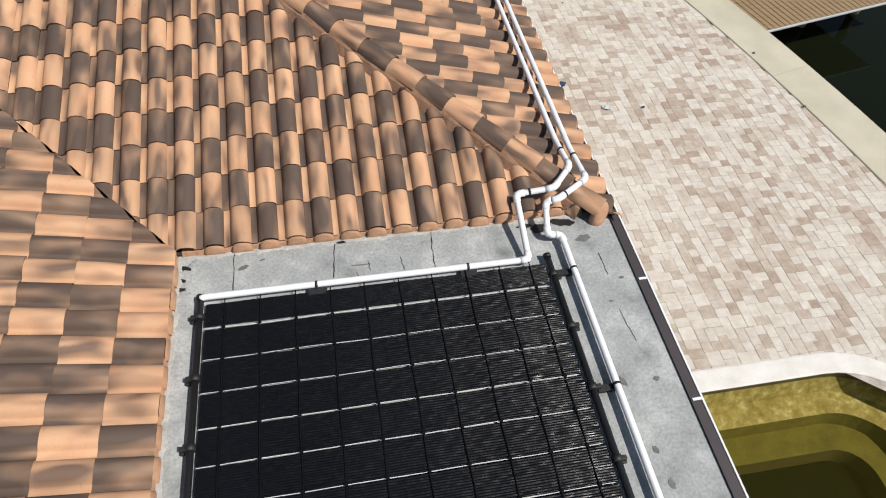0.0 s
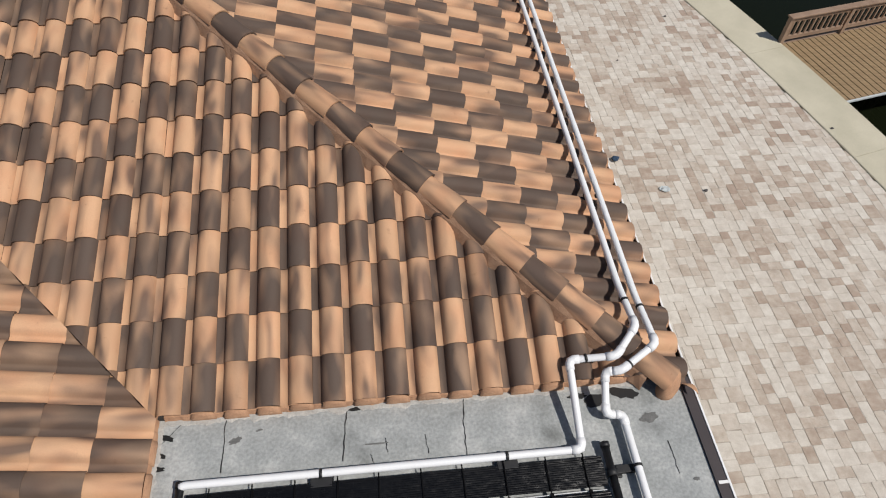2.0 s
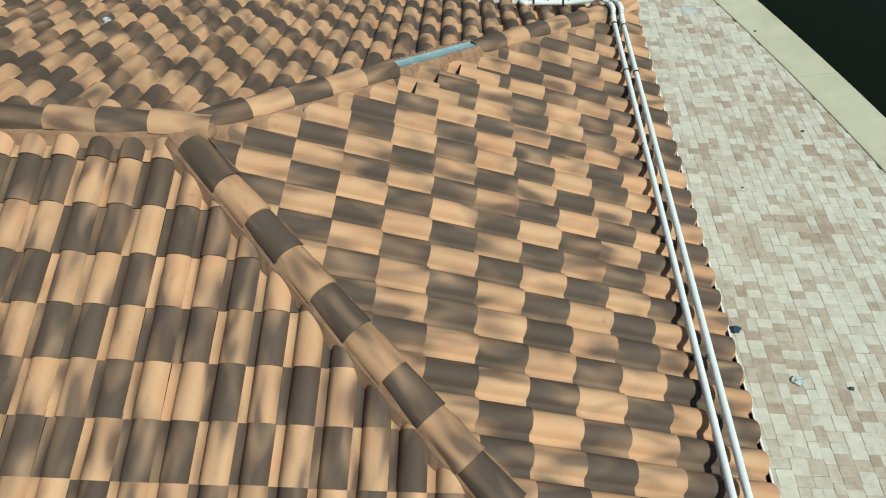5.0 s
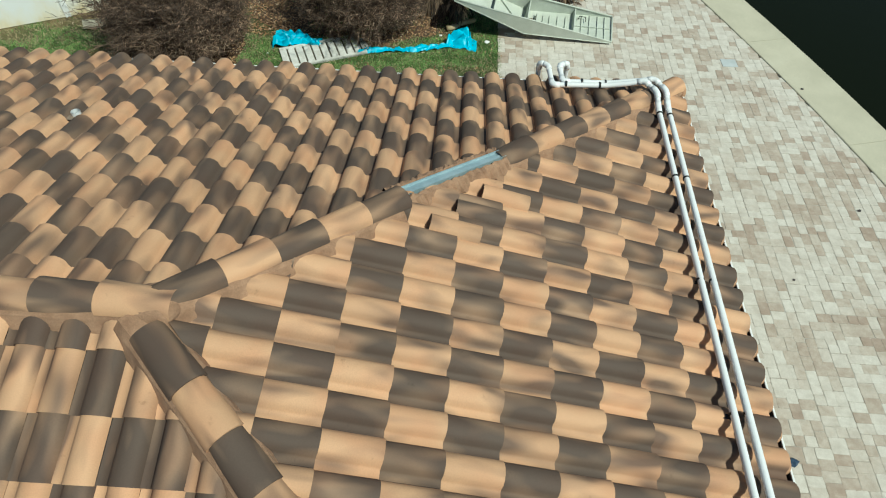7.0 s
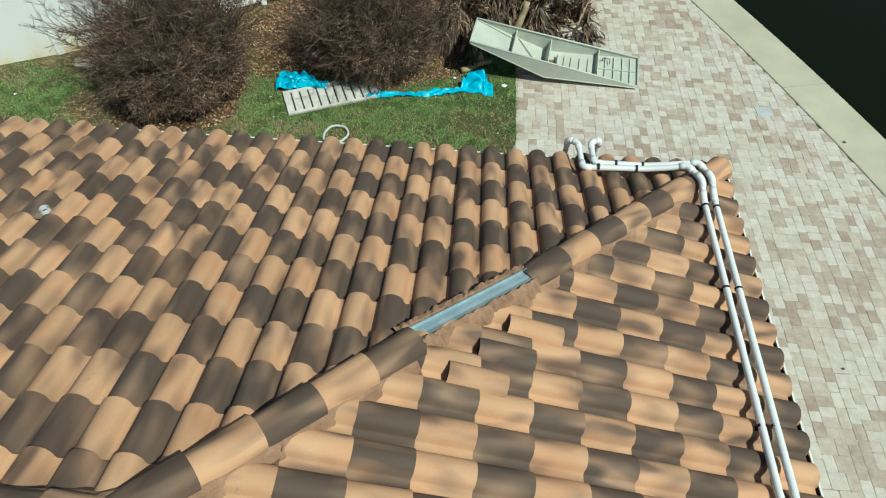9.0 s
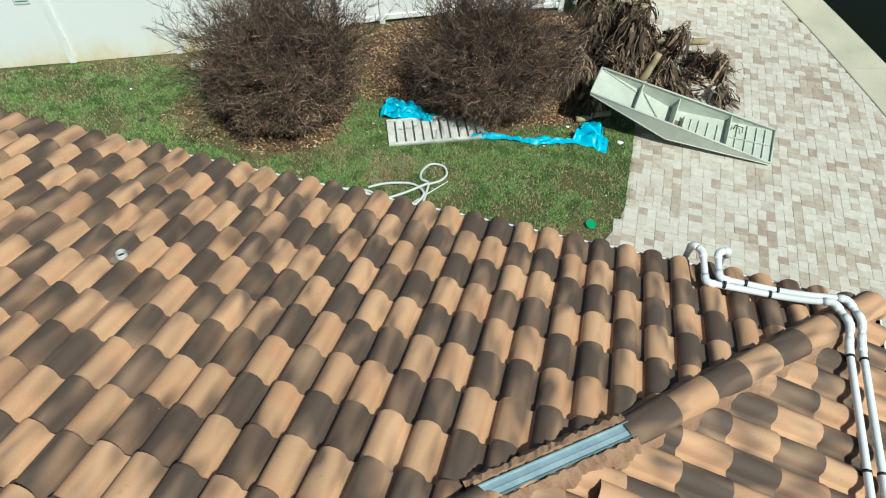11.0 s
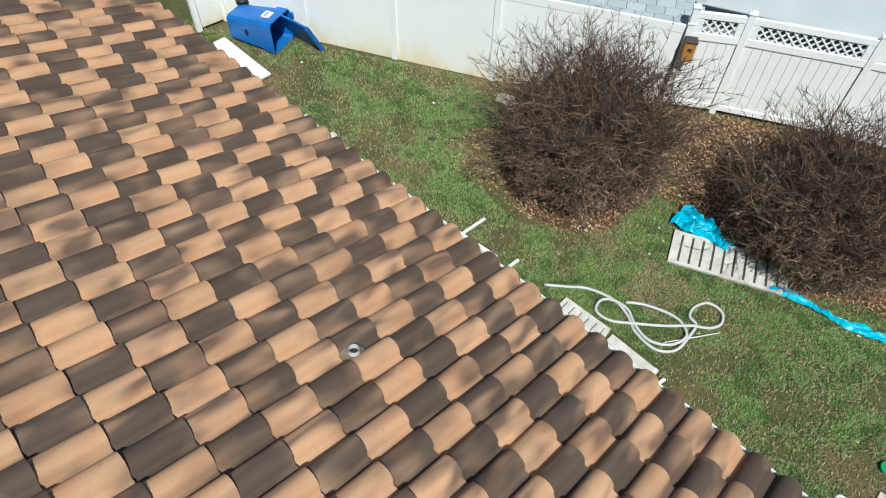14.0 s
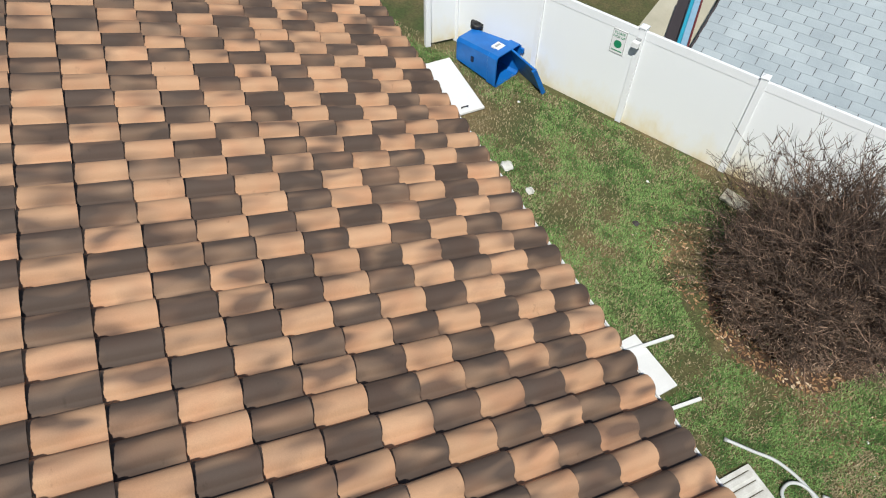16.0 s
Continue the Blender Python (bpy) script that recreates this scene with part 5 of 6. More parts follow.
# ---- dock ----
M_DECK = surface("tan_decking", [(0.3, (0.25, 0.165, 0.085)), (0.7, (0.34, 0.235, 0.125))], 3, 60, 0.75, 0, 0.15, (1, 6, 1))
M_RAIL = surface("brown_rail", [(0.3, (0.26, 0.17, 0.115)), (0.7, (0.36, 0.245, 0.17))], 3, 60, 0.7, 0, 0.1)
dock = thing("dock", "tan composite boat dock with a slatted railing over the canal", "dock")
dm = Matrix.Translation((9.13, 10.72, 0)) @ pose(0, 0, 0, 0, 0, 12.5)
for k in range(32):
    x = -0.40 + k * 0.145
    w_lo = 0.0 if k > 1 else 0.5
    part("deck_board", box((x, 0.02, -0.07), (x + 0.126, 1.95, -0.04), dm @ pose(0, 0, 0) , 0.004), M_DECK, dock)
part("edge_beam", box((-0.2, -0.022, -0.085), (4.3, 0.018, -0.045), dm, 0.006), M_SLAB, dock, "grey edge beam")
part("edge_beam", box((-0.45, 1.955, -0.30), (4.3, 2.02, -0.035), dm, 0.006), M_RAIL, dock)
for k in range(3):
    bm = bmesh.new()
    tube(bm, [dm @ Vector((0.6 + 1.7 * k, 1.0, -1.4)), dm @ Vector((0.6 + 1.7 * k, 1.0, -0.07))], 0.11, 12)
    part("piling", bm, M_RAIL, dock)
for x in (-0.14, 1.40, 2.95, 4.2):
    part("rail_post", box((x - 0.045, 1.90, -0.05), (x + 0.045, 1.99, 0.57), dm, 0.006), M_RAIL, dock)
part("hand_rail", box((-0.20, 1.87, 0.57), (4.3, 2.02, 0.605), dm, 0.008), M_RAIL, dock)
part("upper_rail", box((-0.14, 1.92, 0.47), (4.25, 1.97, 0.57), dm, 0.006), M_RAIL, dock)
part("lower_rail", box((-0.14, 1.92, 0.06), (4.25, 1.97, 0.15), dm, 0.006), M_RAIL, dock)
for k in range(32):
    x = -0.04 + k * 0.135
    part("baluster", box((x - 0.017, 1.925, 0.15), (x + 0.017, 1.962, 0.47), dm), M_RAIL, dock)

# ---- grass ----
gr = np.random.default_rng(5)
BUSH1, BUSH2 = (-5.46, 17.12), (-2.08, 18.28)


def soft(x, y, s, seed):
    return noise.noise(Vector((x * s, y * s, seed)))


def mulched(x, y):
    d = 0.25 * soft(x, y, 2.0, 3.0)
    if (x - BUSH1[0] + 0.15) ** 2 + (y - BUSH1[1] + 0.12) ** 2 < (1.30 + d) ** 2 or (x - BUSH2[0] - 0.1) ** 2 + (y - BUSH2[1] - 0.35) ** 2 < (1.12 + d) ** 2:
        return True
    return -5.4 < x < -0.6 and y > 17.75 + 0.10 * (x + 3.5) ** 2 * 0.3 + d and y < 19.8 + 0.52 * (x + 4.7) + 0.5


GV, GF, GI = [], [], []
M_BLADES = []
for nm, c0, c1 in (("grass_green", (0.052, 0.122, 0.024), (0.255, 0.395, 0.12)), ("grass_dry", (0.18, 0.14, 0.07), (0.46, 0.38, 0.23)), ("grass_deep", (0.026, 0.070, 0.013), (0.135, 0.245, 0.060))):
    mm_, nt_, b_ = material(nm, 0.75)
    g_ = nt_.nodes.new("ShaderNodeNewGeometry")
    nt_.links.new(ramp(nt_, g_.outputs["Random Per Island"], [(0.0, c0), (1.0, c1)]), b_.inputs["Base Color"])
    M_BLADES.append(mm_)
N_BLADE = 520000
xs = gr.uniform(-14.5, 0.75, N_BLADE)
ysb = gr.uniform(13.3, 19.3, N_BLADE)
rnd = gr.random((N_BLADE, 6))
for i in range(N_BLADE):
    x, y = float(xs[i]), float(ysb[i])
    if y > 15.25 + 0.52 * (x + 13.36) and x < -5 or mulched(x, y) and rnd[i, 5] > 0.05:
        continue
    if x > 0.05:
        k = [a for a in range(len(GRASS_EDGE) - 1) if GRASS_EDGE[a][1] <= y <= GRASS_EDGE[a + 1][1]]
        if not k:
            continue
        (x0, y0), (x1, y1) = GRASS_EDGE[k[0]], GRASS_EDGE[k[0] + 1]
        if x > x0 + (x1 - x0) * (y - y0) / (y1 - y0) + 0.03:
            continue
    elif y < 15.1 and x > -1.2 + (y - 13.9) / 1.28 * 1.35:
        continue
    if -4.08 < x < -2.44 and y < 15.04 or -6.1 < x < -5.15 and y < 14.88 or -12.85 < x < -11.12 and y < 15.14:
        continue
    bare = soft(x, y, 0.75, 11.0) + 0.55 * soft(x, y, 2.3, 5.0)
    if y < 14.6:
        bare += 0.22
    if (x + 6.8) ** 2 + (y - 16.4) ** 2 < 0.55:
        bare += 0.42
    if x > -1.6 and y < 17.0 and soft(x, y, 1.9, 30.0) > -0.05:
        bare += 0.26
    if -12.6 < x < -10.6 and y < 15.2:
        bare += 0.22
    if y > 14.9 + 0.52 * (x + 13.36) and x < -7:
        bare += 0.2
    if (x + 11.6) ** 2 + (y - 15.2) ** 2 < 1.3:
        bare += 0.3
    if bare > 0.06 and rnd[i, 0] < min(0.90, (bare - 0.0) * 2.3):
        continue
    dry = rnd[i, 1] < 0.14 + max(0, bare + 0.05) * 1.2
    if abs(x + 3.2 + 0.1 * soft(x, y, 3.0, 1.0)) < 0.40 and abs(y - 16.05 + 0.1 * soft(x, y, 3.0, 2.0)) < 0.40:
        dry = rnd[i, 1] < 0.62
    deep = soft(x, y, 4.2, 21.0) + 0.6 * soft(x, y, 1.3, 8.0) > 0.10
    a = rnd[i, 2] * 6.283
    lean = 0.013 + 0.030 * rnd[i, 3]
    h = 0.014 + 0.030 * rnd[i, 4]
    w = 0.003 + 0.0035 * rnd[i, 5]
    ca, sa = math.cos(a), math.sin(a)
    o = len(GV)
    GV += [(x - sa * w, y + ca * w, -0.03), (x + sa * w, y - ca * w, -0.03), (x + ca * lean * .5 + sa * w, y + sa * lean * .5 - ca * w, -0.03 + h * .8), (x + ca * lean * .5 - sa * w, y + sa * lean * .5 + ca * w, -0.03 + h * .8), (x + ca * lean * 1.2, y + sa * lean * 1.2, -0.03 + h)]
    GF += [(o, o + 1, o + 2, o + 3), (o + 3, o + 2, o + 4)]
    GI += [1 if dry else 2 if deep else 0] * 2
lawn = mesh_ob("lawn", GV, GF, M_BLADES, idx=GI)
tagged(lawn, "short green lawn grass with dry worn patches", "grass", kind="stuff")

# fallen leaves and bark under the bushes
mm_, nt_, b_ = material("bark_mulch", 0.9)
g_ = nt_.nodes.new("ShaderNodeNewGeometry")
nt_.links.new(ramp(nt_, g_.outputs["Random Per Island"], [(0.0, (0.12, 0.06, 0.03)), (0.5, (0.30, 0.165, 0.08)), (0.85, (0.48, 0.29, 0.15)), (1.0, (0.64, 0.52, 0.37))]), b_.inputs["Base Color"])
MV, MF = [], []
mr = random.Random(9)
for i in range(42000):
    x, y = mr.uniform(-8, 1.2), mr.uniform(15.8, 21.6)
    if not mulched(x, y) and mr.random() > (0.5 if (x + 6.75) ** 2 + (y - 16.35) ** 2 < 0.6 else 0.05):
        continue
    if x > 0.55 and mr.random() > .3:
        continue
    if x < -4.55 and mr.random() > 0.6:
        continue
    if y > (15.74 if x > -5.3 else 15.5) + 0.515 * (x + 13.36):
        continue
    a, l, w, t = mr.uniform(0, 6.28), mr.uniform(0.016, 0.045), mr.uniform(0.008, 0.018), mr.uniform(-0.012, 0.012)
    z = -0.028 + mr.random() * 0.03
    ca, sa = math.cos(a), math.sin(a)
    o = len(MV)
    MV += [(x + ca * l, y + sa * l, z + t), (x - sa * w, y + ca * w, z + 0.008), (x - ca * l, y - sa * l, z - t + 0.006), (x + sa * w, y - ca * w, z + 0.002)]
    MF += [(o, o + 1, o + 2), (o, o + 2, o + 3)]
tagged(mesh_ob("bark_mulch", MV, MF, mm_), "brown bark and dead leaf litter under the bushes", "mulch", kind="stuff")
M_BARKSOIL = surface("mulch_soil", [(0.3, (0.055, 0.032, 0.02)), (0.7, (0.12, 0.07, 0.04))], 6, 60, 0.97, 0, 0.5)
bed = filled([[(BUSH1[0] + 1.22 * math.cos(a), BUSH1[1] + 1.22 * math.sin(a)) for a in [2 * math.pi * i / 28 for i in range(28)]]], -0.026)
tagged(part("ground_mulch_bed", bed, M_BARKSOIL, None), "dark mulch soil under a bush", "ground", kind="structure")
bed = filled([[(-4.25, 18.2), (-3.6, 17.8), (-2.6, 17.75), (-0.6, 17.7), (0.3, 18.4), (0.55, 19.2), (0.55, 22.3), (-1.0, 21.8), (-4.6, 20.1), (-4.9, 19.0)]], -0.024)
tagged(part("ground_mulch_bed", bed, M_BARKSOIL, None), "dark mulch soil between the bushes and fence", "ground", kind="structure")


# ---- bushes ----
def twig_material(name, lo_c, hi_c):
    m, nt, b = material(name, 0.85)
    g = nt.nodes.new("ShaderNodeNewGeometry")
    nt.links.new(ramp(nt, g.outputs["Random Per Island"], [(0.0, lo_c), (0.66, hi_c), (0.88, tuple(min(1, c * 1.9) for c in hi_c)), (1.0, tuple(min(1, c * 3.6) for c in hi_c))]), b.inputs["Base Color"])
    return m


M_TWIG = twig_material("dead_twig", (0.018, 0.011, 0.0075), (0.128, 0.080, 0.054))
M_TWIG_TOP = twig_material("bare_branch", (0.030, 0.018, 0.013), (0.105, 0.068, 0.047))
# kept paler than the body twigs, so light on the shell is coloured in
M_TWIG_PALE_LIT = twig_material("pale_lit_twig", (0.07, 0.045, 0.031), (0.22, 0.155, 0.11))
M_STEM = surface("woody_stem", [(0.3, (0.035, 0.024, 0.017)), (0.7, (0.08, 0.055, 0.04))], 9, 60, 0.9, 0, 0.2)
M_LEAF = twig_material("dull_leaf", (0.05, 0.075, 0.02), (0.10, 0.12, 0.035))


def strand(V_, F_, pts, r0, r1):
    """A thin three-sided twig."""
    n = len(pts)
    o = len(V_)
    for i, p in enumerate(pts):
        d = (pts[min(i + 1, n - 1)] - pts[max(i - 1, 0)]).normalized()
        x = d.orthogonal().normalized()
        y = d.cross(x)
        r = r0 + (r1 - r0) * i / (n - 1)
        for k in range(3):
            a = 2.0944 * k
            V_.append(tuple(p + x * math.cos(a) * r + y * math.sin(a) * r))
    for i in range(n - 1):
        for k in range(3):
            F_.append((o + 3 * i + k, o + 3 * i + (k + 1) % 3, o + 3 * i + 3 + (k + 1) % 3, o + 3 * i + 3 + k))


def bush(label, cx, cy, rad, h_low, h_top, seed, leaves, shoots, body=35000):
    """A leafless shrub: stems from the foot, a dense dome of drooping twigs, a looser crown of bare shoots."""
    r = random.Random(seed)
    top = thing("bush", label, "bush", group="bare bushes", at=pose(cx, cy, -0.03))
    SV, SF, DV, DF, CV, CF, LV, LF, EV, EF = [], [], [], [], [], [], [], [], [], []
    tips = []
    for i in range(26):
        a, out = r.uniform(0, 6.28), r.uniform(0.1, 0.75)
        p = Vector((r.uniform(-.12, .12), r.uniform(-.12, .12), 0))
        pts = [p.copy()]
        for k in range(6):
            p = p + Vector((math.cos(a) * out * rad / 6 + r.uniform(-.05, .05), math.sin(a) * out * rad / 6 + r.uniform(-.05, .05), h_low * r.uniform(0.13, 0.22)))
            pts.append(p.copy())
        strand(SV, SF, pts, 0.022, 0.008)
        tips += pts[2:]
    # dense body, widest at half height
    zc = h_low * 0.48
    for i in range(body):
        d = Vector((r.gauss(0, 1), r.gauss(0, 1), r.gauss(0, 1))).normalized()
        k = r.random() ** 0.55
        if noise.noise(d * 4.5 + Vector((0, seed, 0))) < -0.16 and k > 0.35:
            k *= 0.45
        lump = 1 + 0.20 * noise.noise(d * 2.4 + Vector((seed, 0, 0))) + 0.08 * noise.noise(d * 6)
        R = Vector((d.x * rad * lump, d.y * rad * lump, d.z * h_low * 0.52 * lump))
        p = Vector((0, 0, zc)) + R * (0.30 + 0.66 * k)
        dirv = (d * r.uniform(0.2, 0.9) + Vector((r.uniform(-1, 1), r.uniform(-1, 1), r.uniform(-.8, .8)))).normalized()
        L_ = r.uniform(0.07, 0.23)
        pts = [p.copy()]
        for q in range(3):
            dirv = (dirv + Vector((r.uniform(-1, 1), r.uniform(-1, 1), r.uniform(-.9, .8)))).normalized()
            p = p + dirv * L_ / 3
            pts.append(p.copy())
        if min(q.z for q in pts) < 0.02:
            continue
        strand(DV, DF, pts, r.uniform(0.0030, 0.0070), 0.0024)
    # pale curled twig ends over the dark body; thinned low down as painted shade
    for i in range(int(body * 0.3)):
        d = Vector((r.gauss(0, 1), r.gauss(0, 1), r.gauss(0, 1))).normalized()
        lump = 1 + 0.20 * noise.noise(d * 2.4 + Vector((seed, 0, 0))) + 0.08 * noise.noise(d * 6)
        p = Vector((0, 0, zc)) + Vector((d.x * rad * lump, d.y * rad * lump, d.z * h_low * 0.52 * lump)) * r.uniform(0.86, 1.02)
        dirv = (d * r.uniform(-0.3, 0.8) + Vector((r.uniform(-1, 1), r.uniform(-1, 1), r.uniform(-.7, .9)))).normalized()
        L_, pts = r.uniform(0.05, 0.15), [p.copy()]
        for q in range(3):
            dirv = (dirv + Vector((r.uniform(-1, 1), r.uniform(-1, 1), r.uniform(-.8, .8)))).normalized()
            p = p + dirv * L_ / 3
            pts.append(p.copy())
        if min(q.z for q in pts) > 0.03 and d.z > r.uniform(-0.9, 0.5):
            strand(EV, EF, pts, r.uniform(0.0026, 0.0046), 0.0018)
    # loose crown
    for i in range(shoots):
        a = r.uniform(0, 6.283)
        out = r.random() ** 0.6
        p = Vector((math.cos(a) * out * rad * 0.85, math.sin(a) * out * rad * 0.85, h_low * (0.85 - 0.35 * out * out)))
        dirv = Vector((math.cos(a) * out * 0.85 + r.uniform(-.2, .2), math.sin(a) * out * 0.85 + r.uniform(-.2, .2), 1.0)).normalized()
        L_ = (h_top - h_low) * r.uniform(0.55, 1.35)
        pts, forks = [p.copy()], []
        for q in range(7):
            dirv = (dirv + Vector((r.uniform(-.55, .55), r.uniform(-.55, .55), r.uniform(-.35, .3)))).normalized()
            p = p + dirv * L_ / 7
            pts.append(p.copy())
            for _ in range(2 + (q > 2)):
                forks.append((p.copy(), dirv.copy()))
        strand(CV, CF, pts, 0.0072, 0.0024)
        for fp, fd in forks:
            fd = (fd + Vector((r.uniform(-.9, .9), r.uniform(-.9, .9), r.uniform(-.4, .5)))).normalized()
            q1 = fp + fd * r.uniform(0.05, 0.14)
            fd = (fd + Vector((r.uniform(-.4, .4), r.uniform(-.4, .4), r.uniform(-.2, .4)))).normalized()
            q2 = q1 + fd * r.uniform(0.05, 0.12)
            strand(CV, CF, [fp, q1, q2], 0.0042, 0.0018)
    for i in range(leaves):
        a, e = r.uniform(0, 6.283), math.asin(r.uniform(0.15, 1.0))
        d = Vector((math.cos(a) * math.cos(e) * rad, math.sin(a) * math.cos(e) * rad, math.sin(e) * h_low)) * r.uniform(0.8, 1.0)
        x = Vector((r.uniform(-1, 1), r.uniform(-1, 1), r.uniform(-1, 1))).normalized()
        y = x.orthogonal().normalized()
        o = len(LV)
        LV += [tuple(d + x * .028), tuple(d + y * .012), tuple(d - x * .028), tuple(d - y * .012)]
        LF.append((o, o + 1, o + 2, o + 3))
    mesh_ob("stems", SV, SF, M_STEM, top, "brown woody stems")
    tagged(mesh_ob("brushwood", DV, DF, M_TWIG, top), "dense tangle of dead brown twigs", kind="stuff")
    tagged(mesh_ob("twig_mass", EV, EF, M_TWIG_PALE_LIT, top), "pale curled twig ends coloured as the sunlit shell", kind="stuff")
    tagged(mesh_ob("shoot_mass", CV, CF, M_TWIG_TOP, top), "bare grey-brown upper shoots", kind="stuff")
    if LF:
        tagged(mesh_ob("leaves", LV, LF, M_LEAF, top), "few dull green leaves", kind="stuff")
    return top


bush("round leafless brown bush with bare grey shoots above, on the mulch", BUSH1[0], BUSH1[1], 1.30, 1.52, 2.62, 12, 40, 560)
bush("leafless brown bush with a few green leaves, beside the slatted panel", BUSH2[0], BUSH2[1], 1.20, 1.55, 2.45, 31, 620, 520)

bush("brown dried-out bush behind the white picket fence", 0.05, 23.75, 0.95, 1.05, 1.5, 57, 500, 160, 9000)
sheet = thing("green_sheet", "bright yellow-green plastic sheet standing behind the pickets", "sheet", at=pose(-0.72, 22.55, -0.03, 6, 0, 23))
part("sheet", box((0.0, 0.0, 0.0), (0.26, 0.03, 0.80), bevel=0.01), plain("lime_plastic", (0.36, 0.50, 0.03), 0.5), sheet)
part("edge", box((0.262, -0.005, 0.0), (0.295, 0.035, 0.81), bevel=0.006), plain("deep_green", (0.03, 0.16, 0.05), 0.5), sheet, "dark green edge strip")
crate = thing("white_crate", "white plastic crate standing behind the picket fence", "crate", at=pose(0.95, 23.55, -0.03, 0, 0, 23))
part("body", box((0.0, 0.0, 0.0), (0.95, 0.6, 0.62), bevel=0.03), M_WHITE, crate)
part("lid", box((-0.02, -0.02, 0.622), (0.97, 0.62, 0.68), bevel=0.015), M_WHITE, crate)

# ---- heap of dead banana plants ----
M_DEADLEAF = twig_material("dead_banana_leaf", (0.022, 0.014, 0.010), (0.135, 0.092, 0.06))
M_TRUNK = surface("banana_stem", [(0.3, (0.30, 0.22, 0.12)), (0.7, (0.50, 0.40, 0.24))], 5, 50, 0.8, 0, 0.3, (1, 1, 0.3))
heap = thing("dead_plants", "heap of withered brown banana plants with broken stems", "dead plants", at=pose(0.55, 19.95, -0.02))
hr = random.Random(77)
for x0, y0, z0, x1, y1, z1, r_ in ((-0.3, 0.1, 0.0, -0.15, 0.35, 1.25, 0.10), (0.25, 0.7, 0.35, 1.25, 0.85, 0.45, 0.085), (-0.5, 0.7, 0.0, -0.35, 0.75, 0.8, 0.07), (0.1, -0.2, 0.0, 0.3, -0.1, 0.6, 0.08), (-0.95, -1.75, 0.06, -0.35, -1.45, 0.10, 0.06)):
    bm = bmesh.new()
    p0, p1 = Vector((x0, y0, z0)), Vector((x1, y1, z1))
    tube(bm, [p0 + (p1 - p0) * i / 6 + Vector((hr.uniform(-.02, .02), hr.uniform(-.02, .02), 0)) for i in range(7)], r_, 10, True, r_ * 0.75)
    part("stem", bm, M_TRUNK, heap, "pale broken banana stem")
LV, LF = [], []
clumps = []
for i in range(70):
    u_ = hr.random()
    if u_ < 0.66:
        cx, cy, h0 = hr.gauss(-0.25, 0.42), hr.gauss(0.35, 0.7), hr.uniform(0.10, 1.25)
    elif u_ < 0.86:
        cx, cy, h0 = hr.uniform(0.3, 1.65), hr.uniform(-0.62, 0.95), hr.uniform(0.03, 0.40)
    else:
        cx, cy, h0 = hr.gauss(-0.75, 0.25), hr.gauss(-0.9, 0.5), hr.uniform(0.1, 0.8)
    if not (cy < -0.6 and cx > -0.7):
        clumps.append((cx, cy, h0, hr.uniform(0, 6.283)))
for i in range(8000):
    cx, cy, h0, lean_a = hr.choice(clumps)
    cx, cy, h0 = cx + hr.gauss(0, 0.07), cy + hr.gauss(0, 0.07), max(0.02, h0 + hr.gauss(0, 0.06))
    a = hr.gauss(lean_a, 1.0)
    d = Vector((math.cos(a), math.sin(a), hr.uniform(-0.5, 0.2)))
    p = Vector((cx, cy, h0))
    w, L_ = hr.choice((0.003, 0.004, 0.006, 0.009, 0.014, 0.024)) * hr.uniform(0.7, 1.3), hr.uniform(0.16, 0.66)
    side = Vector((-d.y, d.x, hr.uniform(-.6, .6))).normalized()
    prev, n = None, 6
    for k in range(n + 1):
        ww = w * (0.4 + 0.9 * math.sin(math.pi * (k + 0.5) / (n + 1))) * hr.uniform(0.6, 1.3)
        o = len(LV)
        LV += [tuple(p - side * ww), tuple(p + side * ww + Vector((0, 0, hr.uniform(-.02, .02))))]
        if prev is not None:
            LF.append((prev, prev + 1, o + 1, o))
        prev = o
        d = (d + Vector((hr.uniform(-.35, .35), hr.uniform(-.35, .35), -0.45))).normalized()
        side = (side + Vector((hr.uniform(-.3, .3), hr.uniform(-.3, .3), hr.uniform(-.3, .3)))).normalized()
        p = p + d * L_ / n
        if p.z < 0.015:
            p.z = 0.015 + 0.02 * hr.random()
            d.z = abs(d.z) * 0.2
tagged(mesh_ob("withered_leaves", LV, LF, M_DEADLEAF, heap), "shredded brown withered leaves", kind="stuff")
for x0, y0, w, t in ((0.75, -0.15, 0.22, 10), (0.45, -0.62, 0.26, -15)):
    part("paper_scrap", box((x0 - w / 2, y0 - 0.13, 0.30), (x0 + w / 2, y0 + 0.13, 0.31), pose(0, 0, -0.25, 4, 3, t), 0.003), M_WHITE, heap, "white scrap")

# ---- hull-like tray on the paving ----
M_TRAY = surface("pale_green_grey", [(0.3, (0.46, 0.49, 0.42)), (0.7, (0.57, 0.60, 0.53))], 3, 60, 0.6, 0, 0.1, grain=0.12)
tray = thing("overturned_tray", "pale grey-green fibreglass hull-shaped tray propped on dead plants", "boat part")
TL, TR, BR, BL = Vector((-0.15, 18.63, 0.90)), Vector((3.06, 18.84, 0.12)), Vector((2.96, 17.98, 0.07)), Vector((-0.25, 17.95, 0.84))


def rim_at(s, t):
    return (BL * (1 - s) + BR * s) * (1 - t) + (TL * (1 - s) + TR * s) * t


nrm = (TR - BL).cross(TL - BR).normalized()
nrm = nrm if nrm.z > 0 else -nrm


def depth(s):
    return 0.31 * (s / 0.47 if s < 0.47 else (1 - s) / 0.53) + 0.03


def on_tray(s, t):
    return rim_at(s, t) - nrm * depth(s)


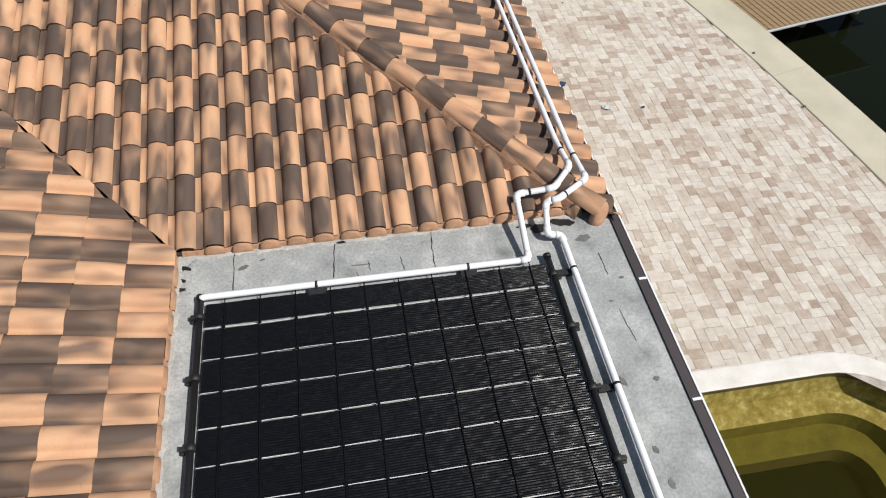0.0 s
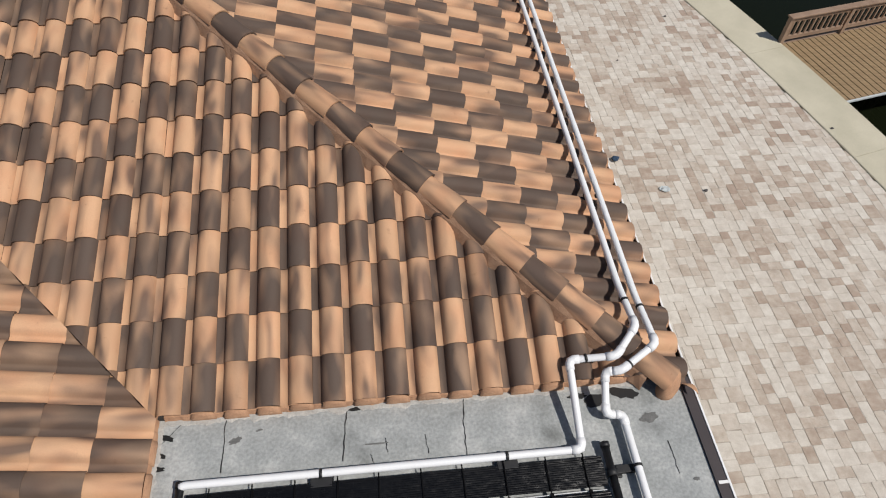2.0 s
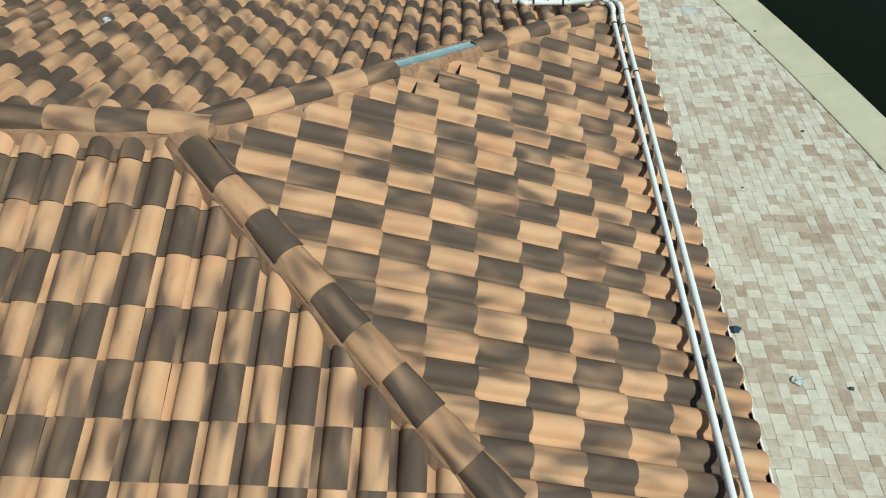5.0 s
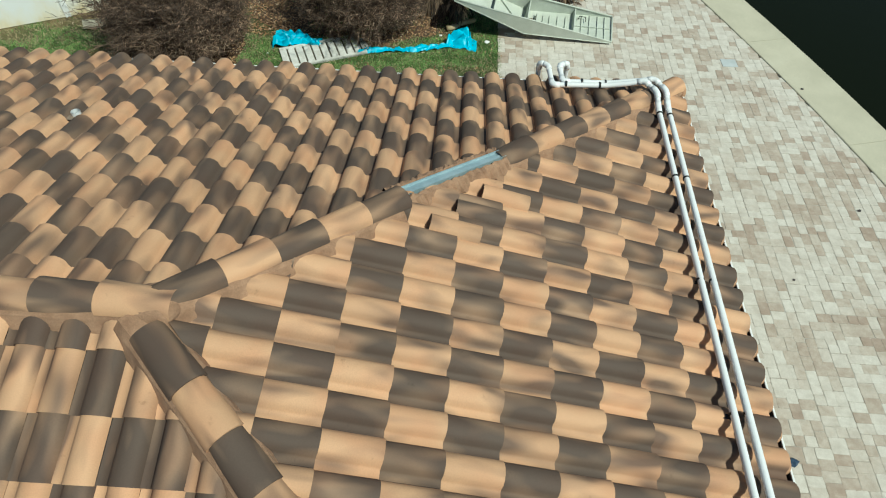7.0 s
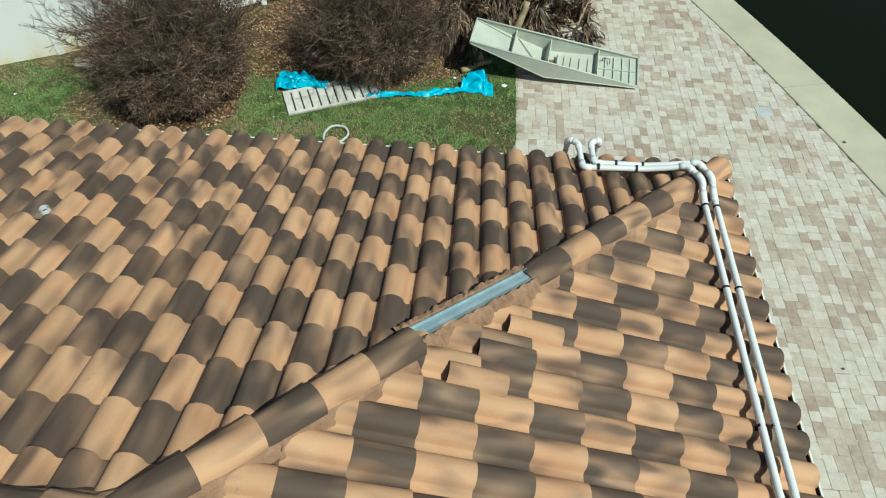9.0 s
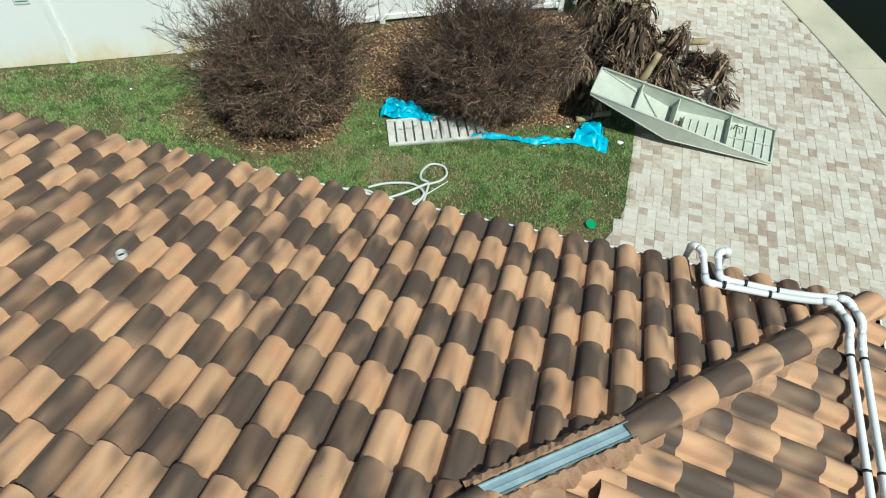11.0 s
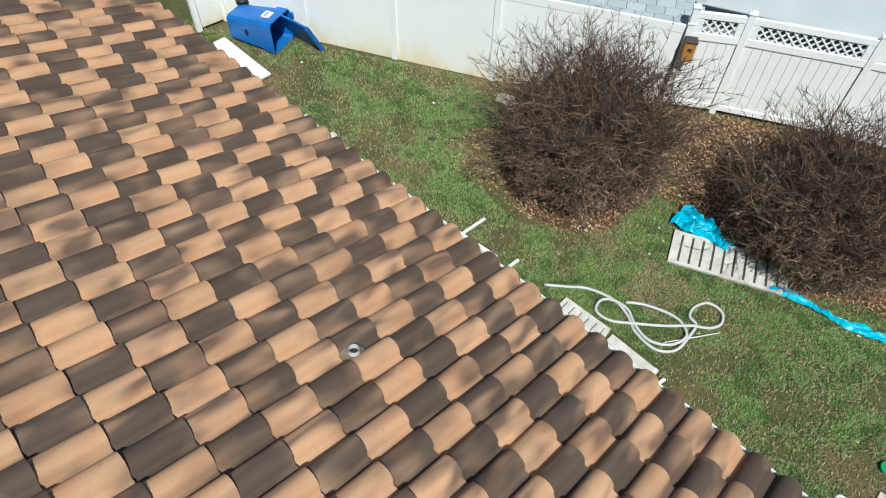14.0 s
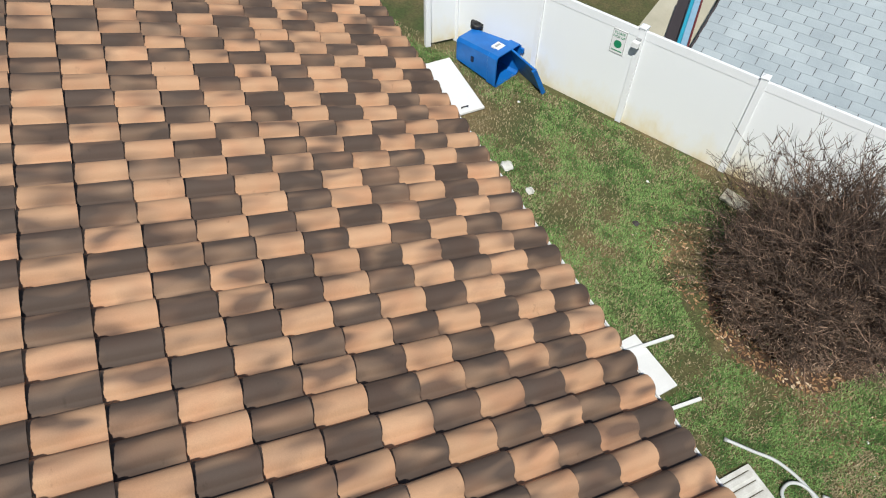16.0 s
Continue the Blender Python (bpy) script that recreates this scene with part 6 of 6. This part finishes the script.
def tray_bar(nm, s0, t0, s1, t1, hw, h, label="", mt=None):
    p0, p1 = on_tray(s0, t0), on_tray(s1, t1)
    d = (p1 - p0).normalized()
    x = d.cross(nrm).normalized()
    bm = bmesh.new()
    lo_ = [bm.verts.new(q) for q in (p0 - x * hw, p0 + x * hw, p1 + x * hw, p1 - x * hw)]
    hi_ = [bm.verts.new(v.co + nrm * h) for v in lo_]
    bm.faces.new(lo_[::-1])
    bm.faces.new(hi_)
    for i in range(4):
        bm.faces.new((lo_[i], lo_[(i + 1) % 4], hi_[(i + 1) % 4], hi_[i]))
    bmesh.ops.recalc_face_normals(bm, faces=bm.faces[:])
    part(nm, bm, mt or M_TRAY, tray, label)


for s0, s1 in ((0.0, 0.47), (0.47, 1.0)):
    bm = bmesh.new()
    q = [on_tray(s0, 0), on_tray(s1, 0), on_tray(s1, 1), on_tray(s0, 1)]
    v0 = [bm.verts.new(p - nrm * 0.015) for p in q]
    v1 = [bm.verts.new(p) for p in q]
    bm.faces.new(v0[::-1])
    bm.faces.new(v1)
    for i in range(4):
        bm.faces.new((v0[i], v0[(i + 1) % 4], v1[(i + 1) % 4], v1[i]))
    part("floor", bm, M_TRAY, tray)
for t in (0.0, 1.0):
    off = Vector((0, -0.012 if t == 0 else 0.012, 0))
    for s0, s1 in ((0.0, 0.47), (0.47, 1.0)):
        q = [on_tray(s0, t), on_tray(s1, t), rim_at(s1, t), rim_at(s0, t)]
        bm = bmesh.new()
        v0 = [bm.verts.new(p) for p in q]
        v1 = [bm.verts.new(p + off) for p in q]
        bm.faces.new(v0)
        bm.faces.new(v1[::-1])
        for i in range(4):
            bm.faces.new((v0[i], v0[(i + 1) % 4], v1[(i + 1) % 4], v1[i])[::-1])
        part("side_panel", bm, M_TRAY, tray)
    bm = bmesh.new()
    tube(bm, [rim_at(0, t), rim_at(1, t)], 0.017, 6)
    part("rim", bm, M_TRAY, tray)
    bm = bmesh.new()
    tube(bm, [on_tray(0, t) + off, on_tray(0.47, t) + off, on_tray(1, t) + off], 0.011, 6)
    part("keel_edge", bm, M_TRAY, tray)
for s in (0.0, 1.0):
    bm = bmesh.new()
    tube(bm, [rim_at(s, 0), rim_at(s, 1)], 0.017, 6)
    part("rim", bm, M_TRAY, tray)
for s in (0.245, 0.46, 0.755):
    tray_bar("cross_wall", s, 0.0, s, 1.0, 0.010, depth(s) * 0.8)
tray_bar("cross_wall", 0.525, 0.02, 0.525, 0.75, 0.010, 0.12)
for s in (0.57, 0.61, 0.66, 0.71, 0.81, 0.86, 0.91, 0.955):
    tray_bar("slat", s, 0.05, s, 0.80 if s < 0.75 else 0.95, 0.007, 0.03)
tray_bar("slat", 0.77, 0.5, 0.985, 0.5, 0.007, 0.03)
tray_bar("brace", 0.27, 0.95, 0.45, 0.15, 0.008, 0.04)
tray_bar("brace", 0.02, 0.97, 0.24, 0.85, 0.006, 0.03)
bm = bmesh.new()
hq = [on_tray(s, t) + nrm * 0.004 for s, t in ((0.47, 0.08), (0.517, 0.08), (0.517, 0.66), (0.47, 0.66))]
bm.faces.new([bm.verts.new(p) for p in hq])
M_WOOD = surface("worn_wood", [(0.3, (0.12, 0.085, 0.05)), (0.7, (0.24, 0.18, 0.11))], 7, 60, 0.8, 0, 0.2)
part("hatch", bm, M_WOOD, tray, "brown worn hatch")
bm = bmesh.new()
tube(bm, [on_tray(0.785, 0.72) + nrm * 0.05, on_tray(0.79, 0.82) + nrm * 0.07, on_tray(0.83, 0.80) + nrm * 0.07, on_tray(0.832, 0.66) + nrm * 0.05], 0.008, 6)
part("handle", bm, M_STRAP, tray, "dark bent handle")

# ---- slatted panels and boards on the grass ----
M_OFFWHITE = surface("dirty_white", [(0.25, (0.52, 0.50, 0.45)), (0.6, (0.70, 0.69, 0.65)), (0.8, (0.75, 0.74, 0.71))], 7, 50, 0.7, 0, 0.1, grain=0.15)
M_DIRT = plain("dirt", (0.10, 0.085, 0.06), 0.95)
shutter = thing("louvred_panel", "dirty white slatted panel lying half under a bush", "panel", at=pose(-3.39, 16.60, -0.02, 2, -1, 22.6))
part("back", box((0, 0, 0.012), (1.62, 0.64, 0.022)), M_DIRT, shutter, "soil seen between the slats")
for y0, y1 in ((0.0, 0.05), (0.59, 0.64)):
    part("stile", box((0, y0, 0.0), (1.62, y1, 0.055), bevel=0.006), M_OFFWHITE, shutter)
for k in range(11):
    x = 0.0 + k * 0.156
    part("slat", box((x, 0.052, 0.02), (x + 0.125, 0.588, 0.045), None, 0.005), M_OFFWHITE, shutter)

rib = thing("ribbed_panel", "off-white ribbed panel lying on the grass under the eave", "panel", at=pose(-4.04, 14.52, -0.02, 1, 1, 1.5))
part("sheet", box((0, -0.45, 0.0), (0.76, 0.50, 0.03), bevel=0.006), M_OFFWHITE, rib)
for k in range(6):
    x = 0.06 + k * 0.125
    part("rib_gap", box((x, -0.43, 0.0305), (x + 0.012, 0.44, 0.033)), M_DIRT, rib)
    part("rib", box((x + 0.02, -0.43, 0.03), (x + 0.09, 0.44, 0.038), bevel=0.003), M_OFFWHITE, rib)
slab_p = thing("flat_panel", "plain off-white panel lying on the grass under the eave", "panel", at=pose(-3.24, 14.50, -0.02, -1, 2, -1))
part("sheet", box((0, -0.45, 0.0), (0.76, 0.49, 0.035), bevel=0.006), M_OFFWHITE, slab_p)
part("edge_strip", box((0.70, -0.45, 0.0355), (0.74, 0.49, 0.042), bevel=0.002), M_WHITE, slab_p)
for k in range(5):
    part("scuff", box((0.12 + 0.13 * k, 0.02 + 0.06 * (k % 3), 0.0355), (0.17 + 0.13 * k, 0.03 + 0.06 * (k % 3), 0.037)), M_DIRT, slab_p)
bd = thing("white_board", "plain white board lying on the grass under the eave", "board", group="white boards", at=pose(-6.05, 14.30, -0.02, 1, 0, 4))
part("sheet", box((0, -0.2, 0.0), (0.86, 0.52, 0.03), bevel=0.004), M_WHITE, bd)
for x0, y0, yaw, ln, zz in ((-5.92, 14.35, 84, 0.90, 0.035), (-5.02, 14.30, 84, 0.72, 0.02), (-2.45, 14.40, 78, 0.5, 0.02)):
    st = thing("white_batten", "narrow white batten lying over boards on the grass", "batten", group="white battens", at=pose(x0, y0, 0.0, 0, -3, yaw))
    part("batten", box((0, -0.022, zz - 0.02), (ln, 0.022, zz + 0.012), bevel=0.004), M_WHITE, st)
dr = thing("white_door", "white cabinet door with a small dark pull lying on the lawn", "door panel", at=pose(-12.80, 14.42, -0.02, 2, 0, -1.5))
part("leaf", box((0, 0.05, 0.0), (1.62, 0.70, 0.045), bevel=0.008), M_WHITE, dr)
bm = bmesh.new()
tube(bm, [(1.50, 0.30, 0.045), (1.50, 0.30, 0.075), (1.50, 0.42, 0.075), (1.50, 0.42, 0.045)], 0.010, 8)
part("pull", bm, M_STRAP, dr, "dark metal pull")

# ---- hose ----
HOSE = [(-4.41, 14.95), (-4.15, 15.16), (-3.91, 15.35), (-3.54, 15.45), (-3.25, 15.37), (-3.03, 15.23), (-2.69, 15.19), (-2.48, 15.38), (-2.47, 15.74), (-2.50, 15.92), (-2.63, 15.97), (-2.67, 16.15), (-2.57, 16.36), (-2.36, 16.37),
        (-2.26, 16.2), (-2.33, 16.02), (-2.51, 15.87), (-2.79, 15.58), (-3.10, 15.32), (-3.37, 15.12), (-3.60, 15.11), (-3.67, 15.28), (-3.57, 15.42), (-3.32, 15.45), (-3.09, 15.30), (-2.82, 15.23), (-2.58, 15.37), (-2.49, 15.64), (-2.65, 15.79), (-2.86, 15.80), (-3.19, 15.68), (-3.42, 15.51)]
smooth_h = []
for i in range(len(HOSE) - 1):
    p0, p1, p2, p3 = (Vector(HOSE[max(0, min(len(HOSE) - 1, i + k))]) for k in (-1, 0, 1, 2))
    for s in range(6):
        t = s / 6
        q = 0.5 * (2 * p1 + (p2 - p0) * t + (2 * p0 - 5 * p1 + 4 * p2 - p3) * t * t + (3 * p1 - p0 - 3 * p2 + p3) * t ** 3)
        smooth_h.append((q.x, q.y, 0.022 + 0.02 * (i > 15) + 0.006 * math.sin(i * 0.8 + t)))
hose = thing("hose", "loose looped pale grey vacuum hose on the lawn", "hose")
bm = bmesh.new()
n_s, seg = len(smooth_h), 8
tube(bm, smooth_h, 0.021, 8)
part("tube", bm, plain("hose_grey", (0.62, 0.64, 0.63), 0.5), hose)
bm = bmesh.new()
tube(bm, [smooth_h[0], smooth_h[1]], 0.027, 8)
part("cuff", bm, M_GREY, hose, "grey end cuff")
rod = thing("white_rod", "thin white rod lying beside the hose", "rod")
bm = bmesh.new()
tube(bm, [(-2.66, 15.35, 0.03), (-2.20, 16.03, 0.03)], 0.009, 6)
part("rod", bm, M_WHITE, rod)

# ---- blue tarpaulin ----
M_TARP = surface("blue_tarp", [(0.3, (0.0, 0.38, 0.58)), (0.7, (0.01, 0.52, 0.74))], 8, 50, 0.42, 0, 0.1, grain=0.1)


def tarp(label, pts_fn, nu, nv):
    vs, fs = [], []
    for j in range(nv + 1):
        for i in range(nu + 1):
            vs.append(pts_fn(i / nu, j / nv))
    for j in range(nv):
        for i in range(nu):
            a_ = j * (nu + 1) + i
            fs.append((a_, a_ + 1, a_ + nu + 2, a_ + nu + 1))
    ob = mesh_ob("tarpaulin", vs, fs, M_TARP, smooth=False)
    mod = ob.modifiers.new("thickness", "SOLIDIFY")
    mod.thickness = 0.004
    tagged(ob, label, "tarpaulin", group="blue tarpaulin pieces")


def crump(x, y, s):
    return abs(noise.noise(Vector((x * s, y * s, 2.0)))) + 0.5 * abs(noise.noise(Vector((x * s * 2.3, y * s * 2.3, 7.0))))


tarp("crumpled bright blue plastic tarpaulin heaped on the grass", lambda u, v: (-0.40 + 0.66 * u + 0.16 * v * (1 - u) - 0.05 * math.sin(u * 9), 17.62 + (0.66 - 0.55 * abs(u - 0.35)) * v - 0.12 * u + 0.04 * math.sin(v * 8), -0.01 + 0.30 * crump(u * 0.8, v * 0.8, 2.6) * (0.25 + math.sin(math.pi * min(1, u + .1)) * math.sin(math.pi * (0.12 + 0.76 * v)))), 26, 26)
tarp("twisted strip of blue plastic tarpaulin across the grass", lambda u, v: (-2.08 + 1.80 * u, 17.20 + 0.42 * u + 0.10 * math.sin(u * 7) * 0.5 - 0.05 + (0.12 + 0.05 * math.sin(u * 11)) * v, 0.0 + 0.09 * crump(u * 1.8, v * 0.3, 4.5) + 0.03 * math.sin(math.pi * v)), 50, 6)
tarp("torn blue plastic tarpaulin beside the slatted panel", lambda u, v: (-3.78 + 0.95 * u, 17.24 + 0.36 * u * 0.4 + (0.58 - 0.42 * u) * v + 0.03 * math.sin(u * 13), 0.0 + 0.22 * crump(u * 0.9, v * 0.6, 3.4) + 0.05 * math.sin(math.pi * u)), 28, 18)

# ---- wheelie bin lying on its side ----
M_BIN = surface("blue_plastic", [(0.3, (0.006, 0.115, 0.42)), (0.7, (0.012, 0.165, 0.54))], 4, 60, 0.42, 0, 0.06, grain=0.1)
M_BININ = plain("bin_inside", (0.004, 0.012, 0.05), 0.6)
binm = Matrix.Translation((-12.78, 15.44, -0.02)) @ pose(0, 0, 0, 0, 0, 21)
binm = binm @ Matrix.Diagonal((1.10, 1.10, 1.12, 1))
bin_t = thing("wheelie_bin", "blue plastic wheelie bin lying on its side with the lid open", "bin", at=binm)
bm = bmesh.new()
rings = []
for x, hy, z0, z1 in ((0.0, 0.215, 0.045, 0.47), (0.03, 0.235, 0.03, 0.49), (0.78, 0.285, 0.012, 0.575), (0.80, 0.305, 0.0, 0.595), (0.98, 0.315, 0.0, 0.60), (1.0, 0.315, 0.0, 0.60)):
    c = 0.05
    rings.append([bm.verts.new((x, y, z)) for y, z in ((-hy + c, z0), (hy - c, z0), (hy, z0 + c), (hy, z1 - c), (hy - c, z1), (-hy + c, z1), (-hy, z1 - c), (-hy, z0 + c))])
for a_, b_ in zip(rings, rings[1:]):
    for i in range(8):
        bm.faces.new((a_[i], a_[(i + 1) % 8], b_[(i + 1) % 8], b_[i])[::-1])
bm.faces.new(rings[0])
inner = []
for x, hy, z0, z1 in ((1.0, 0.295, 0.02, 0.58), (0.1, 0.2, 0.06, 0.46)):
    c = 0.04
    inner.append([bm.verts.new((x, y, z)) for y, z in ((-hy + c, z0), (hy - c, z0), (hy, z0 + c), (hy, z1 - c), (hy - c, z1), (-hy + c, z1), (-hy, z1 - c), (-hy, z0 + c))])
for i in range(8):
    bm.faces.new((rings[-1][i], rings[-1][(i + 1) % 8], inner[0][(i + 1) % 8], inner[0][i])[::-1])
    bm.faces.new((inner[0][i], inner[0][(i + 1) % 8], inner[1][(i + 1) % 8], inner[1][i])[::-1])
bm.faces.new(inner[1])
bmesh.ops.recalc_face_normals(bm, faces=bm.faces[:])
part("body", bm, M_BIN, bin_t)
lid = part("lid", box((0, -0.018, 0.0), (0.68, 0.018, 0.66), pose(1.02, 0.36, 0.01, 0, 0, -14) @ pose(0, 0, 0, 27, 0, 0), 0.012), M_BIN, bin_t, "open hinged lid")
part("lid_rim", box((0.65, -0.05, 0.02), (0.70, 0.03, 0.64), pose(1.02, 0.36, 0.01, 0, 0, -14) @ pose(0, 0, 0, 27, 0, 0), 0.01), M_BIN, lid)
for z in (0.14, 0.46):
    part("hinge", box((0.97, 0.305, z - 0.04), (1.05, 0.35, z + 0.04), bevel=0.008), M_BIN, bin_t)
for z in (0.48,):
    bm = bmesh.new()
    tube(bm, [(0.03, 0.27, z), (0.03, 0.27, z + 0.09)], 0.12, 20)
    wheel = part("wheel", bm, M_BLACK, bin_t, "black rubber wheel")
    bm = bmesh.new()
    tube(bm, [(0.03, 0.27, z + 0.088), (0.03, 0.27, z + 0.098)], 0.055, 16)
    part("hub", bm, M_STRAP, wheel)
bm = bmesh.new()
tube(bm, [(0.03, 0.27, 0.0), (0.03, 0.27, 0.48)], 0.015, 8)
part("axle", bm, M_STRAP, bin_t)
part("label", box((0.70, -0.12, 0.5755), (0.86, 0.06, 0.602)), M_WHITE, bin_t, "white printed label")
part("label_bar", box((0.74, -0.09, 0.6025), (0.79, 0.03, 0.604)), M_GREY, bin_t)
part("grip", box((0.40, -0.285, 0.24), (0.46, -0.262, 0.34), bevel=0.008), M_BININ, bin_t)

# ---- litter ----
def scrap(name, label, cat, x, y, s, mt, z=-0.02, seed=0, flat_=0.35):
    r = random.Random(seed)
    bm = bmesh.new()
    bmesh.ops.create_icosphere(bm, subdivisions=2, radius=s)
    for v in bm.verts:
        v.co = Vector((v.co.x * r.uniform(0.75, 1.2), v.co.y * r.uniform(0.6, 1.0), (v.co.z * flat_ + 0.35 * s * noise.noise(v.co * (3 / s) + Vector((seed, 0, 0))))))
    zmin = min(v.co.z for v in bm.verts)
    for v in bm.verts:
        v.co += Vector((x, y, z - zmin))
    tagged(part(name, bm, mt, None), label, cat)


M_MINT = plain("green_plastic", (0.02, 0.33, 0.13), 0.4)
lidg = thing("plastic_disc", "round green plastic disc lying on the lawn", "disc", at=pose(0.18, 15.79, -0.01, 5, 4, 0))
bm = bmesh.new()
bmesh.ops.create_cone(bm, cap_ends=True, segments=24, radius1=0.085, radius2=0.08, depth=0.02, matrix=pose(0, 0, 0.02))
part("disc", bm, M_MINT, lidg)
bm = bmesh.new()
tube(bm, [(0.075 * math.cos(a), 0.075 * math.sin(a), 0.03) for a in [6.2832 * i / 24 for i in range(25)]], 0.008, 6)
part("rim", bm, M_MINT, lidg)
ventc = thing("floor_drain", "white round drain fitting at the lawn's edge", "drain", at=pose(-0.05, 15.02, -0.02))
bm = bmesh.new()
tube(bm, [(0.06 * math.cos(a), 0.06 * math.sin(a), 0.03) for a in [6.2832 * i / 20 for i in range(21)]], 0.02, 8)
part("ring", bm, M_OFFWHITE, ventc)
for i, (x, y, s, mt) in enumerate(((-11.1, 15.75, 0.045, M_WHITE), (-8.44, 16.72, 0.045, M_WHITE), (-3.85, 17.1, 0.04, M_WHITE), (-3.66, 16.55, 0.03, M_WHITE), (0.45, 17.85, 0.09, M_WHITE), (-0.5, 18.0, 0.05, M_WHITE), (-1.05, 17.25, 0.025, M_WHITE), (-7.6, 15.9, 0.02, M_WHITE), (0.35, 16.5, 0.025, M_WHITE), (-3.32, 16.3, 0.02, M_WHITE))):
    scrap("paper_scrap", "crumpled white paper scrap lying on the grass", "litter", x, y, s * 0.65, mt, seed=i)
for i, (x, y, s) in enumerate(((-7.75, 16.0, 0.06), (-9.0, 15.3, 0.03), (-4.3, 17.2, 0.03))):
    scrap("dark_scrap", "small dark lump lying on the lawn", "litter", x, y, s, M_BRONZE, seed=20 + i)
for i, (x, y, s) in enumerate(((5.47, 8.60, 0.035), (6.47, 13.68, 0.03), (5.0, 12.2, 0.02), (2.9, 15.4, 0.03))):
    scrap("dark_scrap", "small dark speck of debris on the pavers", "litter", x, y, s, M_BRONZE, z=0.0, seed=30 + i, flat_=0.4)
scrap("plastic_bag", "thin translucent pale plastic scrap on the pavers", "litter", 4.80, 8.68, 0.09, M_SHEET, z=0.0, seed=44, flat_=0.12)
scrap("blue_scrap", "crumpled dark blue scrap on the pavers by the wall", "litter", 4.17, 9.42, 0.07, plain("navy", (0.02, 0.05, 0.10), 0.7), z=0.0, seed=45, flat_=0.6)
plate = thing("access_plate", "grey square cover set flush in the pavers", "cover plate", at=pose(5.26, 17.56, 0.004, 0, 0, 2))
part("plate", box((-0.15, -0.12, -0.01), (0.15, 0.12, 0.004), bevel=0.002), M_SLAB, plate)
stone = thing("stepping_stone", "tan flat stone lying on the mulch by the fence", "stone", at=pose(-2.75, 19.75, -0.02, 4, 2, 15))
part("stone", box((-0.22, -0.16, 0.0), (0.22, 0.16, 0.05), bevel=0.02), M_CAP, stone)
stone2 = thing("edging_slab", "grey slab tilted beside the bush and fence", "stone", at=pose(-7.45, 17.72, 0.02, 8, 6, 25))
part("slab", box((-0.26, -0.12, 0.0), (0.20, 0.12, 0.05), bevel=0.01), M_CAP, stone2)
for i, (x, y, s) in enumerate(((-10.51, 14.58, 0.07), (-10.05, 14.57, 0.06), (-9.66, 14.75, 0.13), (-9.02, 14.82, 0.09), (-9.3, 14.5, 0.06), (-7.9, 14.45, 0.05), (-7.2, 14.4, 0.06), (-6.6, 14.45, 0.07))):
    scrap("plaster_scrap", "broken white plaster fragment below the eave", "rubble", x, y, s, M_OFFWHITE, seed=70 + i)
# drains along the canal wall
for i, (x, y) in enumerate(((wall_x(9.9, 0.12), 9.9), (wall_x(8.2, -0.03), 8.2), (wall_x(16.8, 0.15), 16.8))):
    scrap("drain_fitting", "small dark bolt fitting on the seawall cap", "fitting", x, y, 0.03, M_BRONZE, z=0.02, seed=50 + i)
